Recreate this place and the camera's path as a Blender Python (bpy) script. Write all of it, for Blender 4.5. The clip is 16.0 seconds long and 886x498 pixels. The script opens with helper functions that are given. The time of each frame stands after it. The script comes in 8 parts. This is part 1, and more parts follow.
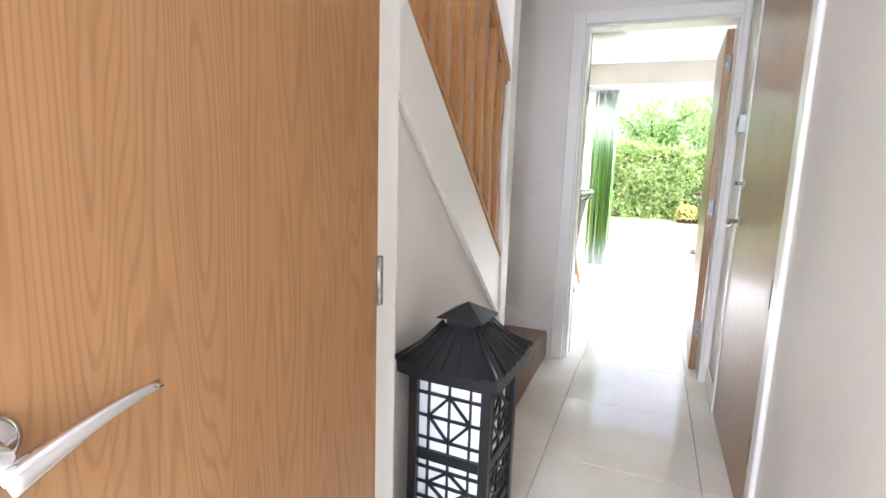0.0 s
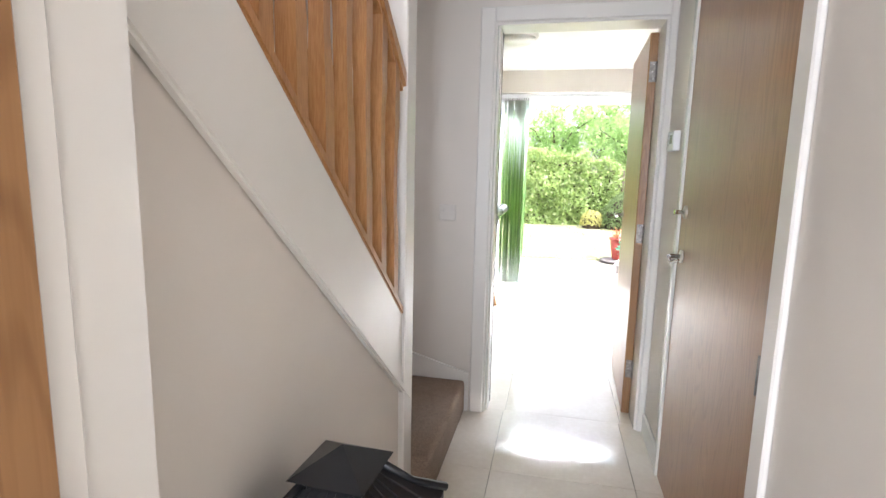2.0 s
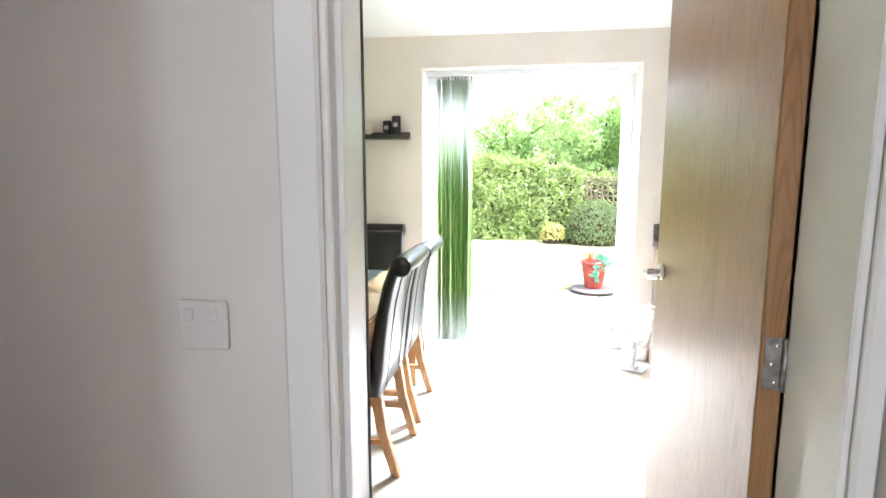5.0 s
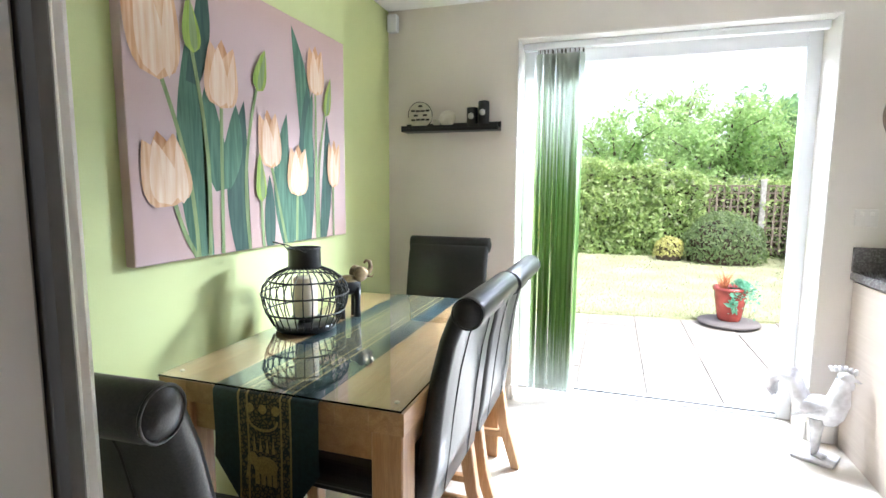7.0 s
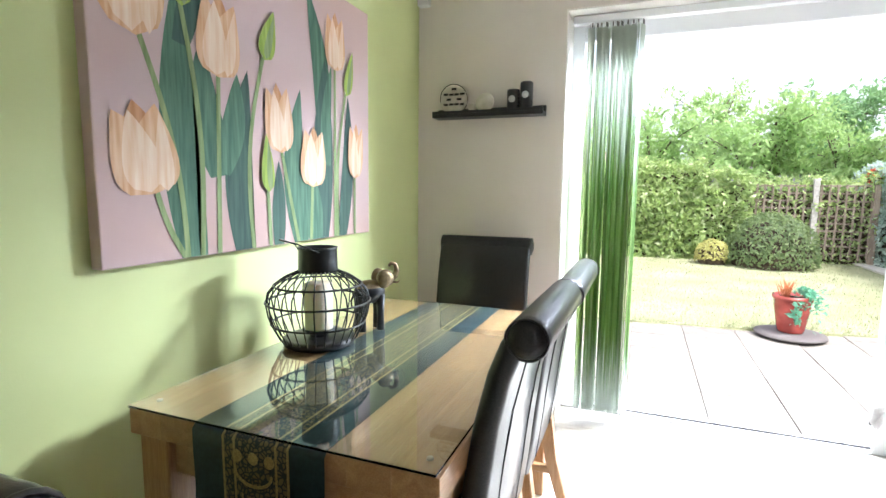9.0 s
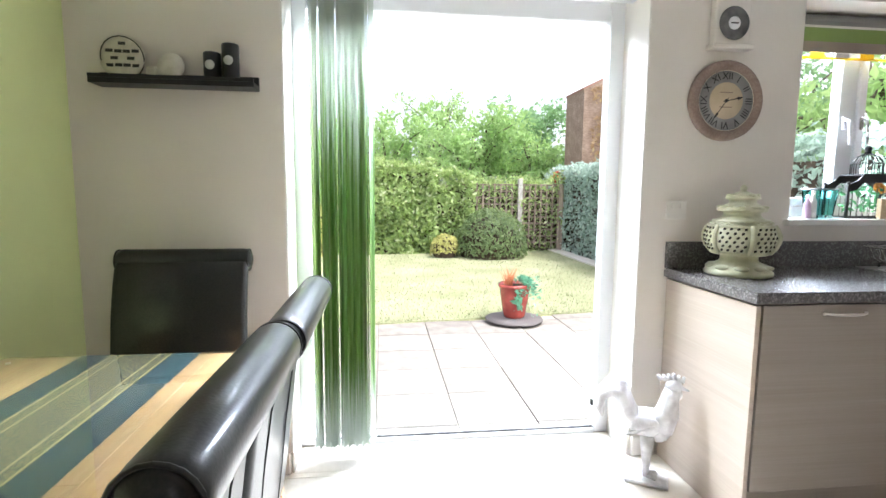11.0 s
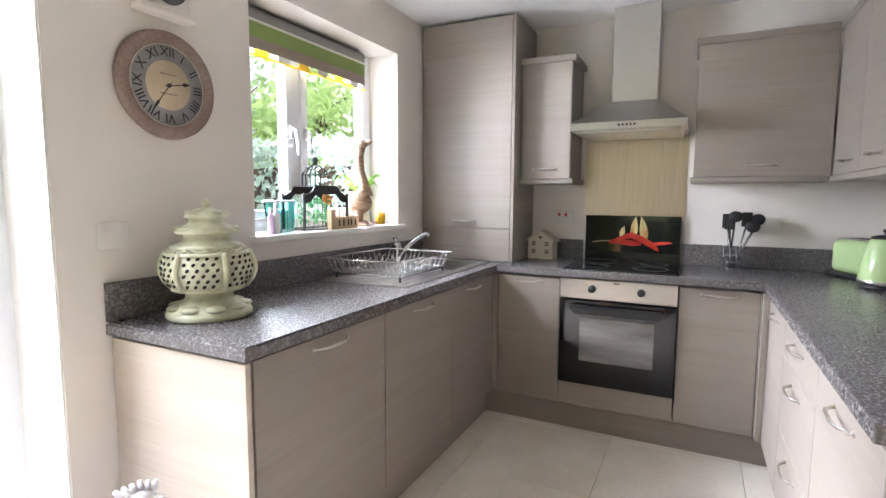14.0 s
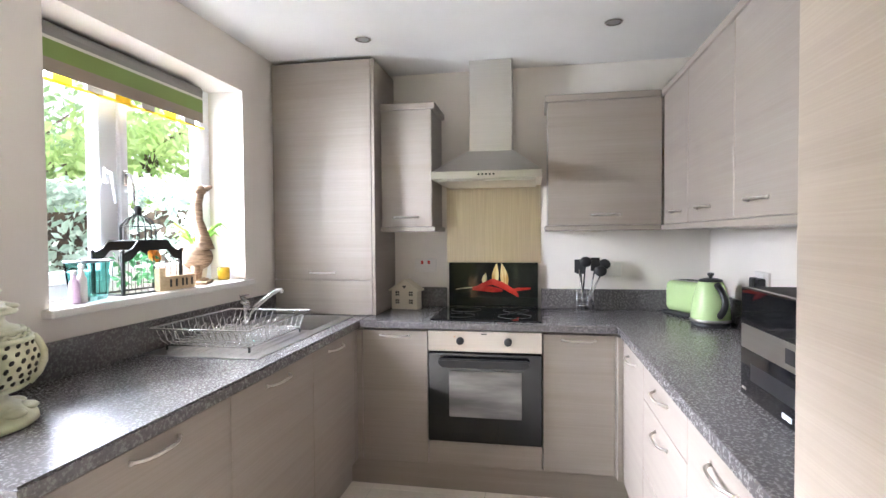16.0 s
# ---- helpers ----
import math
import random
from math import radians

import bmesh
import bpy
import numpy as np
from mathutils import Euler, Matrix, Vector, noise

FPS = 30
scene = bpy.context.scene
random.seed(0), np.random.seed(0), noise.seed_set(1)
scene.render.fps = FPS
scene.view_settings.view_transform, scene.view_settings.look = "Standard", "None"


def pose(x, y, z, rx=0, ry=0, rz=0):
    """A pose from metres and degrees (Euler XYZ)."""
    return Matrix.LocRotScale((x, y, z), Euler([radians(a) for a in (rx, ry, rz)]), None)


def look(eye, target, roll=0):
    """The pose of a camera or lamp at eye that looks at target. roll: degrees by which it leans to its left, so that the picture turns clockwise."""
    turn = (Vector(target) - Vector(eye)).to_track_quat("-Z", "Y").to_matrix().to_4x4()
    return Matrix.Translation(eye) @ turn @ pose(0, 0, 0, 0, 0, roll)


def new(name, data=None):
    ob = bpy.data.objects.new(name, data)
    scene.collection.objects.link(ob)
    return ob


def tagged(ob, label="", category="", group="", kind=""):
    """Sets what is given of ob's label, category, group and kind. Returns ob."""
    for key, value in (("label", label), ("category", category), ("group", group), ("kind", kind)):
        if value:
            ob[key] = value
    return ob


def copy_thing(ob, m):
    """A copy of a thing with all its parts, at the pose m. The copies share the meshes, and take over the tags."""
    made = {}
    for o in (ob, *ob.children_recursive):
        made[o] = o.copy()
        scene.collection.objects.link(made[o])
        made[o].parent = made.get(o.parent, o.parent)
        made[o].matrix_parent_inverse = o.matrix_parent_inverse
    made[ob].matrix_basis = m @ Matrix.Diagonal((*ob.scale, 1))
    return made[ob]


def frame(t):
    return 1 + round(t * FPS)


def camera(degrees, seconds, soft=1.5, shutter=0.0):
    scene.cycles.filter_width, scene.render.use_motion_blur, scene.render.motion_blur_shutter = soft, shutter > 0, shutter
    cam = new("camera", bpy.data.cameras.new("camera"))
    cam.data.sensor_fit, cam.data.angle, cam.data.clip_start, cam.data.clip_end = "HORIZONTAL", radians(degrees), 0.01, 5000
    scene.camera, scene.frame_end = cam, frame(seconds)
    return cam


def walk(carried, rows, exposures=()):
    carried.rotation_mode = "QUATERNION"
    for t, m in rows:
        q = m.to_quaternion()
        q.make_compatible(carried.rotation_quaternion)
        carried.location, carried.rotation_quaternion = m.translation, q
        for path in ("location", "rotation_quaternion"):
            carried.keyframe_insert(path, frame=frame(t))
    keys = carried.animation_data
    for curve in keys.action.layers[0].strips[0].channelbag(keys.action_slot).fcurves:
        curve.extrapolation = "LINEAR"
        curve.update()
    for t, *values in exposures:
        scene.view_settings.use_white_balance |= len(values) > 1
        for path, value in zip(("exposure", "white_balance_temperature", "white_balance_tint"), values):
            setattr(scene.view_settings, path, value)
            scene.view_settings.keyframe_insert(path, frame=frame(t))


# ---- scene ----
cam = camera(81.9, 16.0)
PATH = [
    (0, (-3.376, -6.347, 1.235), (-4.113, -4.517, 0.905), 1.8),
    (0.5, (-3.449, -6.303, 1.207), (-4.007, -4.403, 0.925), 1.3),
    (1, (-3.509, -6.194, 1.264), (-3.984, -4.277, 0.949), 1.1),
    (1.5, (-3.533, -6.042, 1.295), (-3.963, -4.113, 0.988), 1.1),
    (2, (-3.496, -5.776, 1.326), (-3.909, -3.843, 1.024), 1.3),
    (2.5, (-3.533, -5.452, 1.356), (-3.926, -3.512, 1.072), 0.5),
    (3, (-3.541, -5.156, 1.352), (-3.902, -3.209, 1.072), 1.3),
    (3.5, (-3.525, -4.817, 1.364), (-3.822, -2.859, 1.087), 0.6),
    (4, (-3.538, -4.503, 1.355), (-3.798, -2.538, 1.086), 0.2),
    (4.2, (-3.525, -4.371, 1.354), (-3.771, -2.404, 1.089), 0.0),
    (6.3, (-3.536, -3.299, 1.349), (-3.88, -1.347, 1.084), 0.5),
    (6.5, (-3.541, -3.219, 1.341), (-3.979, -1.284, 1.086), 0.4),
    (7, (-3.63, -3.067, 1.319), (-4.251, -1.18, 1.085), 0.4),
    (7.5, (-3.71, -2.913, 1.284), (-4.451, -1.067, 1.074), 0.0),
    (8, (-3.748, -2.813, 1.269), (-4.57, -1.002, 1.054), 0.3),
    (8.2, (-3.76, -2.806, 1.28), (-4.601, -1.005, 1.053), 0.5),
    (10.3, (-3.796, -2.441, 1.273), (-3.924, -0.458, 1.045), 0.6),
    (10.5, (-3.79, -2.372, 1.274), (-3.805, -0.385, 1.045), 0.5),
    (11, (-3.785, -2.23, 1.267), (-3.546, -0.257, 1.042), 0.5),
    (11.5, (-3.805, -2.075, 1.269), (-3.273, -0.16, 1.048), 0.8),
    (12, (-3.802, -1.967, 1.274), (-2.949, -0.171, 1.06), 0.7),
    (12.5, (-3.701, -1.856, 1.276), (-2.559, -0.228, 1.063), 0.8),
    (13, (-3.587, -1.769, 1.285), (-2.195, -0.349, 1.072), 0.7),
    (13.5, (-3.49, -1.714, 1.295), (-1.888, -0.535, 1.089), 0.4),
    (14, (-3.404, -1.647, 1.315), (-1.623, -0.761, 1.113), 0.3),
    (14.5, (-3.341, -1.571, 1.345), (-1.445, -0.968, 1.145), 0.2),
    (15, (-3.291, -1.526, 1.375), (-1.347, -1.092, 1.194), 0.0),
    (15.5, (-3.274, -1.537, 1.367), (-1.315, -1.162, 1.225), -0.2),
    (16, (-3.242, -1.544, 1.379), (-1.275, -1.189, 1.325), -0.4),
]
EXPOSURES = [(0.0, 2.1, 5950, 16), (1.5, 2.0, 6100, 16), (2.6, 1.93, 6250, 16), (3.5, 2.15, 6300, 16), (4.2, 2.2, 6200, 16), (6.3, 1.5, 5900, 14), (8.0, 1.3, 6000, 16), (10.5, 1.2, 6050, 14), (12.0, 0.92, 6150, 16), (13.0, 0.92, 6250, 18), (14.5, 1.38, 6250, 20), (16.0, 1.5, 6250, 20)]
walk(cam, [(t, look(eye, target, roll)) for t, eye, target, roll in PATH], EXPOSURES)

# ---------- exposure, world and large lights ----------
world = bpy.data.worlds.new("sky")
scene.world = world
world.use_nodes = True
wt = world.node_tree
sky = wt.nodes.new("ShaderNodeTexSky")
sky.sky_type, sky.sun_disc = "NISHITA", False
sky.sun_elevation, sky.sun_rotation = radians(63), radians(119)
sky.air_density, sky.dust_density, sky.ozone_density = 1.0, 4.0, 1.0
wt.nodes["Background"].inputs["Strength"].default_value = 0.15
veil = wt.nodes.new("ShaderNodeHueSaturation")      # thin bright cloud
veil.inputs["Saturation"].default_value, veil.inputs["Value"].default_value = 0.35, 1.5
wt.links.new(sky.outputs["Color"], veil.inputs["Color"])
wt.links.new(veil.outputs["Color"], wt.nodes["Background"].inputs["Color"])

sun_data = bpy.data.lights.new("sun", "SUN")
sun_data.energy, sun_data.angle, sun_data.color = 2.1, radians(12), (1.0, 0.96, 0.9)
sun = new("sun", sun_data)
sun.matrix_world = look((9, -5, 20), (0, 0, 0))


def opening_light(eye, target, w, h, watts, color, spread=180):
    d = bpy.data.lights.new("sky_light", "AREA")
    d.shape, d.size, d.size_y, d.energy, d.color, d.spread = "RECTANGLE", w, h, watts, color, radians(spread)
    ob = new("sky_light", d)
    ob.matrix_world = look(eye, target)
    return ob


DAY = (0.84, 0.93, 1.0)
opening_light((-3.5, 1.25, 2.98), (-3.7, -2.4, 0.9), 2.2, 0.7, 215, DAY, 112)
opening_light((-0.75, 2.2, 2.9), (-1.3, -1.7, 0.6), 1.8, 0.6, 290, DAY, 140)
opening_light((-1.62, 1.25, 1.75), (-0.95, -2.6, 1.2), 0.6, 0.9, 60, DAY)
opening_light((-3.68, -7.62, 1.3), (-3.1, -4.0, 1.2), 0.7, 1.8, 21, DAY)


# ---------- materials ----------
def shader(name, color, rough=0.5, metal=0.0, **extra):
    m = bpy.data.materials.new(name)
    m.use_nodes = True
    b = m.node_tree.nodes["Principled BSDF"]
    b.inputs["Base Color"].default_value = (*color, 1)
    b.inputs["Roughness"].default_value = rough
    b.inputs["Metallic"].default_value = metal
    for k, v in extra.items():
        b.inputs[k.replace("_", " ")].default_value = v
    return m


def noise_mix(m, c1, c2, scale=(1, 1, 1), size=5.0, detail=6.0, lo=0.35, hi=0.65, bump=0.0, rough=None, space="Object", dist=0.0):
    """Two colours mixed by noise in stretched coordinates, with relief and gloss from the same noise."""
    nt = m.node_tree
    N, L = nt.nodes, nt.links
    b = N["Principled BSDF"]
    tc, mp, nz, rp = N.new("ShaderNodeTexCoord"), N.new("ShaderNodeMapping"), N.new("ShaderNodeTexNoise"), N.new("ShaderNodeValToRGB")
    mp.inputs["Scale"].default_value = scale
    nz.inputs["Scale"].default_value, nz.inputs["Detail"].default_value, nz.inputs["Distortion"].default_value = size, detail, dist
    rp.color_ramp.elements[0].position, rp.color_ramp.elements[1].position = lo, hi
    rp.color_ramp.elements[0].color, rp.color_ramp.elements[1].color = (*c1, 1), (*c2, 1)
    L.new(tc.outputs[space], mp.inputs["Vector"])
    L.new(mp.outputs["Vector"], nz.inputs["Vector"])
    L.new(nz.outputs["Fac"], rp.inputs["Fac"])
    L.new(rp.outputs["Color"], b.inputs["Base Color"])
    if bump:
        bp = N.new("ShaderNodeBump")
        bp.inputs["Strength"].default_value, bp.inputs["Distance"].default_value = bump, 0.01
        L.new(nz.outputs["Fac"], bp.inputs["Height"])
        L.new(bp.outputs["Normal"], b.inputs["Normal"])
    if rough:
        mr = N.new("ShaderNodeMapRange")
        mr.inputs["To Min"].default_value, mr.inputs["To Max"].default_value = rough
        L.new(nz.outputs["Fac"], mr.inputs["Value"])
        L.new(mr.outputs["Result"], b.inputs["Roughness"])
    return m


def second(m, dark, scale=(1, 1, 1), size=2.0, amount=0.5, lo=0.4, hi=0.7, kind="noise"):
    """A second scale of variation multiplied over the colour."""
    nt = m.node_tree
    N, L = nt.nodes, nt.links
    b = N["Principled BSDF"]
    src = b.inputs["Base Color"].links[0].from_socket if b.inputs["Base Color"].links else None
    tc, mp, rp, mx = N.new("ShaderNodeTexCoord"), N.new("ShaderNodeMapping"), N.new("ShaderNodeValToRGB"), N.new("ShaderNodeMix")
    nz = N.new("ShaderNodeTexNoise") if kind == "noise" else N.new("ShaderNodeTexVoronoi")
    nz.inputs["Scale"].default_value = size
    mp.inputs["Scale"].default_value = scale
    mx.data_type, mx.blend_type = "RGBA", "MULTIPLY"
    mx.inputs["Factor"].default_value = amount
    rp.color_ramp.elements[0].position, rp.color_ramp.elements[1].position = lo, hi
    rp.color_ramp.elements[0].color, rp.color_ramp.elements[1].color = (*dark, 1), (1, 1, 1, 1)
    L.new(tc.outputs["Object"], mp.inputs["Vector"])
    L.new(mp.outputs["Vector"], nz.inputs["Vector"])
    L.new(nz.outputs[0], rp.inputs["Fac"])
    if src:
        L.new(src, mx.inputs["A"])
    else:
        mx.inputs["A"].default_value = b.inputs["Base Color"].default_value
    L.new(rp.outputs["Color"], mx.inputs["B"])
    L.new(mx.outputs["Result"], b.inputs["Base Color"])
    return m


def painted(name, c, rough=0.55, vary=0.04, bump=0.06):
    d = tuple(max(0, v * (1 - vary)) for v in c)
    u = tuple(min(1, v * (1 + vary)) for v in c)
    m = noise_mix(shader(name, c, rough), d, u, size=1.7, detail=3)
    N, L = m.node_tree.nodes, m.node_tree.links
    tc, nz, bp = N.new("ShaderNodeTexCoord"), N.new("ShaderNodeTexNoise"), N.new("ShaderNodeBump")
    nz.inputs["Scale"].default_value, nz.inputs["Detail"].default_value = 160, 3
    bp.inputs["Strength"].default_value, bp.inputs["Distance"].default_value = bump, 0.004
    L.new(tc.outputs["Object"], nz.inputs["Vector"])
    L.new(nz.outputs["Fac"], bp.inputs["Height"])
    L.new(bp.outputs["Normal"], N["Principled BSDF"].inputs["Normal"])
    return m


def random_tint(m, low, high):
    """Each object a little lighter or darker."""
    N, L = m.node_tree.nodes, m.node_tree.links
    b = N["Principled BSDF"]
    src = b.inputs["Base Color"].links[0].from_socket
    oi, mr, mx = N.new("ShaderNodeObjectInfo"), N.new("ShaderNodeMapRange"), N.new("ShaderNodeMix")
    mx.data_type, mx.blend_type = "RGBA", "MULTIPLY"
    mx.inputs["Factor"].default_value = 1.0
    mr.inputs["To Min"].default_value, mr.inputs["To Max"].default_value = low, high
    L.new(oi.outputs["Random"], mr.inputs["Value"])
    L.new(src, mx.inputs["A"])
    L.new(mr.outputs["Result"], mx.inputs["B"])
    L.new(mx.outputs["Result"], b.inputs["Base Color"])
    return m


def island_tint(m, c1, c2, c3=None):
    """Colour by island, for leaves."""
    N, L = m.node_tree.nodes, m.node_tree.links
    g, rp = N.new("ShaderNodeNewGeometry"), N.new("ShaderNodeValToRGB")
    rp.color_ramp.elements[0].color, rp.color_ramp.elements[1].color = (*c1, 1), (*c2, 1)
    if c3:
        e = rp.color_ramp.elements.new(0.86)
        e.color = (*c2, 1)
        rp.color_ramp.elements[2].color = (*c3, 1)
    L.new(g.outputs["Random Per Island"], rp.inputs["Fac"])
    L.new(rp.outputs["Color"], N["Principled BSDF"].inputs["Base Color"])
    return m


M_WALL = painted("wall_paint", (0.72, 0.665, 0.60))
M_GREEN = painted("green_wall_paint", (0.60, 0.66, 0.30))
M_CEIL = painted("ceiling_paint", (0.80, 0.79, 0.77))
M_TRIM = painted("white_gloss", (0.80, 0.77, 0.72), rough=0.25, bump=0.02)
M_PVC = shader("white_upvc", (0.82, 0.83, 0.85), 0.25)
M_TILE = second(noise_mix(shader("porcelain_tile", (0.7, 0.64, 0.55), 0.1), (0.71, 0.65, 0.56), (0.79, 0.735, 0.65), size=3, detail=8, rough=(0.05, 0.12)),
                (0.9, 0.88, 0.85), size=40, amount=0.4)
M_GROUT = painted("grout", (0.50, 0.45, 0.38), 0.8)


def oak(name, c1, c2, scale, rough=0.35):
    m = noise_mix(shader(name, c1, rough), c1, c2, scale=scale, size=3.0, detail=10, lo=0.3, hi=0.7, bump=0.05, dist=0.8)
    return second(m, (0.72, 0.6, 0.48), scale=tuple(s * 6 for s in scale), size=6, amount=0.45, lo=0.42, hi=0.58)


def flame_oak(name, c1, c2, rough=0.35):
    """Crown-cut oak veneer: nested cathedral figure along z with fine pores."""
    m = shader(name, c1, rough)
    N, L = m.node_tree.nodes, m.node_tree.links
    b = N["Principled BSDF"]
    tc, mp, nz, mul, sn, rp = N.new("ShaderNodeTexCoord"), N.new("ShaderNodeMapping"), N.new("ShaderNodeTexNoise"), N.new("ShaderNodeMath"), N.new("ShaderNodeMath"), N.new("ShaderNodeValToRGB")
    mp.inputs["Scale"].default_value = (2.3, 2.3, 0.2)
    nz.inputs["Scale"].default_value, nz.inputs["Detail"].default_value, nz.inputs["Roughness"].default_value = 3.2, 2.0, 0.4
    mul.operation, sn.operation = "MULTIPLY", "SINE"
    mul.inputs[1].default_value = 215.0
    rp.color_ramp.elements[0].position, rp.color_ramp.elements[1].position = 0.15, 1.0
    rp.color_ramp.elements[0].color, rp.color_ramp.elements[1].color = (*c1, 1), (*c2, 1)
    L.new(tc.outputs["Object"], mp.inputs["Vector"])
    L.new(mp.outputs["Vector"], nz.inputs["Vector"])
    L.new(nz.outputs["Fac"], mul.inputs[0])
    L.new(mul.outputs[0], sn.inputs[0])
    L.new(sn.outputs[0], rp.inputs["Fac"])
    L.new(rp.outputs["Color"], b.inputs["Base Color"])
    second(m, (0.66, 0.55, 0.45), scale=(1, 1, 0.03), size=160, amount=0.28, lo=0.35, hi=0.6)
    return second(m, (0.8, 0.74, 0.66), scale=(1, 1, 0.3), size=3, amount=0.5)


M_OAKDOOR = flame_oak("oak_veneer", (0.345, 0.183, 0.078), (0.283, 0.145, 0.060), 0.31)
M_OAKSTAIR = oak("oak_stair", (0.40, 0.19, 0.07), (0.52, 0.27, 0.11), (8, 8, 0.7))
M_OAKTABLE = oak("oak_table", (0.44, 0.24, 0.10), (0.58, 0.35, 0.17), (9, 0.6, 9))
M_OAKLEG = oak("oak_leg", (0.42, 0.22, 0.09), (0.56, 0.33, 0.15), (9, 9, 0.6))
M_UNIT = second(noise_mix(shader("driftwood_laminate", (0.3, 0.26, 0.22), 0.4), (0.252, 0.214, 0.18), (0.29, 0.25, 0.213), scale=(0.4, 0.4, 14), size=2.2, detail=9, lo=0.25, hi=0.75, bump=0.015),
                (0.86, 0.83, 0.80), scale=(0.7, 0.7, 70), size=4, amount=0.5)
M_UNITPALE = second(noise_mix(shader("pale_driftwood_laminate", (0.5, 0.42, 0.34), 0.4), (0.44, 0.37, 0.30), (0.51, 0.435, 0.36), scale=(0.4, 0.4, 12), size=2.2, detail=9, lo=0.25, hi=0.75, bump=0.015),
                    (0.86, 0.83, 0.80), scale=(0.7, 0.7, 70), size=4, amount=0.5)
M_WORK = second(noise_mix(shader("granite_laminate", (0.1, 0.09, 0.085), 0.22), (0.095, 0.088, 0.088), (0.18, 0.166, 0.16), size=120, detail=6, lo=0.34, hi=0.7, rough=(0.24, 0.3)),
                (0.55, 0.52, 0.51), size=190, amount=0.28, lo=0.4, hi=0.6)
M_STEEL = noise_mix(shader("brushed_steel", (0.55, 0.53, 0.5), 0.3, 1.0), (0.545, 0.525, 0.495), (0.58, 0.56, 0.53), scale=(1, 1, 90), size=3, rough=(0.27, 0.33))
M_STEELV = noise_mix(shader("brushed_steel_splashback", (0.55, 0.53, 0.5), 0.3, 1.0), (0.56, 0.47, 0.36), (0.66, 0.57, 0.45), scale=(60, 60, 1), size=3, rough=(0.25, 0.4))
M_CHROME = shader("chrome", (0.75, 0.75, 0.76), 0.12, 1.0)
M_NICKEL = shader("satin_nickel", (0.62, 0.58, 0.54), 0.28, 1.0)
M_HINGE = noise_mix(shader("worn_steel_hinge", (0.3, 0.27, 0.25), 0.45, 0.8), (0.2, 0.18, 0.165), (0.34, 0.31, 0.28), size=60)
M_BLACKGLASS = shader("black_glass", (0.006, 0.006, 0.007), 0.04)
M_BLACK = shader("black_plastic", (0.012, 0.012, 0.013), 0.4)
M_DARKGAP = shader("shadow_gap", (0.02, 0.018, 0.016), 0.8)


# ---------- mesh helpers ----------
def part(name, bm, material, parent=None, label="", smooth=False):
    me = bpy.data.meshes.new(name)
    bm.normal_update()
    bm.to_mesh(me)
    bm.free()
    for m in material if isinstance(material, (list, tuple)) else [material]:
        me.materials.append(m)
    if smooth:
        for p in me.polygons:
            p.use_smooth = True
    ob = new(name, me)
    if parent is not None:
        ob.parent = parent
    if label:
        ob["label"] = label
    return ob


def thing(name, label, category, at=(0, 0, 0), turn=0.0, group="", kind=""):
    ob = new(name)
    ob.empty_display_size = 0.05
    ob.matrix_world = pose(*at, 0, 0, turn)
    return tagged(ob, label, category, group, kind)


def box(x0, x1, y0, y1, z0, z1, bevel=0.0, seg=1, bm=None):
    out = bm or bmesh.new()
    g = bmesh.new()
    vs = [g.verts.new((x, y, z)) for x in (x0, x1) for y in (y0, y1) for z in (z0, z1)]
    for f in ((0, 1, 3, 2), (4, 6, 7, 5), (0, 4, 5, 1), (2, 3, 7, 6), (0, 2, 6, 4), (1, 5, 7, 3)):
        g.faces.new([vs[i] for i in f])
    bmesh.ops.recalc_face_normals(g, faces=g.faces)
    if bevel:
        bmesh.ops.bevel(g, geom=g.edges[:], offset=bevel, segments=seg, profile=0.5, affect="EDGES")
    return merge(out, g)


def merge(out, g, m=None):
    """Adds g's geometry to out and frees g."""
    if m is not None:
        g.transform(m)
    if len(out.verts) == 0:
        me = bpy.data.meshes.new("tmp")
        g.to_mesh(me)
        out.from_mesh(me)
        bpy.data.meshes.remove(me)
    else:
        back = {v: out.verts.new(v.co) for v in g.verts}
        for f in g.faces:
            try:
                nf = out.faces.new([back[v] for v in f.verts])
                nf.smooth, nf.material_index = f.smooth, f.material_index
            except ValueError:
                pass
    g.free()
    return out


def lathe(profile, seg=24, m=None, bm=None, smooth=True):
    """A turned body from (radius, height) pairs."""
    g = bmesh.new()
    rings = []
    for r, z in profile:
        if r < 1e-5:
            rings.append([g.verts.new((0, 0, z))])
        else:
            rings.append([g.verts.new((r * math.cos(2 * math.pi * i / seg), r * math.sin(2 * math.pi * i / seg), z)) for i in range(seg)])
    for a, b in zip(rings, rings[1:]):
        for i in range(seg):
            j = (i + 1) % seg
            vs = [a[i % len(a)], a[j % len(a)], b[j % len(b)], b[i % len(b)]]
            vs = list(dict.fromkeys(vs))
            if len(vs) > 2:
                g.faces.new(vs)
    for ring in (rings[0], rings[-1]):
        if len(ring) > 2:
            g.faces.new(ring)
    bmesh.ops.recalc_face_normals(g, faces=g.faces)
    for f in g.faces:
        f.smooth = smooth and len(f.verts) < 5
    return merge(bm or bmesh.new(), g, m)


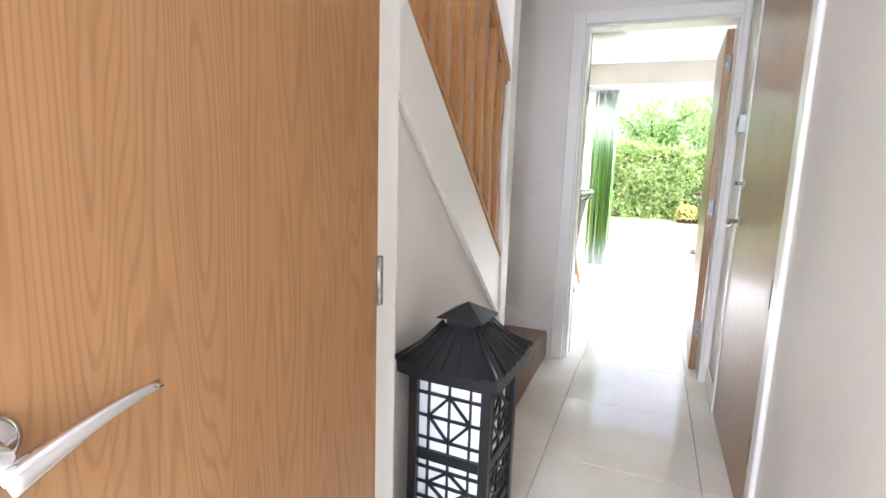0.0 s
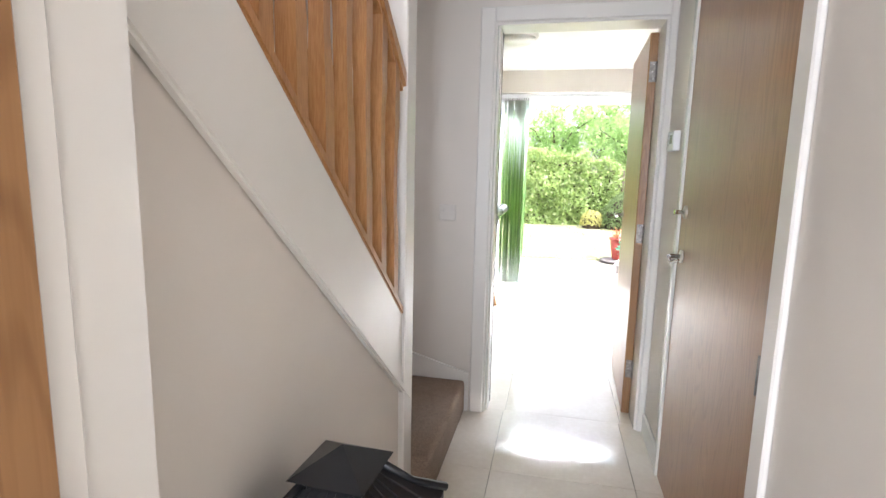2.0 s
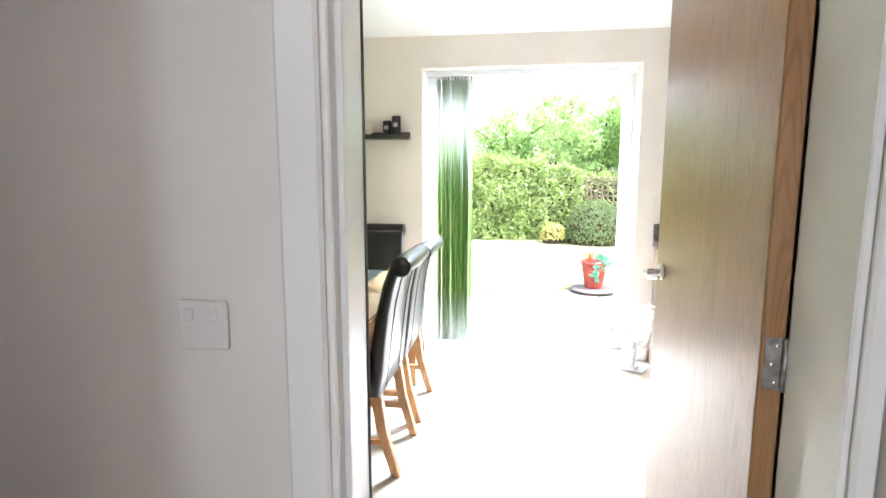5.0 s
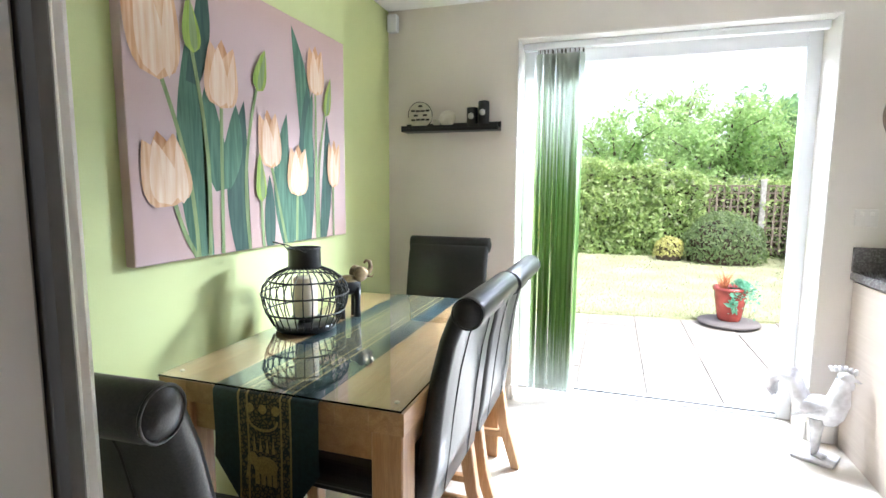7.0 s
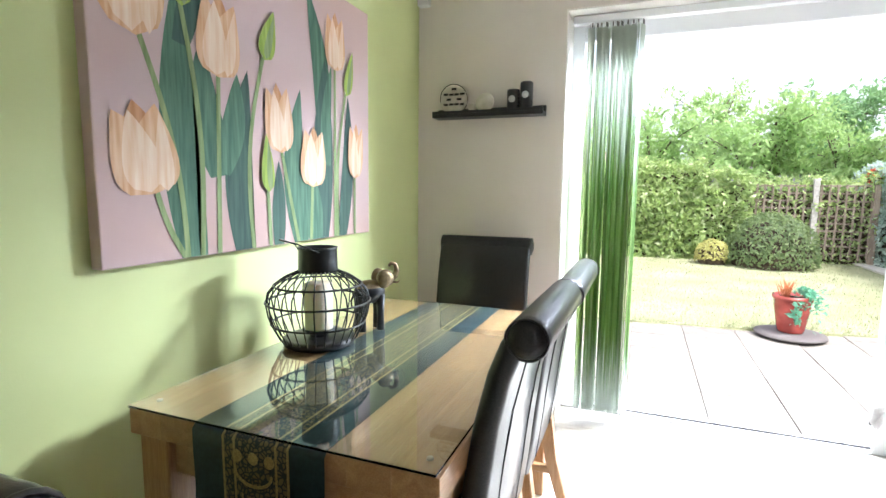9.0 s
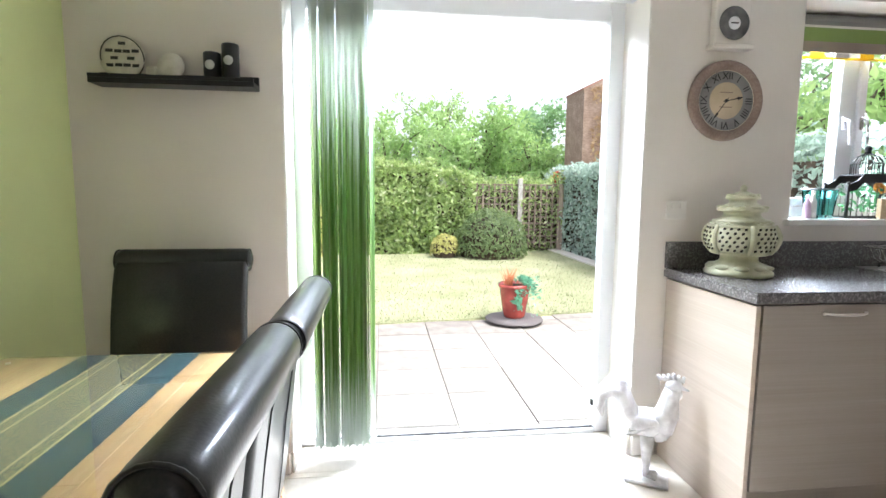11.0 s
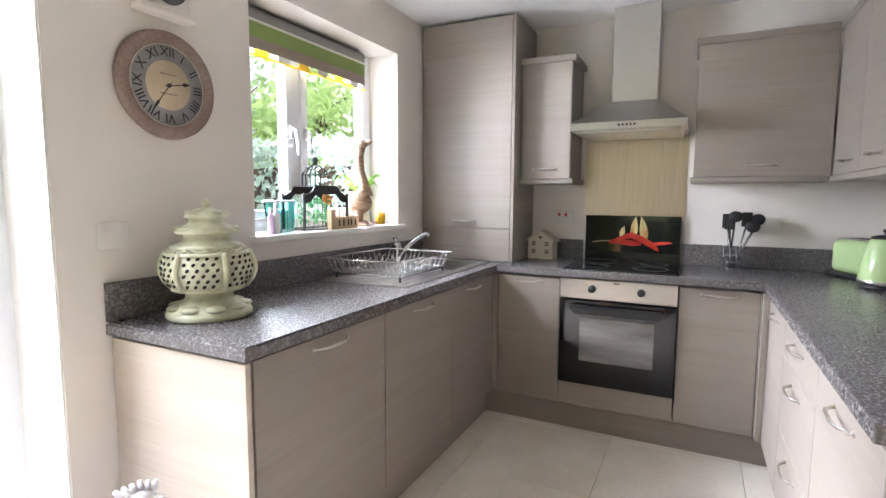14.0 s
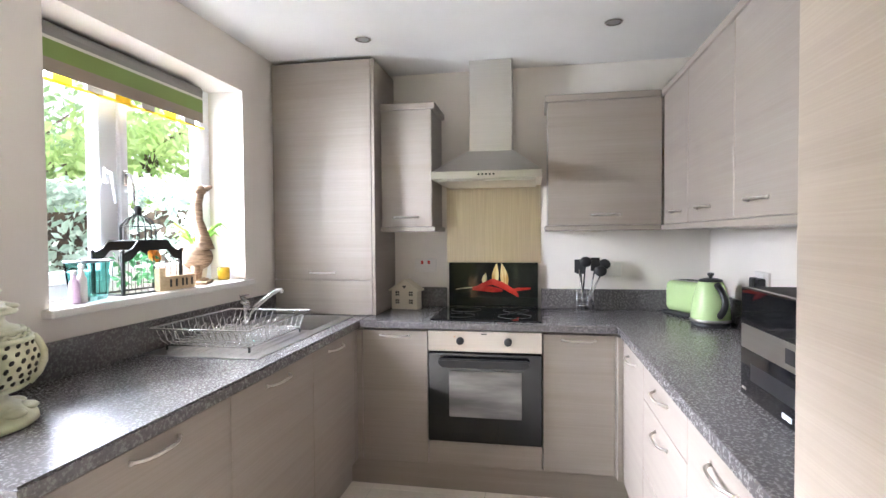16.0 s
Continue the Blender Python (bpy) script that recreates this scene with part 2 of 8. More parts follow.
def tube(points, r, seg=8, bm=None, closed=False, flat=1.0):
    """A round bar along points; r one radius or one per point."""
    g = bmesh.new()
    pts = [Vector(p) for p in points]
    n = len(pts)
    rs = r if isinstance(r, (list, tuple)) else [r] * n
    rings, up = [], None
    for i, p in enumerate(pts):
        a = pts[(i - 1) % n] if closed or i > 0 else p
        b = pts[(i + 1) % n] if closed or i < n - 1 else p
        d = (b - a).normalized()
        if up is None:
            up = d.orthogonal().normalized()
        up = (up - d * up.dot(d)).normalized()
        side = d.cross(up)
        rings.append([g.verts.new(p + (up * math.cos(2 * math.pi * k / seg) * flat + side * math.sin(2 * math.pi * k / seg)) * rs[i]) for k in range(seg)])
    for i in range(n if closed else n - 1):
        a, b = rings[i], rings[(i + 1) % n]
        for k in range(seg):
            f = g.faces.new((a[k], a[(k + 1) % seg], b[(k + 1) % seg], b[k]))
            f.smooth = True
    if not closed:
        g.faces.new(rings[0][::-1])
        g.faces.new(rings[-1])
    bmesh.ops.recalc_face_normals(g, faces=g.faces)
    return merge(bm or bmesh.new(), g)


def prism(outline, depth, m=None, bm=None, bevel=0.0):
    """An outline in x and z, pushed along +y by depth."""
    g = bmesh.new()
    a = [g.verts.new((x, 0, z)) for x, z in outline]
    b = [g.verts.new((x, depth, z)) for x, z in outline]
    g.faces.new(a)
    g.faces.new(b[::-1])
    n = len(a)
    for i in range(n):
        g.faces.new((a[i], b[i], b[(i + 1) % n], a[(i + 1) % n]))
    bmesh.ops.recalc_face_normals(g, faces=g.faces)
    if bevel:
        bmesh.ops.bevel(g, geom=[e for e in g.edges], offset=bevel, segments=2, affect="EDGES")
    return merge(bm or bmesh.new(), g, m)


def ball(c, r, bm=None, u=12, v=8, m=None):
    g = bmesh.new()
    rr = r if isinstance(r, (tuple, list)) else (r, r, r)
    bmesh.ops.create_uvsphere(g, u_segments=u, v_segments=v, radius=1)
    g.transform(Matrix.Translation(c) @ Matrix.Diagonal((*rr, 1)))
    for f in g.faces:
        f.smooth = True
    return merge(bm or bmesh.new(), g, m)


def arc(n, f):
    return [f(i / n) for i in range(n + 1)]


def structure(name, bm, mat, label, category):
    return tagged(part(name, bm, mat), label, category, kind="structure")


# ---------- the plan ----------
XW, CEIL = -5.01, 2.415            # green wall; ceiling
YD, YH = -2.935, -3.10             # door wall: room side, hall side
YK = -2.56                        # kitchen side wall
PX0, PX1, PZ = -4.19, -2.595, 2.19   # patio opening
WX0, WX1, WZ0, WZ1 = -1.85, -0.718, 1.15, 2.16  # kitchen window
GW = 0.32                         # garden wall thickness
XH = -2.97                        # hall side wall with the cupboard door
XS = -4.022                       # wall under the stairs
WT = 0.918                        # worktop height

b = box(XW - 0.2, PX0, 0, GW, -0.15, CEIL)
box(PX0, PX1, 0, GW, PZ, CEIL, bm=b)
box(PX1, WX0, 0, GW, -0.15, CEIL, bm=b)
box(WX0, WX1, 0, GW, -0.15, WZ0 - 0.03, bm=b)
box(WX0, WX1, 0, GW, WZ1, CEIL, bm=b)
box(WX1, 0.2, 0, GW, -0.15, CEIL, bm=b)
structure("wall_garden", b, M_WALL, "cream painted wall with patio door and kitchen window", "wall")
structure("wall_green", box(XW - 0.2, XW, YD, 0, -0.15, CEIL), M_GREEN, "lime green painted dining room wall", "wall")
structure("wall_stair", box(XW - 0.2, XW, -7.7, YH, -0.15, 5.0), M_WALL, "cream painted wall beside the stairs", "wall")
structure("wall_kitchen_back", box(0, 0.2, YK - 0.2, 0, -0.15, CEIL), M_WALL, "cream painted wall behind the hob", "wall")
structure("wall_kitchen_side", box(XH, 0, YK - 0.12, YK, -0.15, CEIL), M_WALL, "cream painted kitchen side wall", "wall")
DX0, DX1, DZ = -3.812, -3.022, 2.05
b = box(XW - 0.2, DX0 - 0.03, YH, YD, -0.15, CEIL)
box(DX0 - 0.03, DX1 + 0.03, YH, YD, DZ + 0.03, CEIL, bm=b)
box(DX1 + 0.03, XH + 0.12, YH, YD, -0.15, CEIL, bm=b)
structure("wall_door", b, M_WALL, "cream painted wall between hall and dining kitchen", "wall")
structure("wall_corner", box(XH, XH + 0.12, YD, YK - 0.12, -0.15, CEIL), M_WALL, "short cream wall behind the open door", "wall")
CY0, CY1, CZ = -4.46, -3.52, 2.04
b = box(XH, XH + 0.15, CY1, YH, -0.15, CEIL)
box(XH, XH + 0.15, CY0, CY1, CZ, CEIL, bm=b)
box(XH, XH + 0.15, -7.7, CY0, -0.15, CEIL, bm=b)
structure("wall_hall", b, M_WALL, "cream painted hall wall with cupboard door", "wall")
structure("wall_cupboard_back", box(XH + 0.7, XH + 0.8, CY0 - 0.1, CY1 + 0.1, -0.15, CEIL), M_WALL, "plain cupboard back wall", "wall")
b = box(XW, -3.9, -7.82, -7.7, -0.15, CEIL)
box(-3.9, -3.0, -7.82, -7.7, 2.1, CEIL, bm=b)
box(-3.0, XH + 0.15, -7.82, -7.7, -0.15, CEIL, bm=b)
structure("wall_front", b, M_WALL, "plain front wall with entrance opening", "wall")
structure("ceiling", box(XW - 0.2, 0.2, YH, GW, CEIL, CEIL + 0.2), M_CEIL, "smooth white painted ceiling", "ceiling")
b = box(XS, XH + 0.15, -7.82, YH, CEIL, CEIL + 0.2)
box(XW, XS, -4.3, YH, CEIL + 0.001, CEIL + 0.2, bm=b)
box(XW, XS, -7.82, -6.6, CEIL + 0.001, CEIL + 0.2, bm=b)
box(XW - 0.2, XS + 0.1, -7.82, YH, 5.0, 5.1, bm=b)
box(XS, XS + 0.1, -6.6, -4.3, CEIL + 0.2, 5.0, bm=b)
structure("ceiling_hall", b, M_CEIL, "smooth white painted hall ceiling", "ceiling")
structure("floor", box(XW - 0.2, 0.2, -7.82, GW, -0.15, -0.012), M_GROUT, "cream porcelain tiled floor with fine joints", "floor")

# ---------- hall: doors, trim, stairs ----------
def skirting(name, x0, x1, y0, y1, h=0.10):
    return structure(name, box(x0, x1, y0, y1, 0, h, 0.006), M_TRIM, "white gloss painted skirting board", "skirting board")


skirting("baseboard_hall", XH - 0.016, XH, CY1 + 0.06, YH - 0.016, 0.11)
skirting("baseboard_hall_near", XH - 0.016, XH, -7.7, CY0 - 0.08, 0.11)
skirting("baseboard_patio", XW, PX0 - 0.002, -0.016, 0)
skirting("baseboard_patio_return", PX1 + 0.002, -2.47, -0.016, 0)
skirting("baseboard_green", XW, XW + 0.016, YD, -0.016)
skirting("baseboard_reveal", PX0 - 0.0, PX0 + 0.014, 0.0, 0.2, 0.1)
skirting("baseboard_reveal_kitchen", PX1 - 0.014, PX1, 0.0, 0.2, 0.1)


M_MOTTLEDGREY = noise_mix(shader("mottled_dark_grey", (0.2, 0.19, 0.18), 0.7), (0.03, 0.028, 0.025), (0.16, 0.15, 0.135), scale=(1, 1, 0.12), size=30)


def door_lining(name, x0, x1, y0, y1, top, label):
    """White lining with architraves on the low-y side, for an opening in a wall along x."""
    ob = thing(name, label, "door frame", kind="structure")
    part("jamb", box(x0 - 0.03, x0, y0, y1, 0, top, 0.003), M_TRIM, ob)
    part("jamb", box(x1, x1 + 0.03, y0, y1, 0, top, 0.003), M_TRIM, ob)
    part("head", box(x0 - 0.03, x1 + 0.03, y0, y1, top, top + 0.03, 0.003), M_TRIM, ob)
    for a, bb in ((y0 - 0.016, y0 + 0.001), (y1 - 0.001, y1 + 0.016)):
        part("architrave", box(x0 - 0.085, x0 - 0.012, a, bb, 0, top + 0.085, 0.006), M_TRIM, ob)
        part("architrave", box(x1 + 0.012, min(x1 + 0.085, XH - 0.004) if a < -3.05 else x1 + 0.06, a, bb, 0, top + 0.085, 0.006), M_TRIM, ob)
        part("architrave", box(x0 - 0.012, x1 + 0.012, a, bb, top + 0.012, top + 0.085, 0.006), M_TRIM, ob)
    part("stop", box(x0, x0 + 0.012, y0 + 0.03, y1 - 0.0215, 0, top, 0.002), M_TRIM, ob)
    # thin dark grey strip along the edge of the stop
    part("stop_strip", box(x0, x0 + 0.015, y1 - 0.021, y1 - 0.0125, 0, top - 0.002, 0.002), M_MOTTLEDGREY, ob, "thin mottled dark grey strip beside the door stop")
    part("strike_plate", box(x0, x0 + 0.003, y1 - 0.012, y1 - 0.001, 1.0, 1.165, 0.001), M_NICKEL, ob, "worn steel strike plate")
    return ob


door_lining("door_frame_dining", DX0, DX1, YH, YD, DZ, "white gloss door lining and architrave of the dining kitchen")


def lever(parent, x, y, z, out, along, drop=0.012):
    """Lever handle on a round rose; out: way off the door in x, along: way of the lever in y."""
    h = part("door_handle", lathe([(0, 0), (0.026, 0), (0.026, 0.006), (0.022, 0.009), (0, 0.009)], 20, pose(x, y, z, 0, 90 * out, 0)), M_NICKEL, parent, "satin steel lever handle", True)
    g = tube([(x, y, z), (x + out * 0.045, y, z), (x + out * 0.052, y + along * 0.01, z)], 0.009)
    tube(arc(8, lambda s: (x + out * (0.052 - 0.012 * s * s), y + along * (0.005 + 0.115 * s), z - drop + drop * 2 * abs(s - 0.4))), [0.010 - 0.004 * i / 8 for i in range(9)], 10, g, flat=0.6)
    part("lever", g, M_CHROME, h)
    return h


def butt_hinge(parent, x, y, z):
    h = part("hinge", box(x - 0.002, x + 0.002, y - 0.005, y + 0.006, z - 0.05, z + 0.05, 0.001), M_HINGE, parent, "steel butt hinge")
    part("hinge_knuckle", tube([(x - 0.004, y, z - 0.05), (x - 0.004, y, z + 0.05)], 0.006), M_HINGE, h)


# the dining kitchen's own door, swung wide open into the room
dd = thing("door_1", "oak veneered flush door standing wide open", "door", kind="structure")
part("leaf", box(DX1 - 0.043, DX1 - 0.001, YD + 0.006, YD + 0.775, 0.01, 2.035, 0.003), M_OAKDOOR, dd)
lever(dd, DX1 - 0.043, YD + 0.71, 1.068, -1, -1)
dd.matrix_world = Matrix.Translation((DX1, YD, 0)) @ Matrix.Rotation(radians(-2.0), 4, "Z") @ Matrix.Translation((-DX1, -YD, 0))
for z in (0.27, 1.02, 1.845):
    hp = part("hinge", box(DX1 - 0.036, DX1 - 0.001, YD + 0.0045, YD + 0.007, z - 0.05, z + 0.05, 0.0008), M_HINGE, dd, "steel butt hinge")
    part("hinge_knuckle", tube([(DX1 - 0.002, YD + 0.002, z - 0.05), (DX1 - 0.002, YD + 0.002, z + 0.05)], 0.006), M_HINGE, hp)
    for dz in (-0.035, 0.0, 0.035):
        part("screw", lathe([(0, 0), (0.004, 0), (0.003, 0.0012), (0, 0.0012)], 8, pose(DX1 - 0.022 + 0.007 * (abs(dz) > 0.01), YD + 0.0046, z + dz, 90, 0, 0)), M_CHROME, hp)

# cupboard door in the hall's side wall
cd = thing("door_2", "closed oak veneered cupboard door with thumb turn and lever", "door", kind="structure")
part("leaf", box(XH - 0.012, XH + 0.03, CY0 + 0.005, CY1 - 0.005, 0.006, CZ - 0.005, 0.003), M_OAKDOOR, cd)
lever(cd, XH - 0.012, CY1 - 0.085, 1.01, -1, -1, 0.02)
kn = part("lock_rose", lathe([(0, 0), (0.026, 0), (0.026, 0.006), (0.022, 0.009), (0, 0.009)], 20, pose(XH - 0.012, CY1 - 0.085, 1.186, 0, -90, 0)), M_NICKEL, cd, "steel thumb turn")
part("thumb_turn", tube([(XH - 0.02, CY1 - 0.085, 1.186), (XH - 0.05, CY1 - 0.085, 1.186), (XH - 0.056, CY1 - 0.085, 1.186)], [0.007, 0.009, 0.012]), M_CHROME, kn)
for z in (0.3, 0.85):
    butt_hinge(cd, XH - 0.012, CY0 + 0.004, z)
cf = thing("door_frame_cupboard", "white gloss architrave round the cupboard door", "door frame", kind="structure")
part("architrave", box(XH - 0.02, XH - 0.001, CY0 - 0.08, CY0 - 0.002, 0, CZ + 0.07, 0.005), M_TRIM, cf)
part("architrave", box(XH - 0.02, XH - 0.001, CY1 + 0.002, CY1 + 0.05, 0, CZ + 0.07, 0.005), M_TRIM, cf)
part("architrave", box(XH - 0.02, XH - 0.001, CY0 - 0.002, CY1 + 0.002, CZ + 0.002, CZ + 0.07, 0.005), M_TRIM, cf)

# oak door in the wall under the stairs
OY = -5.475
XD = XS + 0.115                   # this wall stands proud of the stair wall
od = thing("door_3", "oak veneered flush door with curved chrome lever", "door", kind="structure")
part("leaf", box(XD, XD + 0.042, OY - 0.725, OY, 0.008, 2.03, 0.003), M_OAKDOOR, od)
h = part("door_handle", lathe([(0, 0), (0.026, 0), (0.026, 0.007), (0.02, 0.01), (0, 0.01)], 20, pose(XD + 0.042, OY - 0.655, 0.995, 0, 90, 0)), M_CHROME, od, "long curved chrome lever handle", True)
g = tube([(XD + 0.045, OY - 0.655, 0.995), (XD + 0.068, OY - 0.655, 0.987)], 0.010)
tube(arc(12, lambda s: (XD + 0.07 - 0.004 * s, OY - 0.659 + 0.15 * s, 0.966 + 0.034 * math.sin(s * 1.45) - 0.004 * s)), [0.0145 - 0.0095 * (i / 12) ** 0.8 for i in range(13)], 12, g, flat=0.65)
part("lever", g, M_CHROME, h)
for z in (0.25, 1.0, 1.8):
    butt_hinge(od, XD + 0.046, OY + 0.006, z)
of = thing("door_frame_stairs", "white gloss lining and architrave of the understairs door", "door frame", kind="structure")
part("jamb", box(XD - 0.08, XD + 0.03, OY + 0.003, OY + 0.035, 0, 2.05, 0.003), M_TRIM, of)
part("architrave", box(XD - 0.0, XD + 0.022, OY + 0.022, OY + 0.125, 0, 2.12, 0.007), M_TRIM, of)
part("architrave", box(XD - 0.0, XD + 0.022, OY - 0.785, OY + 0.022, 2.05, 2.12, 0.007), M_TRIM, of)
part("jamb", box(XD - 0.08, XD + 0.03, OY - 0.765, OY - 0.728, 0, 2.05, 0.003), M_TRIM, of)

# stairs: a raking string between newel and upper floor
SL = 0.828    # rise over run
SY, SZ = -4.045, 0.803                        # foot of the string's upper edge


def rake(y, lift=0.0):
    return SZ + lift + (SY - y) * SL


NY0, NY1 = -4.05, -3.94                    # newel
b = bmesh.new()
prism([(NY1 - 0.02, 0), (NY1 - 0.02, rake(NY1) - 0.02), (-6.0, rake(-6.0) - 0.02), (-7.7, rake(-6.0) - 0.02), (-7.7, 2.15), (OY - 0.76, 2.15), (OY - 0.76, 2.05), (OY + 0.03, 2.05), (OY + 0.03, 0)], 0.09, Matrix(((0, -1, 0, XS), (1, 0, 0, 0), (0, 0, 1, 0), (0, 0, 0, 1))), b)
box(XS - 0.09, XS, -7.7, OY - 0.765, 0, 2.15, bm=b)
structure("wall_understairs", b, M_WALL, "cream painted wall under the stairs", "wall")
b = box(XS + 0.001, XD, -7.7, OY - 0.766, 0, CEIL)
box(XS + 0.001, XD, OY - 0.766, OY + 0.036, 2.052, CEIL, bm=b)
box(XS + 0.001, XD, OY + 0.036, OY + 0.118, 0, CEIL, bm=b)
structure("wall_door_pier", b, M_WALL, "cream painted wall standing proud round the oak door", "wall")
ALONG = Matrix(((0, 1, 0, 0), (1, 0, 0, 0), (0, 0, 1, 0), (0, 0, 0, 1)))   # outline in y and z, depth in x


def raked(y0, y1, lo, hi, x0, x1, bevel=0.0):
    return prism([(y0, rake(y0, lo)), (y0, rake(y0, hi)), (y1, rake(y1, hi)), (y1, rake(y1, lo))], x1 - x0, Matrix.Translation((x0, 0, 0)) @ ALONG, bevel=bevel)


stair = thing("staircase", "carpeted staircase with oak balustrade and white string", "staircase", kind="structure")
part("string", raked(NY1 - 0.03, -6.3, -0.275, 0.0, XS - 0.02, XS + 0.012, 0.003), M_TRIM, stair, "white gloss painted raking string")
part("string_moulding", raked(NY1 - 0.03, -6.3, -0.298, -0.262, XS, XS + 0.024, 0.006), M_TRIM, stair)
part("base_rail", raked(NY0 + 0.04, -6.3, 0.0, 0.035, XS - 0.045, XS + 0.016, 0.005), M_OAKSTAIR, stair, "oak base rail")
part("handrail", raked(NY0 + 0.03, -6.3, 0.785, 0.86, XS - 0.05, XS + 0.018, 0.012), M_OAKSTAIR, stair, "moulded oak handrail")
part("newel", box(XS - 0.075, XS + 0.022, NY0, NY1, 0, CEIL, 0.004), M_TRIM, stair, "white painted full-height newel post")
for i in range(15):
    y = -4.118 - i * 0.131
    z0, z1 = rake(y, 0.03), rake(y, 0.795)
    g = bmesh.new()
    a, c = 0.0235, 0.0185
    mid = 0.2
    pts = [(a, z0 - 0.03), (a, z0 + mid), (c, z0 + mid + 0.10), (c, z1 - 0.28), (a, z1 - 0.19), (a, z1 + 0.02)]
    rings = [[g.verts.new((XS - 0.015 + sx * r, y + sy * r, z)) for sx, sy in ((-1, -1), (1, -1), (1, 1), (-1, 1))] for r, z in pts]
    for p, q in zip(rings, rings[1:]):
        for k in range(4):
            g.faces.new((p[k], p[(k + 1) % 4], q[(k + 1) % 4], q[k]))
    g.faces.new(rings[-1])
    bmesh.ops.recalc_face_normals(g, faces=g.faces)
    part("baluster", g, M_OAKSTAIR, stair)
M_CARPET = second(noise_mix(shader("taupe_carpet", (0.3, 0.22, 0.17), 0.95), (0.22, 0.155, 0.115), (0.38, 0.285, 0.22), size=220, detail=4, bump=0.5), (0.8, 0.78, 0.75), size=8, amount=0.5)
# the foot turns out of the hall, then the flight climbs over the cupboard
b = box(XW, XS + 0.10, NY1 + 0.004, YH - 0.018, 0, 0.185, 0.02, 3)
part("tread", b, M_CARPET, stair, "taupe carpeted bottom step")
part("tread", box(XW, XS - 0.5, NY1 - 0.0, YH - 0.018, 0.185, 0.37, 0.02, 3), M_CARPET, stair)
for i in range(9):
    y = NY1 - i * 0.235
    part("tread", box(XW, XS - 0.095, y - 0.25, y + 0.0, 0.52 + (i - 0) * 0.187, 0.74 + i * 0.187, 0.015, 2), M_CARPET, stair)
part("wall_string", prism([(XS + 0.115, 0.0), (XS + 0.115, 0.222), (-4.14, 0.288), (-4.43, 0.37), (-4.65, 0.455), (XW, 0.6), (XW, 0.0)], 0.014, Matrix.Translation((0, YH - 0.0165, 0))), M_TRIM, stair, "white gloss wall string")

# ---------- kitchen ----------
def bow_handle(parent, c, along, out, w=0.13):
    """Satin bow handle; along and out are unit vectors."""
    a, o, c = Vector(along), Vector(out), Vector(c)
    pts = arc(10, lambda s: c + a * (w * (s - 0.5)) + o * (0.030 * (1 - (2 * s - 1) ** 4)))
    g = tube(pts, [0.0045 + 0.0025 * (1 - abs(2 * i / 10 - 1)) for i in range(11)], 8, flat=0.7)
    for s in (-0.5, 0.5):
        g2 = c + a * (w * s)
        ball(g2 + o * 0.002, 0.007, g, 8, 6)
    return part("handle", g, M_NICKEL, parent, "satin steel bow handle")


def front(parent, x0, x1, y0, y1, z0, z1, mat=None, name="door"):
    return part(name, box(x0, x1, y0, y1, z0, z1, 0.0015), mat or M_UNIT, parent)


FD = 0.585   # door face from the wall
PL = 0.155   # plinth height
TOPZ = 0.868


def base_x(x0, x1, label, drawers=None, near=False):
    """Base unit under the garden wall (doors face the room)."""
    ob = thing("base_cabinet", label, "cabinet", group="base cabinets")
    part("body", box(x0 + 0.001, x1 - 0.001, -0.565, -0.005, PL, 0.872 if x1 < -1 else 0.70), M_UNIT, ob)
    d = front(ob, x0 + 0.002, x1 - 0.002, -FD, -0.567, PL, TOPZ)
    bow_handle(d, ((x0 + x1) / 2, -FD, 0.835), (1, 0, 0), (0, -1, 0), 0.17)
    return ob


for x0, x1 in ((-2.427, -1.77), (-1.77, -1.155), (-1.155, -0.64)):
    base_x(x0, x1, "driftwood laminate base cabinet with one bow handle")
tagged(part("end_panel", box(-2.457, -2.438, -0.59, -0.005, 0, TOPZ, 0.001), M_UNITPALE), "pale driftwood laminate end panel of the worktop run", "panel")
tagged(part("corner_post", box(-0.638, -0.592, -FD, -0.53, PL, TOPZ, 0.001), M_UNIT), "driftwood laminate corner post between units", "panel")
tagged(part("corner_post", box(-0.638, -0.592, -1.97, -1.944, PL, TOPZ, 0.001), M_UNIT), "driftwood laminate corner post between units", "panel")
tagged(part("corner_post", box(-0.5915, -0.565, -0.6125, -0.56, PL, TOPZ, 0.001), M_UNIT), "driftwood laminate corner post between units", "panel")
tagged(part("corner_post", box(-0.5915, -0.565, -1.96, -1.9415, PL, TOPZ, 0.001), M_UNIT), "driftwood laminate corner post between units", "panel")
for dims in ((-2.435, -0.53, -0.53, -0.515), (-0.545, -0.53, -2.014, -0.531), (-2.28, -0.545, -2.03, -2.015)):
    tagged(part("plinth", box(*dims, 0, PL - 0.003), M_UNIT), "driftwood laminate plinth under the base units", "plinth")

# units under the back wall, doors face -x
def base_y(y0, y1, label):
    ob = thing("base_cabinet", label, "cabinet", group="base cabinets")
    part("body", box(-0.565, -0.005, y0 + 0.001, y1 - 0.001, PL, 0.872), M_UNIT, ob)
    d = front(ob, -FD, -0.567, y0 + 0.002, y1 - 0.002, PL, TOPZ)
    bow_handle(d, (-FD, (y0 + y1) / 2, 0.84), (0, 1, 0), (-1, 0, 0), 0.16)
    return ob


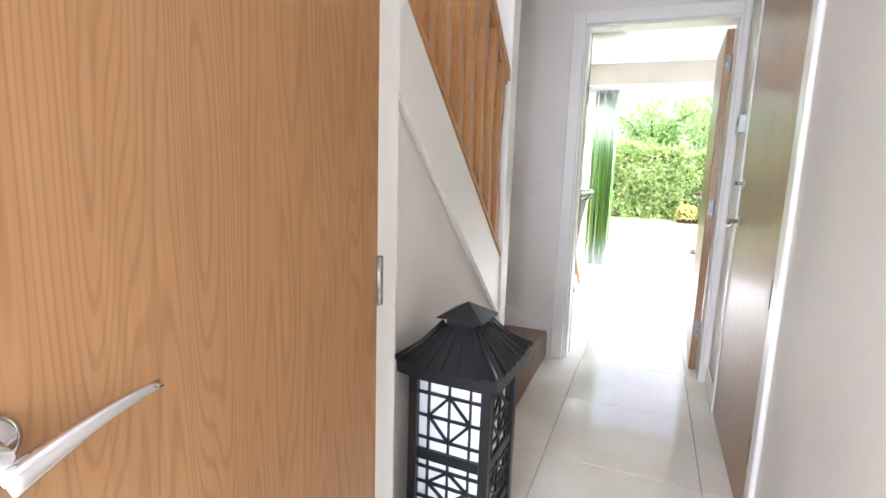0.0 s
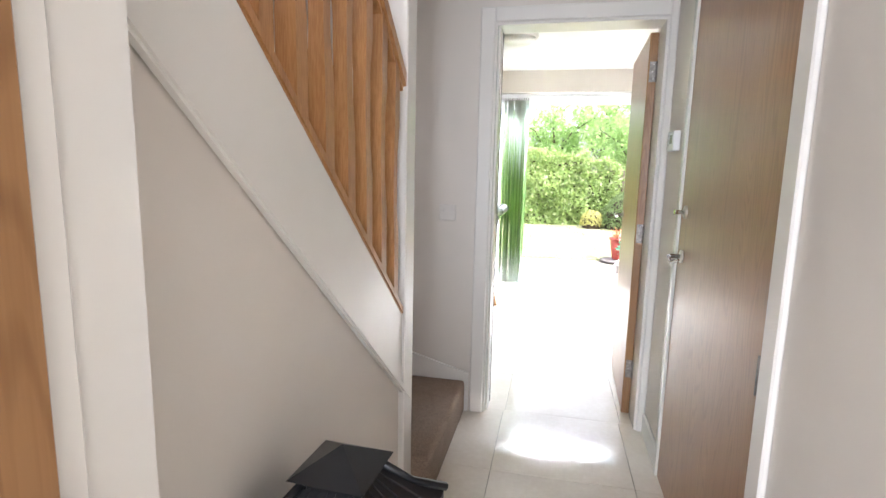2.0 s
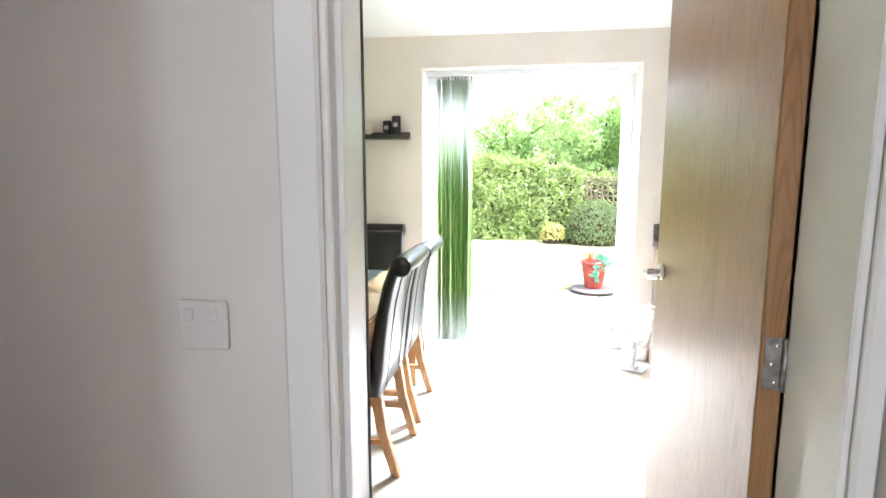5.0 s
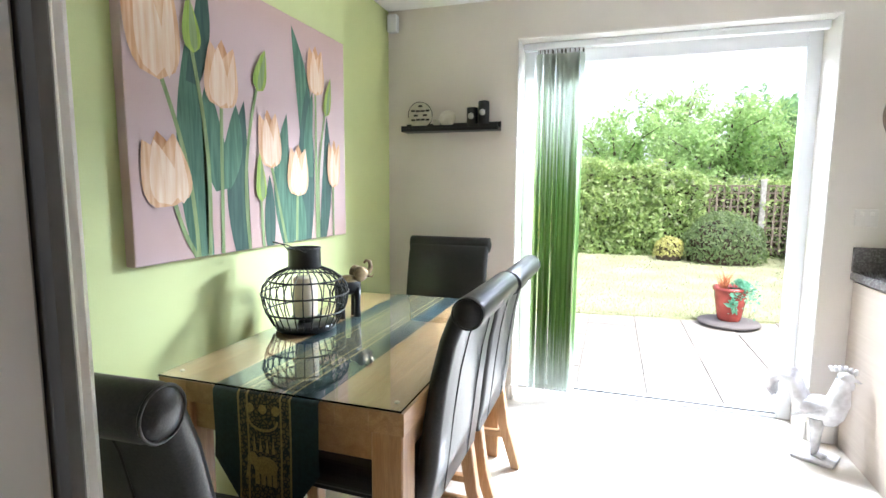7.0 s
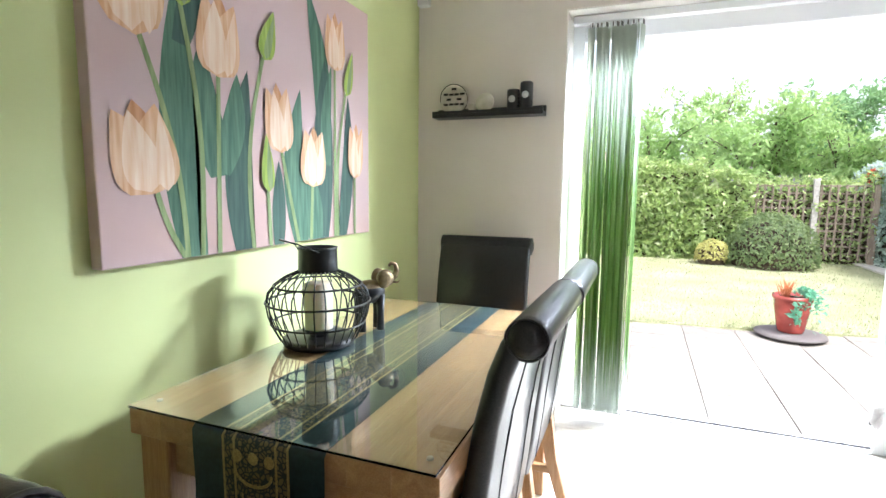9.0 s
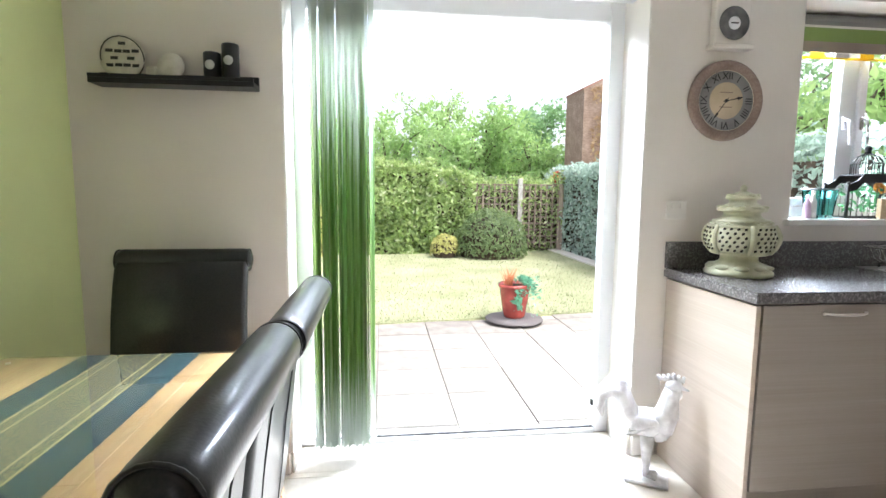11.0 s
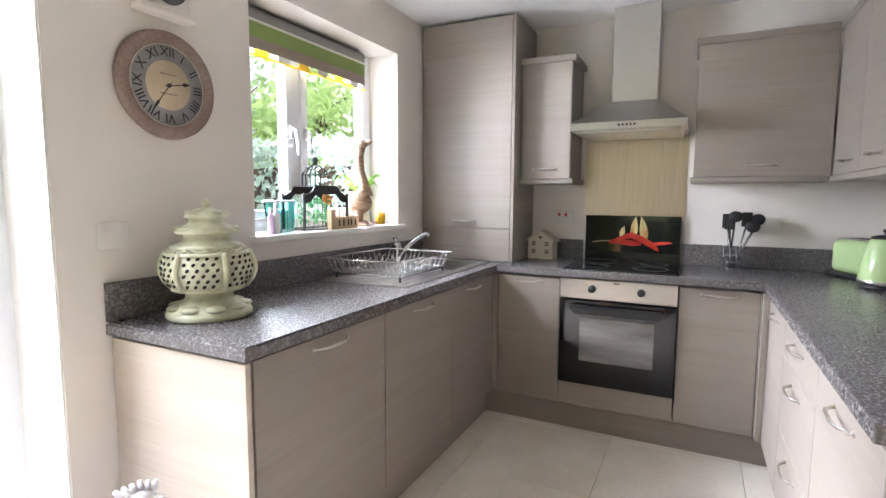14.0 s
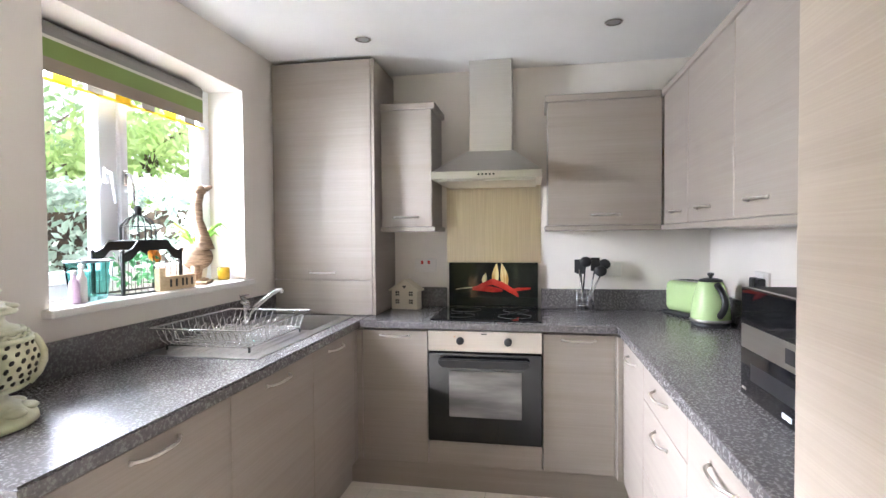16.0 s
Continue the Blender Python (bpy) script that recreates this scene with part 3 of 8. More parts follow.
base_y(-0.978, -0.612, "narrow driftwood laminate base cabinet beside the oven")
base_y(-1.94, -1.582, "narrow driftwood laminate base cabinet beside the oven")
ob = thing("oven", "built-in steel and black glass electric oven", "oven")
part("body", box(-0.56, -0.03, -1.577, -0.983, 0.16, 0.872), M_DARKGAP, ob)
part("control_panel", box(-0.597, -0.562, -1.578, -0.982, 0.765, 0.876, 0.003), M_STEEL, ob, "brushed steel control panel")
dr = part("door", box(-0.60, -0.562, -1.578, -0.982, 0.285, 0.758, 0.004), M_BLACKGLASS, ob, "black glass oven door")
M_OVENWIN = noise_mix(shader("oven_window", (0.12, 0.11, 0.10), 0.1), (0.08, 0.075, 0.07), (0.2, 0.185, 0.17), scale=(1, 1, 6), size=2)
part("window", box(-0.6025, -0.599, -1.475, -1.095, 0.42, 0.665, 0.001), M_OVENWIN, dr, "smoky oven window")
hb = bmesh.new()
prism([(-1.51, 0.735), (-1.05, 0.735), (-1.04, 0.72), (-1.06, 0.69), (-1.5, 0.69), (-1.52, 0.72)], 0.03, Matrix.Translation((-0.645, 0, 0)) @ ALONG, hb, 0.006)
box(-0.62, -0.60, -1.50, -1.47, 0.70, 0.725, bm=hb)
box(-0.62, -0.60, -1.09, -1.06, 0.70, 0.725, bm=hb)
part("handle", hb, M_BLACK, dr, "black bar handle")
for y in (-1.155, -1.405):
    part("knob", lathe([(0, 0), (0.021, 0), (0.019, 0.018), (0.012, 0.022), (0, 0.022)], 18, pose(-0.597, y, 0.823, 0, -90, 0)), M_BLACK, ob, "black control knob", True)
part("indicator", lathe([(0, 0), (0.004, 0), (0.004, 0.002), (0, 0.002)], 10, pose(-0.597, -1.125, 0.845, 0, -90, 0)), shader("amber_lens", (0.5, 0.2, 0.02), 0.3), ob)
part("maker_mark", box(-0.5985, -0.597, -1.295, -1.265, 0.858, 0.864), M_BLACK, ob)
ob = thing("oven_drawer_panel", "driftwood laminate panel under the oven", "panel")
front(ob, -FD, -0.567, -1.578, -0.982, PL, 0.28, name="panel")

# right-hand run
def base_r(x0, x1, fronts, label):
    ob = thing("base_cabinet", label, "cabinet", group="base cabinets")
    part("body", box(x0 + 0.001, x1 - 0.001, YK + 0.005, -1.99, PL, 0.872), M_UNIT, ob)
    for z0, z1 in fronts:
        d = front(ob, x0 + 0.002, x1 - 0.002, -1.988, -1.97, z0 + 0.0015, z1 - 0.0015, M_UNIT, "drawer_front" if len(fronts) > 1 else "door")
        bow_handle(d, ((x0 + x1) / 2, -1.97, z1 - 0.055), (1, 0, 0), (0, 1, 0), 0.17)
    return ob


base_r(-1.10, -0.64, [(PL, TOPZ)], "driftwood laminate base cabinet in the corner")
base_r(-1.70, -1.10, [(0.72, TOPZ), (0.44, 0.72), (PL, 0.44)], "driftwood laminate three-drawer base unit")
base_r(-2.28, -1.70, [(PL, TOPZ)], "driftwood laminate base cabinet beside the tall unit")

# worktop, upstands
BX_ = (-0.93, -0.52, -0.475, -0.115)      # basin cut-out


def plate_with_hole(x0, x1, y0, y1, z0, z1, hole):
    g = bmesh.new()
    ou, inn = ((x0, y0), (x1, y0), (x1, y1), (x0, y1)), ((hole[0], hole[2]), (hole[1], hole[2]), (hole[1], hole[3]), (hole[0], hole[3]))
    v = {(k, z): [g.verts.new((*p, z)) for p in ring] for k, ring in (("o", ou), ("i", inn)) for z in (z0, z1)}
    for z in (z0, z1):
        for k in range(4):
            g.faces.new((v["o", z][k], v["o", z][(k + 1) % 4], v["i", z][(k + 1) % 4], v["i", z][k]))
    for w in ("o", "i"):
        for k in range(4):
            g.faces.new((v[w, z0][k], v[w, z0][(k + 1) % 4], v[w, z1][(k + 1) % 4], v[w, z1][k]))
    bmesh.ops.recalc_face_normals(g, faces=g.faces)
    outer = set(v["o", z1])
    es = [e for e in g.edges if e.verts[0] in outer and e.verts[1] in outer]
    bmesh.ops.bevel(g, geom=es, offset=0.006, segments=2, affect="EDGES")
    return g


tagged(part("worktop", plate_with_hole(-2.47, 0.0, -0.605, -0.002, 0.88, WT, BX_), M_WORK), "dark speckled granite laminate worktop", "worktop")
tagged(part("worktop", box(-0.605, -0.0, -1.946, -0.6055, 0.88, WT, 0.004, 2), M_WORK), "dark speckled granite laminate worktop round the hob", "worktop")
tagged(part("worktop", box(-2.283, -0.0, YK + 0.002, -1.9465, 0.88, WT, 0.004, 2), M_WORK), "dark speckled granite laminate worktop under the wall units", "worktop")
for i, (x0, x1, y0, y1) in enumerate(((-2.47, -0.02, -0.02, -0.001), (-0.02, -0.001, -0.985, -0.641), (-0.02, -0.001, YK + 0.02, -1.58), (-2.283, -0.001, YK + 0.001, YK + 0.02))):
    tagged(part("upstand", box(x0, x1, y0, y1, WT + 0.001, WT + 0.125, 0.002), M_WORK), "dark speckled upstand along the worktop", "upstand")

# tall corner cabinet on the worktop
ob = thing("corner_cabinet", "tall driftwood laminate cabinet standing on the worktop corner", "cabinet")
part("side_panel", box(-0.425, -0.004, -0.64, -0.622, WT + 0.001, 2.39, 0.001), M_UNIT, ob)
part("body", box(-0.405, -0.004, -0.62, -0.021, WT + 0.001, 2.39), M_UNIT, ob)
d = front(ob, -0.425, -0.407, -0.619, -0.012, 1.125, 2.388)
bow_handle(d, (-0.425, -0.315, 1.165), (0, 1, 0), (-1, 0, 0), 0.15)
front(ob, -0.425, -0.407, -0.619, -0.012, WT + 0.002, 1.121, name="lower_panel")


def wall_unit(label, x0, x1, y0, y1, z0, z1, side, doors):
    """Wall cabinet with light rail and cornice; side 'x': doors face -x, 'y': doors face +y. doors: spans and handle offset."""
    ob = thing("wall_cabinet", label, "cabinet", group="wall cabinets")
    part("body", box(x0, x1, y0, y1, z0, z1), M_UNIT, ob)
    for a, c, hx in doors:
        if side == "x":
            d = front(ob, x0 - 0.019, x0 - 0.001, a + 0.0015, c - 0.0015, z0, z1)
            bow_handle(d, (x0 - 0.019, hx, z0 + 0.055), (0, 1, 0), (-1, 0, 0), 0.14)
        else:
            d = front(ob, a + 0.0015, c - 0.0015, y1 + 0.001, y1 + 0.019, z0, z1)
            bow_handle(d, (hx, y1 + 0.019, z0 + 0.055), (1, 0, 0), (0, 1, 0), 0.14)
    return ob


UZ0, UZ1 = 1.43, 2.11
wall_unit("narrow driftwood laminate wall cabinet beside the extractor", -0.31, -0.004, -0.955, -0.65, UZ0, UZ1, "x", [(-0.955, -0.65, -0.80)])
wall_unit("driftwood laminate wall cabinet above the worktop", -0.31, -0.004, -2.215, -1.615, UZ0, UZ1, "x", [(-2.215, -1.615, -1.925)])
wall_unit("run of driftwood laminate wall cabinets", -1.335, -0.33, YK + 0.004, -2.235, UZ0, UZ1, "y", [(-0.80, -0.37, -0.62), (-1.335, -0.80, -1.02)])
wall_unit("driftwood laminate wall cabinet beside the tall unit", -1.84, -1.336, YK + 0.004, -2.235, UZ0, UZ1, "y", [(-1.84, -1.336, -1.53)])
for z0, z1, nm in ((UZ0 - 0.03, UZ0 - 0.002, "light_rail"), (UZ1 + 0.002, UZ1 + 0.04, "cornice")):
    for i, (x0, x1, y0, y1) in enumerate(((-0.335, -0.004, -0.975, -0.645), (-0.335, -0.004, -2.21, -1.60))):
        tagged(part(nm, box(x0, x1, y0, y1, z0, z1, 0.004), M_UNIT), "driftwood laminate moulding along the wall cabinets", "moulding")
    tagged(part(nm, box(-1.845, -0.30, YK + 0.004, -2.212, z0, z1, 0.004), M_UNIT), "driftwood laminate moulding along the wall cabinets", "moulding")

# tall unit
ob = thing("tall_cabinet", "tall pale driftwood laminate fridge housing", "cabinet")
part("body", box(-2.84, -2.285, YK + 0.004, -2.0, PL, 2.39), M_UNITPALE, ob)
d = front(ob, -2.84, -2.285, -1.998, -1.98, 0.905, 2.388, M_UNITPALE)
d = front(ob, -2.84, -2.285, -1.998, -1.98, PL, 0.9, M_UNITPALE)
bow_handle(d, (-2.5, -1.98, 0.83), (1, 0, 0), (0, 1, 0), 0.15)
part("plinth", box(-2.84, -2.285, -2.04, -2.02, 0, PL - 0.002), M_UNIT, ob)

# extractor hood
ob = thing("extractor_hood", "stainless steel chimney extractor hood", "extractor hood")
hy0, hy1, hc = -1.58, -0.982, -1.285
part("chimney", box(-0.205, -0.004, hc - 0.125, hc + 0.125, 1.87, CEIL - 0.004, 0.002), M_STEEL, ob)
g = bmesh.new()
lo = [g.verts.new(p) for p in ((-0.488, hy0, 1.725), (-0.488, hy1, 1.725), (-0.004, hy1, 1.725), (-0.004, hy0, 1.725))]
hi = [g.verts.new(p) for p in ((-0.215, hc - 0.135, 1.875), (-0.215, hc + 0.135, 1.875), (-0.004, hc + 0.135, 1.875), (-0.004, hc - 0.135, 1.875))]
for k in range(4):
    g.faces.new((lo[k], lo[(k + 1) % 4], hi[(k + 1) % 4], hi[k]))
g.faces.new(hi)
g.faces.new(lo[::-1])
bmesh.ops.recalc_face_normals(g, faces=g.faces)
part("canopy", g, M_STEEL, ob)
part("rim", box(-0.49, -0.004, hy0 - 0.001, hy1 + 0.001, 1.685, 1.726, 0.002), M_STEEL, ob)
part("filter", box(-0.46, -0.03, hy0 + 0.03, hy1 - 0.03, 1.672, 1.686, 0.002), M_STEEL, ob)
for i in range(5):
    part("button", lathe([(0, 0), (0.006, 0), (0.006, 0.003), (0, 0.003)], 10, pose(-0.49, hc - 0.04 + i * 0.02, 1.706, 0, -90, 0)), M_BLACK, ob)
tagged(part("splashback", box(-0.007, -0.001, -1.578, -0.986, 1.2, 1.70, 0.001), M_STEELV), "brushed steel splashback under the extractor", "splashback")
ob = tagged(part("hob", box(-0.545, -0.03, -1.577, -0.983, WT + 0.001, WT + 0.008, 0.002), M_BLACKGLASS), "black glass ceramic hob set in the worktop", "hob")
for p, r in (((-0.17, -1.13), 0.09), ((-0.17, -1.43), 0.075), ((-0.39, -1.13), 0.075), ((-0.39, -1.43), 0.09)):
    part("cooking_zone", tube(arc(39, lambda s: (p[0] + r * math.cos(s * 6.1232), p[1] + r * math.sin(s * 6.1232), WT + 0.0083)), 0.0009, 4), shader("zone_print", (0.12, 0.12, 0.12), 0.3), ob)

# ---------- patio door, blinds, window ----------
M_GLASS = shader("window_glass", (1, 1, 1), 0.0, 0.0, Transmission_Weight=1.0, IOR=1.02)
pf = thing("patio_door_frame", "white plastic patio door frame standing open to the garden", "door frame", kind="structure")
fy0, fy1 = 0.245, 0.315
part("stile", box(PX0, PX0 + 0.07, fy0, fy1, 0.0, PZ, 0.005), M_PVC, pf)
part("stile", box(PX1 - 0.075, PX1, fy0, fy1, 0.0, PZ, 0.005), M_PVC, pf)
part("head", box(PX0 + 0.07, PX1 - 0.075, fy0, fy1, PZ - 0.10, PZ, 0.005), M_PVC, pf)
part("threshold", box(PX0 + 0.07, PX1 - 0.075, fy0, fy1, -0.02, 0.022, 0.004), M_PVC, pf)
part("track", box(PX0 + 0.07, PX1 - 0.075, fy0 + 0.012, fy0 + 0.03, 0.0225, 0.030, 0.002), M_MOTTLEDGREY, pf, "dark rubber floor track")
part("latch", box(PX1 - 0.087, PX1 - 0.075, fy0 + 0.02, fy0 + 0.04, 0.14, 0.17, 0.002), M_BLACK, pf)
part("reveal_lining", box(PX0 + 0.0, PX0 + 0.006, 0.004, fy0, 0.1, PZ - 0.004, 0.001), M_TRIM, pf)
part("reveal_lining", box(PX1 - 0.006, PX1, 0.004, fy0, 0.1, PZ - 0.004, 0.001), M_TRIM, pf)
part("reveal_lining", box(PX0 + 0.006, PX1 - 0.006, 0.004, fy0, PZ - 0.006, PZ, 0.001), M_TRIM, pf)


def fabric(name, c):
    m = noise_mix(shader(name, c, 0.8), tuple(v * 0.85 for v in c), tuple(min(1, v * 1.15) for v in c), scale=(1, 1, 6), size=60, detail=3)
    m.node_tree.nodes["Principled BSDF"].inputs["Transmission Weight"].default_value = 0.0
    # light passes through the weave
    N, L = m.node_tree.nodes, m.node_tree.links
    tr, mx = N.new("ShaderNodeBsdfTranslucent"), N.new("ShaderNodeMixShader")
    tr.inputs["Color"].default_value = (*[min(1, v * 1.8) for v in c], 1)
    mx.inputs["Fac"].default_value = 0.5
    L.new(N["Principled BSDF"].outputs[0], mx.inputs[1])
    L.new(tr.outputs[0], mx.inputs[2])
    L.new(mx.outputs[0], N["Material Output"].inputs["Surface"])
    return m


def grass_print(name, dark, light):
    """White translucent blind fabric printed with tall grass blades that end in points."""
    m = shader(name, (0.7, 0.72, 0.66), 0.8)
    N, L = m.node_tree.nodes, m.node_tree.links
    b = N["Principled BSDF"]

    def node(kind, **sockets):
        n = N.new(kind)
        for k, v in sockets.items():
            n.inputs[k].default_value = v
        return n

    def math_node(op, a, c):
        n = N.new("ShaderNodeMath")
        n.operation = op
        for i, v in enumerate((a, c)):
            if isinstance(v, float):
                n.inputs[i].default_value = v
            else:
                L.new(v, n.inputs[i])
        return n.outputs[0]

    tc, mp, xyz = N.new("ShaderNodeTexCoord"), N.new("ShaderNodeMapping"), N.new("ShaderNodeSeparateXYZ")
    mp.inputs["Scale"].default_value = (1, 1, 0.012)
    nz = node("ShaderNodeTexNoise", Scale=75.0, Detail=3.0, Roughness=0.6)
    fine = node("ShaderNodeTexNoise", Scale=190.0, Detail=2.0)
    L.new(tc.outputs["Object"], mp.inputs["Vector"])
    L.new(tc.outputs["Object"], xyz.inputs["Vector"])
    L.new(mp.outputs["Vector"], nz.inputs["Vector"])
    L.new(mp.outputs["Vector"], fine.inputs["Vector"])
    tip = math_node("ADD", math_node("MULTIPLY", nz.outputs["Fac"], 2.0), 0.66)
    up = math_node("MULTIPLY", math_node("SUBTRACT", tip, xyz.outputs["Z"]), 4.0)
    foot = math_node("MULTIPLY", math_node("SUBTRACT", xyz.outputs["Z"], math_node("SUBTRACT", math_node("MULTIPLY", fine.outputs["Fac"], 1.0), 0.28)), 5.0)
    mask = N.new("ShaderNodeMath")
    mask.operation, mask.use_clamp = "MINIMUM", True
    L.new(up, mask.inputs[0])
    L.new(foot, mask.inputs[1])
    rp = N.new("ShaderNodeValToRGB")
    rp.color_ramp.elements[0].position, rp.color_ramp.elements[1].position = 0.36, 0.66
    rp.color_ramp.elements[0].color, rp.color_ramp.elements[1].color = (*dark, 1), (*light, 1)
    L.new(fine.outputs["Fac"], rp.inputs["Fac"])
    mx = N.new("ShaderNodeMix")
    mx.data_type = "RGBA"
    mx.inputs["A"].default_value = (0.82, 0.85, 0.80, 1)
    L.new(mask.outputs[0], mx.inputs["Factor"])
    L.new(rp.outputs["Color"], mx.inputs["B"])
    L.new(mx.outputs["Result"], b.inputs["Base Color"])
    tr, ms = N.new("ShaderNodeBsdfTranslucent"), N.new("ShaderNodeMixShader")
    L.new(mx.outputs["Result"], tr.inputs["Color"])
    ms.inputs["Fac"].default_value = 0.62
    L.new(b.outputs[0], ms.inputs[1])
    L.new(tr.outputs[0], ms.inputs[2])
    L.new(ms.outputs[0], N["Material Output"].inputs["Surface"])
    return m


greens = [grass_print("grass_print", (0.24, 0.42, 0.10), (0.50, 0.64, 0.26)), grass_print("grass_print_deep", (0.14, 0.28, 0.07), (0.36, 0.52, 0.17)), grass_print("grass_print_pale", (0.34, 0.48, 0.16), (0.62, 0.70, 0.40))]
vb = thing("vertical_blind", "grass-printed green and white vertical blind drawn aside in the patio opening", "blind")
part("headrail", box(PX0 + 0.02, PX1 - 0.02, 0.10, 0.145, PZ - 0.047, PZ - 0.008, 0.003), M_PVC, vb, "white metal headrail")
rb = random.Random(5)
for i in range(22):
    x = -4.088 + i * 0.0126 + 0.004 * math.sin(i * 2.3)
    w = 0.089 if i % 3 else 0.07
    a = radians(rb.uniform(68, 92))
    top, low = PZ - 0.075, 0.065
    g = bmesh.new()
    nseg = 10
    cols = 5
    grid = []
    for j in range(nseg + 1):
        z = top + (low - top) * j / nseg
        row = []
        for k in range(cols):
            u = (k / (cols - 1) - 0.5) * w
            bow = 0.006 * (1 - (2 * k / (cols - 1) - 1) ** 2)
            row.append(g.verts.new((x + u * math.cos(a) + bow * math.sin(a), 0.122 + u * math.sin(a) - bow * math.cos(a), z)))
        grid.append(row)
    for r0, r1 in zip(grid, grid[1:]):
        for k in range(cols - 1):
            g.faces.new((r0[k], r0[k + 1], r1[k + 1], r1[k])).smooth = True
    bmesh.ops.solidify(g, geom=g.faces[:], thickness=0.0006)
    mat = greens[(2, 0, 1, 0, 0, 1, 2, 1, 0, 1, 0, 1)[i % 12]]
    sl = part("slat", g, mat, vb)
    wg = box(-0.042, 0.042, -0.0012, 0.0012, low - 0.002, low + 0.030, 0.001)
    wg.transform(pose(x, 0.122, 0, 0, 0, math.degrees(a)))
    part("bottom_weight", wg, mat, sl)
    cr = box(-0.012, 0.012, -0.003, 0.003, top - 0.006, PZ - 0.048, 0.001)
    cr.transform(pose(x, 0.122, 0, 0, 0, math.degrees(a)))
    part("hanger_clip", cr, M_MOTTLEDGREY if i % 2 else M_PVC, sl)
ch = bmesh.new()
for yy in (0.08, 0.164):
    tube([(-4.06 + i * 0.0094, yy, 0.08 - 0.012 * (i % 2)) for i in range(26)], 0.0012, 4, ch)
part("link_chain", ch, M_PVC, vb, "white plastic bead chain")

wn = thing("window_1", "white plastic casement window over the sink", "window", kind="structure")
gy0, gy1 = 0.20, 0.26
part("window_frame", box(WX0, WX0 + 0.055, gy0, gy1, WZ0, WZ1, 0.004), M_PVC, wn)
part("window_frame", box(WX1 - 0.055, WX1, gy0, gy1, WZ0, WZ1, 0.004), M_PVC, wn)
part("window_frame", box(WX0 + 0.055, WX1 - 0.055, gy0, gy1, WZ1 - 0.055, WZ1, 0.004), M_PVC, wn)
part("window_frame", box(WX0 + 0.055, WX1 - 0.055, gy0, gy1, WZ0, WZ0 + 0.055, 0.004), M_PVC, wn)
part("mullion", box(-1.41, -1.345, gy0, gy1, WZ0 + 0.055, WZ1 - 0.055, 0.004), M_PVC, wn)
for x0, x1, hx in ((WX0 + 0.055, -1.41, -1.428), (-1.345, WX1 - 0.055, -1.327)):
    z0, z1 = WZ0 + 0.055, WZ1 - 0.055
    sash = part("sash", box(x0, x0 + 0.045, gy0 - 0.012, gy1 - 0.01, z0, z1, 0.004), M_PVC, wn)
    part("sash_rail", box(x1 - 0.045, x1, gy0 - 0.012, gy1 - 0.01, z0, z1, 0.004), M_PVC, sash)
    part("sash_rail", box(x0 + 0.045, x1 - 0.045, gy0 - 0.012, gy1 - 0.01, z0, z0 + 0.045, 0.004), M_PVC, sash)
    part("sash_rail", box(x0 + 0.045, x1 - 0.045, gy0 - 0.012, gy1 - 0.01, z1 - 0.045, z1, 0.004), M_PVC, sash)
    gl = part("pane", box(x0 + 0.045, x1 - 0.045, gy0 + 0.01, gy0 + 0.016, z0 + 0.045, z1 - 0.045), M_GLASS, sash)
    gl.visible_shadow = False
    hd = box(hx - 0.011, hx + 0.011, gy0 - 0.026, gy0 - 0.012, 1.60, 1.665, 0.004)
    tube([(hx, gy0 - 0.022, 1.65), (hx, gy0 - 0.048, 1.64), (hx + 0.004, gy0 - 0.052, 1.60), (hx + 0.016, gy0 - 0.05, 1.52)], [0.008, 0.009, 0.008, 0.006], 8, hd)
    part("window_handle", hd, M_PVC if hx < -1.4 else M_CHROME, sash, "casement handle")
part("window_sill", box(WX0 - 0.03, WX1 + 0.03, -0.045, gy0, WZ0 - 0.03, WZ0, 0.007, 2), M_TRIM, wn, "white gloss painted sill board")

rbn = thing("roller_blind", "green, white and grey striped roller blind, mostly raised", "blind")
stripes = [("grey", (0.22, 0.21, 0.2)), ("pale", (0.6, 0.58, 0.52)), ("green", (0.17, 0.24, 0.06)), ("taupe", (0.26, 0.21, 0.165))]
mats = {n: painted("blind_" + n, c, 0.8, 0.06, 0.2) for n, c in stripes}
part("roller", tube([(WX0 + 0.01, 0.165, WZ1 - 0.04), (WX1 - 0.14, 0.165, WZ1 - 0.04)], 0.03, 16), mats["grey"], rbn)
zt = WZ1 - 0.05
for n, hgt in (("grey", 0.02), ("pale", 0.012), ("green", 0.065), ("taupe", 0.05)):
    part("stripe", box(WX0 + 0.015, WX1 - 0.145, 0.1335, 0.1355, zt - hgt, zt), mats[n], rbn)
    zt -= hgt
M_YEL = fabric("blind_yellow", (0.55, 0.40, 0.04))
for i in range(7):
    x = WX0 + 0.02 + i * 0.138
    part("tab", box(x, x + 0.075, 0.133, 0.135, zt - 0.033, zt - 0.001), M_YEL if i % 2 else mats["pale"], rbn)
part("pull_bar", tube([(WX0 + 0.012, 0.134, zt - 0.028), (WX1 - 0.142, 0.134, zt - 0.028)], 0.0055, 8), M_YEL, rbn)

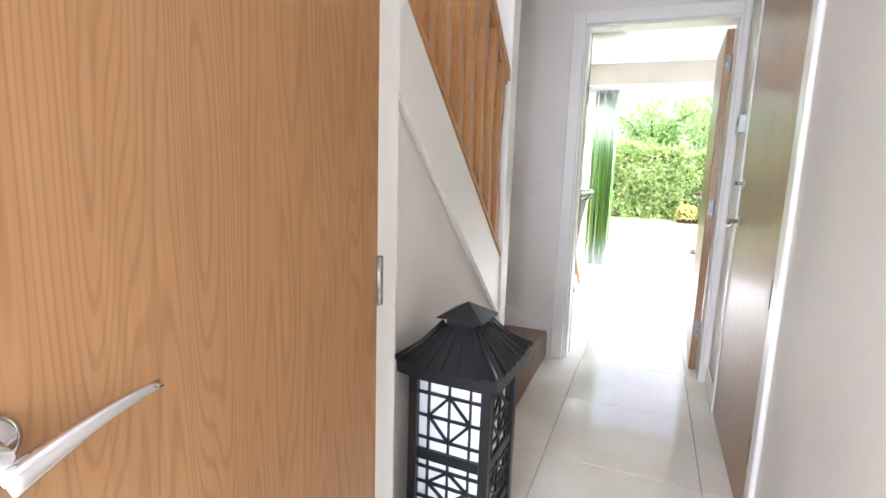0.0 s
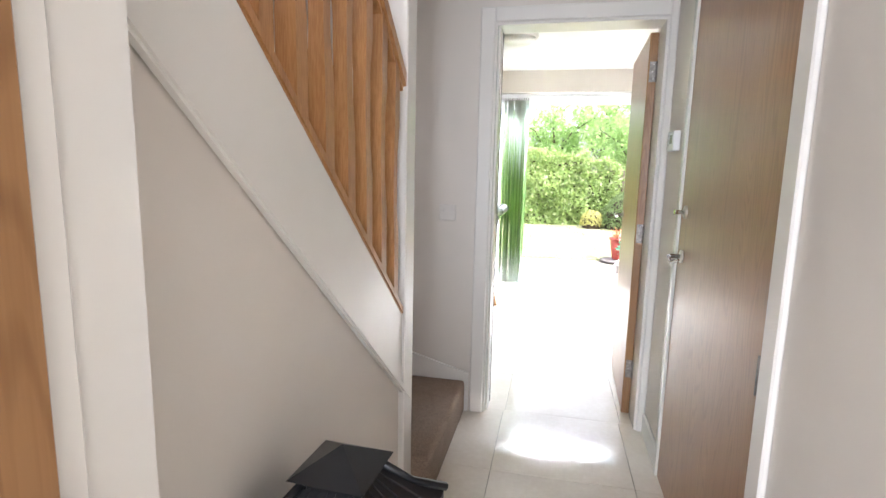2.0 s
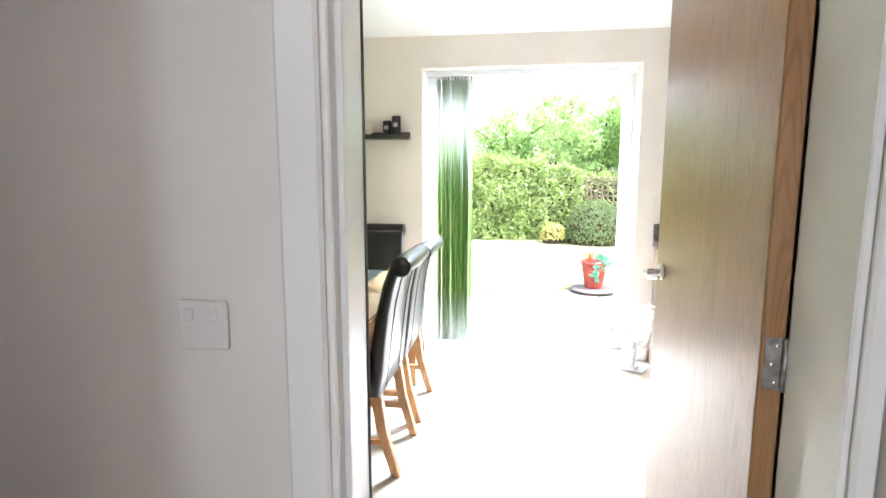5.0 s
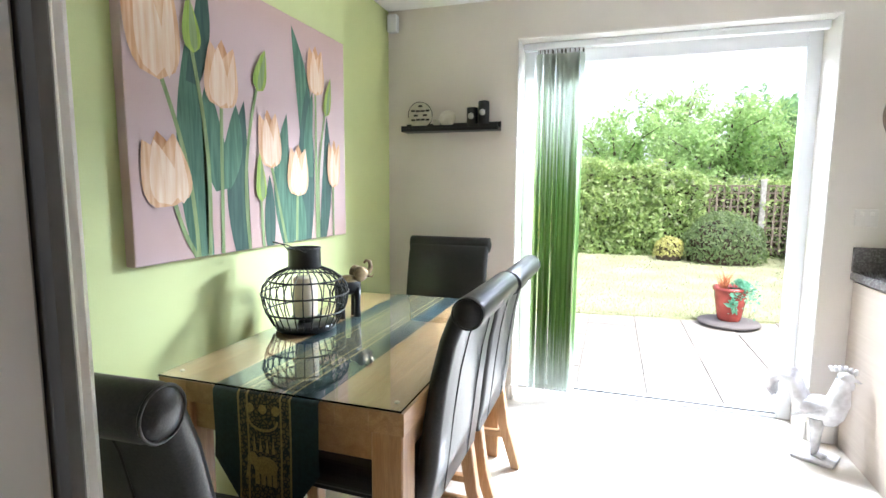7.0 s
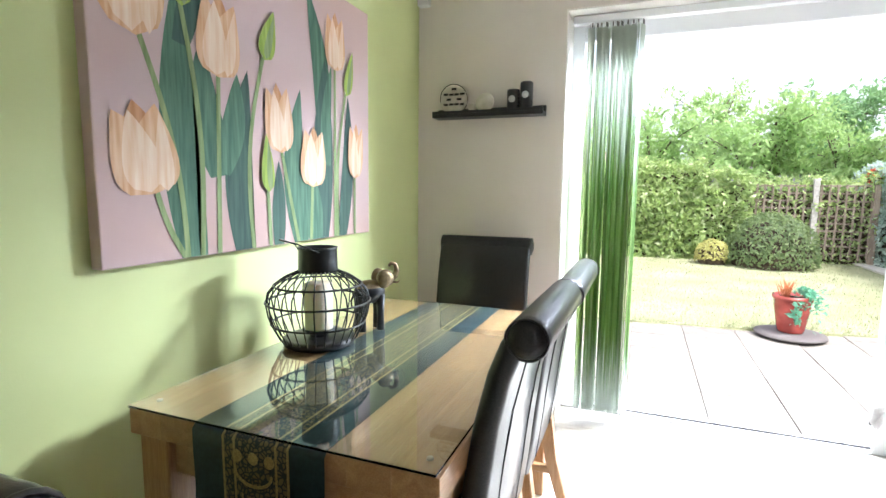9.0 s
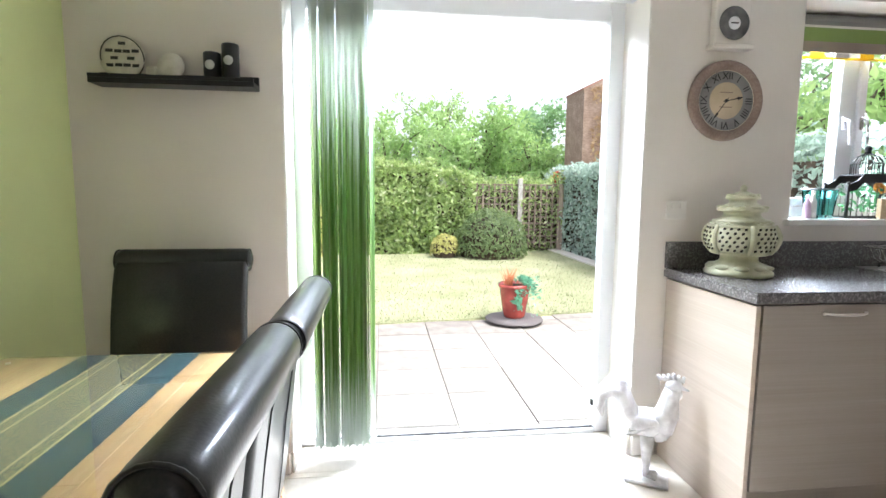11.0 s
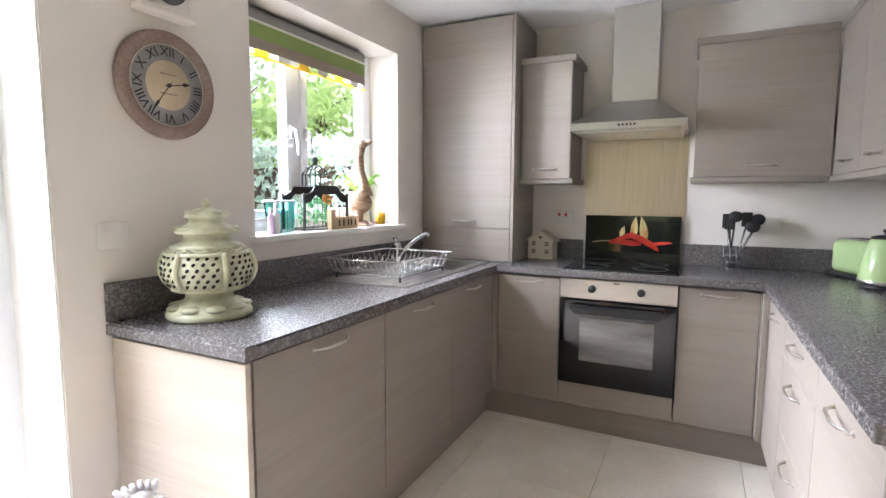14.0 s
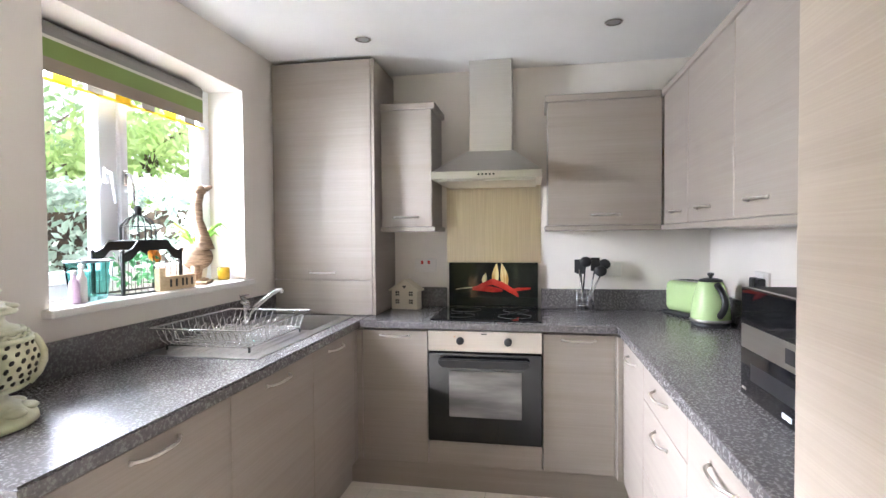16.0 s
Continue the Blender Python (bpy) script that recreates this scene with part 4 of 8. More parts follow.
# ---------- garden ----------
PATZ, LAWNZ = -0.10, -0.085
# This dark brown also colours the cores that stand for shade inside hedges.
M_SOIL_AND_CORE = noise_mix(shader("soil", (0.06, 0.04, 0.025), 0.95), (0.035, 0.025, 0.016), (0.09, 0.062, 0.04), size=18, detail=8, bump=0.6)
M_LAWN = second(noise_mix(shader("lawn", (0.2, 0.21, 0.07), 0.9), (0.25, 0.26, 0.14), (0.43, 0.41, 0.28), size=1.3, detail=8, lo=0.3, hi=0.72, bump=0.5), (0.6, 0.66, 0.45), size=70, amount=0.8)
M_SLAB = second(noise_mix(shader("paving_slab", (0.4, 0.36, 0.3), 0.85), (0.185, 0.168, 0.143), (0.28, 0.255, 0.222), size=6, detail=10, bump=0.35), (0.7, 0.66, 0.6), size=90, amount=0.5)
random_tint(M_SLAB, 0.86, 1.1)
M_SANDJOINT = painted("sand_joint", (0.34, 0.30, 0.24), 0.95)
g = bmesh.new()
R = 600
vs = [g.verts.new(p) for p in ((-R, GW, -0.13), (R, GW, -0.13), (R, R, -0.13), (-R, R, -0.13), (R, -R, -0.13), (-R, -R, -0.13))]
g.faces.new(vs[:4])
structure("ground", g, M_SOIL_AND_CORE, "bare earth ground round the garden", "ground")


def lawn_edge(x):
    """The lawn's near edge runs slantwise and sweeps away towards the ivy fence."""
    return 2.93 + 0.13 * (x + 3.8) + 0.05 * max(0.0, x + 2.0) ** 2 if x > -6 else 2.64


lawn_xs = [-14 + 14.12 * k / 90 for k in range(91)]
g = bmesh.new()
front_low = [g.verts.new((x, lawn_edge(x) + 0.012 * math.sin(x * 9), -0.128)) for x in lawn_xs]
front_top = [g.verts.new((x, lawn_edge(x) + 0.012 * math.sin(x * 9) + 0.006, LAWNZ)) for x in lawn_xs]
back_top = [g.verts.new((x, 9.2, LAWNZ)) for x in lawn_xs]
for k in range(90):
    g.faces.new((front_low[k], front_low[k + 1], front_top[k + 1], front_top[k]))
    g.faces.new((front_top[k], front_top[k + 1], back_top[k + 1], back_top[k]))
bmesh.ops.recalc_face_normals(g, faces=g.faces)
structure("lawn", g, M_LAWN, "sun-bleached mown garden lawn", "lawn")
structure("patio_base", box(-9, 1.2, GW, 4.2, -0.128, PATZ - 0.012), M_SANDJOINT, "sand bed under the paving slabs", "pavement")
structure("edging", box(0.08, 0.36, 2.8, 9.3, -0.12, -0.05, 0.01), painted("pale_edging", (0.55, 0.51, 0.44), 0.9), "pale stone edging beside the lawn", "edging")
structure("step_sill", box(PX0, PX1, GW - 0.005, GW + 0.05, -0.1, -0.005, 0.006), M_PVC, "white plastic door sill", "sill")

# grass blades near the paving
gv, gf = [], []
rg = random.Random(11)
for k in range(16000):
    x = rg.uniform(-6.0, 0.1)
    y = lawn_edge(x) + (rg.random() ** 1.8) * 5.9
    a, hgt, w = rg.uniform(0, 6.28), rg.uniform(0.02, 0.045), rg.uniform(0.003, 0.006)
    dx, dy = math.cos(a) * w, math.sin(a) * w
    lx, ly = rg.uniform(-0.02, 0.02), rg.uniform(-0.02, 0.02)
    n = len(gv)
    gv += [(x - dx, y - dy, LAWNZ), (x + dx, y + dy, LAWNZ), (x + lx, y + ly, LAWNZ + hgt)]
    gf.append((n, n + 1, n + 2))
me = bpy.data.meshes.new("grass")
me.from_pydata(gv, [], gf)
M_GRASS = island_tint(shader("grass_blade", (0.2, 0.24, 0.07), 0.7), (0.22, 0.26, 0.12), (0.43, 0.41, 0.27))
me.materials.append(M_GRASS)
tagged(new("grass", me), "short sun-bleached mown grass", "grass", kind="stuff")


def leaf_mesh(name, points, size, mat, seed, flat=0.5):
    """Leaves as bent diamonds of two triangles at each point (place, outward way)."""
    r = random.Random(seed)
    v, f = [], []
    for p, out in points:
        s = size * r.uniform(0.6, 1.3)
        d = Vector((r.gauss(0, 1), r.gauss(0, 1), r.gauss(0, 1))).normalized()
        nrm = (Vector(out) * flat + d * (1 - flat)).normalized()
        ax = nrm.cross(Vector((r.gauss(0, 1), r.gauss(0, 1), r.gauss(0, 1)))).normalized()
        sd = nrm.cross(ax)
        n = len(v)
        c = Vector(p)
        v += [tuple(c - ax * s), tuple(c + sd * s * 0.45 + nrm * s * 0.12), tuple(c + ax * s), tuple(c - sd * s * 0.45 + nrm * s * 0.12)]
        f += [(n, n + 1, n + 2), (n, n + 2, n + 3)]
    me = bpy.data.meshes.new(name)
    me.from_pydata(v, [], f)
    me.materials.append(mat)
    return me


def leaf_mat(name, c1, c2, c3=None, rough=0.45):
    m = island_tint(shader(name, c1, rough), c1, c2, c3)
    N, L = m.node_tree.nodes, m.node_tree.links
    tr, mx = N.new("ShaderNodeBsdfTranslucent"), N.new("ShaderNodeMixShader")
    tr.inputs["Color"].default_value = (*[min(1, a * 1.3 + 0.02) for a in c2], 1)
    mx.inputs["Fac"].default_value = 0.4
    L.new(N["Principled BSDF"].outputs[0], mx.inputs[1])
    L.new(tr.outputs[0], mx.inputs[2])
    L.new(mx.outputs[0], N["Material Output"].inputs["Surface"])
    return m


M_HEDGE = leaf_mat("hedge_leaf", (0.12, 0.2, 0.055), (0.36, 0.46, 0.16), (0.64, 0.64, 0.45))
M_IVY = leaf_mat("variegated_ivy_leaf", (0.14, 0.24, 0.16), (0.46, 0.56, 0.48), (0.7, 0.75, 0.68))
M_BUSH = leaf_mat("box_leaf", (0.055, 0.10, 0.035), (0.2, 0.27, 0.1))
M_YELLOWLEAF = leaf_mat("golden_leaf", (0.32, 0.33, 0.09), (0.52, 0.49, 0.18))
M_TREE = leaf_mat("tree_leaf", (0.2, 0.33, 0.11), (0.38, 0.54, 0.2), (0.46, 0.6, 0.27))
M_TREE2 = leaf_mat("tree_leaf_dark", (0.14, 0.27, 0.12), (0.28, 0.44, 0.2))
M_RUSTIVY = leaf_mat("rusty_creeper_leaf", (0.20, 0.12, 0.06), (0.44, 0.31, 0.16), (0.46, 0.45, 0.14))
M_BARK = noise_mix(shader("bark", (0.12, 0.09, 0.06), 0.9), (0.07, 0.05, 0.035), (0.19, 0.15, 0.11), scale=(6, 6, 1), size=4, bump=0.8)
M_FENCE = oak("weathered_fence", (0.20, 0.16, 0.12), (0.34, 0.28, 0.215), (5, 5, 0.6), 0.85)
M_CONC = noise_mix(shader("concrete_post", (0.45, 0.42, 0.37), 0.9), (0.36, 0.335, 0.29), (0.52, 0.485, 0.43), size=20, detail=8, bump=0.3)


def lump(x, y, z, seed=0.0, s=1.0):
    return noise.noise(Vector((x * s + seed, y * s, z * s)))


def hedge_points(x0, x1, y0, y1, z1, count, seed, side, wob=0.22):
    """Leaf places over the front, top and ends of a hedge; side: -1 faces -y, or 'x' faces -x."""
    r = random.Random(seed)
    pts = []
    for _ in range(count):
        top = r.random() < 0.28
        if side == "x":
            y, x = r.uniform(y0, y1), x0
            h = z1 + 0.12 * lump(y, 0, 0, seed, 1.3)
            z = r.uniform(-0.1, h)
            b = wob * lump(0, y, z, seed, 1.5) + r.gauss(0, 0.045)
            p, o = (Vector((r.uniform(x0, x1), y, h + r.gauss(0, 0.05))), (0, 0, 1)) if top else (Vector((x + b, y, z)), (-1, 0, 0.2))
        else:
            x = r.uniform(x0, x1)
            h = z1 + 0.22 * lump(x, 0, 0, seed, 1.1) + 0.1 * lump(x, 3, 0, seed, 3)
            z = r.uniform(-0.1, h)
            b = wob * lump(x, 0, z, seed, 1.6) + r.gauss(0, 0.06)
            p, o = (Vector((x, r.uniform(y0, y1), h + r.gauss(0, 0.06))), (0, 0, 1)) if top else (Vector((x, y0 + b, z)), (0, -1, 0.2))
        pts.append((p, o))
    return pts


def hedge(name, label, x0, x1, y0, y1, z1, count, size, mat, seed, side=-1, wob=0.22):
    ob = thing(name, label, "hedge")
    core = M_BUSH
    # Solid dark core: the shade between inner stems is put into its colour.
    part("shaded_core", box(x0 + 0.08, x1, y0 + 0.22 if side == -1 else y0, y1, -0.12, z1 - 0.18), M_SOIL_AND_CORE, ob, "dark core with the shade among inner stems put into its colour")
    lv = new("leaves", leaf_mesh("leaves", hedge_points(x0, x1, y0, y1, z1, count, seed, side, wob), size, mat, seed))
    lv.parent = ob
    return ob


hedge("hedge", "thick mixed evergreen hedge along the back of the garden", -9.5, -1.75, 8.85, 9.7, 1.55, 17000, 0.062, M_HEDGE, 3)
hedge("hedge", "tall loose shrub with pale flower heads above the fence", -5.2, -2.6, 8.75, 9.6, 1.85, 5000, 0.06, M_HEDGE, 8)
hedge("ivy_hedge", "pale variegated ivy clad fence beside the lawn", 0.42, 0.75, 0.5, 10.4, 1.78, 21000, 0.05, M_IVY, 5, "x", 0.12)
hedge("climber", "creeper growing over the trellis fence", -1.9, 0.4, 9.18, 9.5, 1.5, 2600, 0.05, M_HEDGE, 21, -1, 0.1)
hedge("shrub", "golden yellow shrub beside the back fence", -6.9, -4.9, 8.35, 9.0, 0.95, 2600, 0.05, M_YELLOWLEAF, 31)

fn = thing("trellis_fence", "weathered wooden trellis fence with concrete posts", "fence")
for x in (-4.6, -2.65, -0.66, 0.30):
    part("post", box(x - 0.05, x + 0.05, 9.08, 9.18, -0.13, 1.56 if x < 0 else 1.45, 0.008), M_CONC if x < 0.2 else M_FENCE, fn, "pale concrete fence post" if x < 0.2 else "wooden fence post")
for i in range(36):
    x = -4.5 + i * 0.135
    part("slat", box(x, x + 0.04, 9.14, 9.155, 0.0, 1.45, 0.003), M_FENCE, fn)
for i in range(10):
    part("rail", box(-4.55, 0.3, 9.157, 9.172, 0.1 + i * 0.145, 0.135 + i * 0.145, 0.003), M_FENCE, fn)
far = thing("back_fence", "grey wooden fence panel behind the hedge", "fence")
for i in range(46):
    x = -12 + i * 0.155
    part("board", box(x, x + 0.15, 9.80, 9.82, -0.1, 1.42, 0.004), M_FENCE, far)
part("top_rail", box(-12, -4.9, 9.78, 9.84, 1.42, 1.47, 0.006), M_FENCE, far)


def round_bush(name, label, c, rx, rz, count, size, mat, seed):
    r = random.Random(seed)
    pts = []
    for _ in range(count):
        d = Vector((r.gauss(0, 1), r.gauss(0, 1), abs(r.gauss(0, 1)) * 1.1 - 0.15)).normalized()
        k = 1 + 0.09 * lump(d.x * 2, d.y * 2, d.z * 2, seed) + r.gauss(0, 0.02)
        pts.append((Vector((c[0] + d.x * rx * k, c[1] + d.y * rx * k, max(c[2] + d.z * rz * k, -0.1))), d))
    ob = thing(name, label, "shrub", (c[0], c[1], -0.12))
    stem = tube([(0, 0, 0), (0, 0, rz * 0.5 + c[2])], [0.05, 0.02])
    # Dark ball behind the leaves paints the shade among the twigs.
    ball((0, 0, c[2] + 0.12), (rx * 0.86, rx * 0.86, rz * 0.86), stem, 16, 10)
    part("shaded_core", stem, M_SOIL_AND_CORE, ob, "stem and dark core with the shade among twigs put into its colour")
    me = leaf_mesh("leaves", pts, size, mat, seed, 0.6)
    me.transform(Matrix.Translation((-c[0], -c[1], 0.12)))
    lv = new("leaves", me)
    lv.parent = ob


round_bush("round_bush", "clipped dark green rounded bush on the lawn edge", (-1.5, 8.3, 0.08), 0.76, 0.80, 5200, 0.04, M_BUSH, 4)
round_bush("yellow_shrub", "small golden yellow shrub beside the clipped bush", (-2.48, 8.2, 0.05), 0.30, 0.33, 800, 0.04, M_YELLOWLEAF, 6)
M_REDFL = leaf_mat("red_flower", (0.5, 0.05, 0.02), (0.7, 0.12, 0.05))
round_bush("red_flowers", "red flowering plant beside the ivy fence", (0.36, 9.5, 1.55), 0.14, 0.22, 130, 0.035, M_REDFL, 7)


def tree(label, x, y, h, rx, count, size, mat, seed, trunk=0.16):
    """Tapered trunk, forking limbs and a crown of leaf clumps with gaps."""
    r = random.Random(seed)
    ob = thing("tree", label, "tree", (x, y, -0.15))
    g = tube(arc(6, lambda s: (0.15 * math.sin(s * 3 + seed), 0.1 * math.sin(s * 2), h * 0.55 * s)), [trunk * (1 - 0.6 * i / 6) for i in range(7)], 8)
    pts, clumps = [], []
    for k in range(16):
        a, lift = k * 2.4 + r.uniform(-0.4, 0.4), r.uniform(0.35, 0.95)
        st = Vector((0.1 * math.sin(k), 0, h * (0.2 + 0.35 * r.random())))
        en = Vector((math.cos(a) * rx * r.uniform(0.35, 0.95), math.sin(a) * rx * r.uniform(0.3, 0.9), h * lift))
        md = (st + en) / 2 + Vector((0, 0, 0.12 * h))
        tube([st, md, en], [trunk * 0.4, trunk * 0.22, trunk * 0.07], 6, g)
        clumps.append((en, rx * r.uniform(0.22, 0.42)))
        clumps.append((md, rx * r.uniform(0.2, 0.34)))
    for k in range(10):
        clumps.append((Vector((r.gauss(0, rx * 0.45), r.gauss(0, rx * 0.4), h * r.uniform(0.45, 1.0))), rx * r.uniform(0.15, 0.32)))
    for _ in range(count):
        c, cr = r.choice(clumps)
        d = Vector((r.gauss(0, 1), r.gauss(0, 1), r.gauss(0, 0.8))).normalized() * (r.random() ** 0.45) * cr
        pts.append((c + d, d.normalized() if d.length > 0 else (0, 0, 1)))
    part("trunk", g, M_BARK, ob)
    lv = new("crown", leaf_mesh("crown", pts, size, mat, seed, 0.35))
    lv.parent = ob
    return ob


for lab, x, y, h, rx, n, sz, mt, sd in (
        ("tall dark green tree beyond the garden fence", 2.6, 21.0, 5.5, 2.2, 5200, 0.13, M_TREE2, 1),
        ("broad leafy green tree beyond the hedge", 0.2, 19.0, 4.6, 2.3, 5200, 0.12, M_TREE, 2),
        ("airy green tree behind the lamp post", -0.9, 24.5, 6.7, 2.0, 2600, 0.13, M_TREE, 3),
        ("leafy green tree beyond the hedge", -3.6, 22.0, 4.6, 2.6, 5000, 0.13, M_TREE, 4),
        ("rounded green tree beyond the fence", 5.2, 22.0, 4.0, 2.3, 3800, 0.13, M_TREE2, 5),
        ("leafy green tree beyond the garden", -7.5, 21.0, 4.4, 2.8, 4200, 0.14, M_TREE, 6),
        ("leafy green tree behind the houses", 8.5, 25.0, 4.2, 3.0, 3600, 0.15, M_TREE2, 9),
        ("leafy green tree beside the kitchen window", 3.6, 4.6, 4.4, 1.9, 4200, 0.085, M_TREE, 14),
        ("leafy green tree beyond the ivy fence", 6.2, 9.5, 5.0, 2.4, 4200, 0.10, M_TREE2, 15),
        ("young bright green tree beyond the fence", 2.2, 17.0, 3.6, 1.5, 3000, 0.10, M_TREE, 12)):
    tree(lab, x, y, h, rx, n, sz, mt, sd)

lp = thing("street_lamp", "pale grey street lamp beyond the hedge", "street lamp", (-2.5, 25, -0.13))
part("column", tube([(0, 0, 0), (0, 0, 1.2), (0, 0, 5.6)], [0.12, 0.10, 0.075], 10), shader("galvanised", (0.55, 0.6, 0.6), 0.5, 0.3), lp)
part("lantern", box(-0.1, 0.32, -0.1, 0.1, 5.56, 5.66, 0.03, 2), shader("lamp_housing", (0.5, 0.52, 0.52), 0.5), lp)

M_BRICK = second(noise_mix(shader("brown_brick", (0.3, 0.18, 0.11), 0.85), (0.34, 0.24, 0.165), (0.5, 0.37, 0.27), scale=(1, 1, 3), size=9, detail=6, bump=0.3), (0.6, 0.55, 0.5), size=3, amount=0.6)
M_ROOF = noise_mix(shader("clay_roof_tile", (0.36, 0.2, 0.14), 0.8), (0.28, 0.15, 0.10), (0.44, 0.26, 0.18), scale=(2, 2, 8), size=6, bump=0.4)


def gable_house(label, x0, x1, y0, y1, eaves, ridge, wall, seed):
    ob = thing("house", label, "house", (x0, y0, -0.15))
    w, d = x1 - x0, y1 - y0
    part("wall", prism([(0, 0), (w, 0), (w, eaves), (w / 2, ridge), (0, eaves)], d), wall, ob)
    for s in (0, 1):
        g = prism([(-0.03, eaves - 0.02), (-0.03, eaves + 0.05), (w / 2, ridge + 0.08), (w / 2, ridge + 0.01)], d, Matrix.Translation((0, 0.0, 0)))
        if s:
            g.transform(Matrix.Translation((w, 0, 0)) @ Matrix.Diagonal((-1, 1, 1, 1)))
            bmesh.ops.reverse_faces(g, faces=g.faces)
        part("roof_slope", g, M_ROOF, ob, "clay tiled roof slope")
    return ob


hs = gable_house("brown brick gable house covered with creeper", 2.72, 8.4, 14.0, 15.6, 4.72, 6.1, M_BRICK, 1)
r = random.Random(77)
cp = []
for _ in range(3200):
    x, z = r.uniform(0.25, 4.6), r.uniform(0.6, 6.6)
    if z < 4.7 + x * 0.48 - 0.1 and lump(x, 0, z, 3, 0.9) > -0.32:
        cp.append((Vector((x, -0.05 - 0.1 * r.random(), z)), (0, -1, 0)))
lv = new("creeper", leaf_mesh("creeper", cp, 0.09, M_RUSTIVY, 5, 0.6))
lv.parent = hs
lv["label"] = "rusty brown creeper leaves"
gable_house("distant house with orange clay roof behind the trees", -9.5, -4.6, 27.0, 33.0, 2.6, 4.4, painted("render_wall", (0.6, 0.52, 0.44)), 2)

pt = thing("plant_pot", "glazed red plant pot with trailing green plant", "plant pot", (-2.40, 2.92, LAWNZ))
M_REDPOT = noise_mix(shader("red_glaze", (0.25, 0.04, 0.03), 0.25), (0.20, 0.03, 0.022), (0.31, 0.055, 0.04), size=8)
part("pot", lathe([(0, 0.045), (0.105, 0.045), (0.115, 0.07), (0.15, 0.28), (0.158, 0.36), (0.172, 0.365), (0.172, 0.40), (0.155, 0.40), (0.148, 0.37), (0, 0.36)], 28), M_REDPOT, pt)
part("soil", lathe([(0, 0.371), (0.146, 0.371)], 20), M_SOIL_AND_CORE, pt)
part("saucer", lathe([(0, 0.0), (0.27, 0.0), (0.30, 0.015), (0.30, 0.03), (0.22, 0.045), (0, 0.045)], 32), shader("dark_stone_saucer", (0.10, 0.085, 0.08), 0.8), pt, "dark stone base disc")
r = random.Random(9)
tp = []
for _ in range(240):
    a, k = r.uniform(-1.3, 1.6), r.random()
    rad = 0.04 + 0.2 * k
    tp.append((Vector((math.cos(a) * rad + 0.03, math.sin(a) * rad * 0.8 - 0.06, 0.46 - 0.25 * k * k * r.random() * 1.6 + r.gauss(0, 0.02))), (0, 0, 1)))
for _ in range(60):
    tp.append((Vector((r.gauss(0.0, 0.02), -0.17 + r.gauss(0, 0.01), 0.38 - 0.24 * r.random())), (0, -1, 0)))
lv = new("foliage", leaf_mesh("foliage", tp, 0.028, leaf_mat("trailing_leaf", (0.05, 0.20, 0.11), (0.16, 0.40, 0.26)), 3))
lv.parent = pt
g = bmesh.new()
for _ in range(22):
    a, l = r.uniform(0, 6.28), r.uniform(0.14, 0.24)
    bx, by = -0.06 + r.gauss(0, 0.02), r.gauss(0, 0.02)
    tube([(bx, by, 0.36), (bx + math.cos(a) * 0.03, by + math.sin(a) * 0.03, 0.36 + l * 0.6), (bx + math.cos(a) * 0.07, by + math.sin(a) * 0.07, 0.36 + l)], [0.006, 0.005, 0.001], 4, g)
part("spiky_leaves", g, shader("orange_blade", (0.45, 0.14, 0.05), 0.6), pt, "orange-red blades")

# paving slabs
SP = 0.482
slab_mesh = {}
pb = bpy.data.objects["patio_base"]
for i in range(-11, 9):
    for j in range(0, 8):
        x0, y0 = -3.342 + i * SP, 0.607 + (j - 1) * SP
        y0c = max(y0, GW + 0.055)
        d = y0 + SP - y0c - 0.006
        if d < 0.05 or y0 + SP * 0.3 > lawn_edge(x0 + SP / 2):
            continue
        key = round(d, 3)
        if key not in slab_mesh:
            bm = box(-SP / 2 + 0.003, SP / 2 - 0.003, -d / 2, d / 2, -0.024, 0.0, 0.004)
            mm = bpy.data.meshes.new("slab")
            bm.to_mesh(mm)
            bm.free()
            mm.materials.append(M_SLAB)
            slab_mesh[key] = mm
        o = new("slab", slab_mesh[key])
        o.parent = pb
        o.location = (x0 + SP / 2, y0c + 0.005 + d / 2, PATZ + 0.002 * math.sin(i * 3 + j * 5))
        o.rotation_euler = (0.003 * math.sin(i * 5 + j), 0.003 * math.cos(i + j * 3), 0)

# ---------- dining side ----------
M_LEATHER = noise_mix(shader("black_leather", (0.012, 0.012, 0.013), 0.32), (0.009, 0.009, 0.010), (0.018, 0.017, 0.017), size=240, detail=4, bump=0.07, rough=(0.32, 0.44))
M_LEATHER.node_tree.nodes["Principled BSDF"].inputs["Coat Weight"].default_value = 0.4
M_LEATHER.node_tree.nodes["Principled BSDF"].inputs["Coat Roughness"].default_value = 0.12
M_LEATHER.node_tree.nodes["Principled BSDF"].inputs["Specular IOR Level"].default_value = 0.3
M_STITCH = shader("seam", (0.004, 0.004, 0.004), 0.8)
M_IRON = shader("black_painted_metal", (0.01, 0.01, 0.011), 0.35)
M_CREAMWAX = shader("cream_wax", (0.75, 0.66, 0.5), 0.5, 0.0, Subsurface_Weight=0.1)


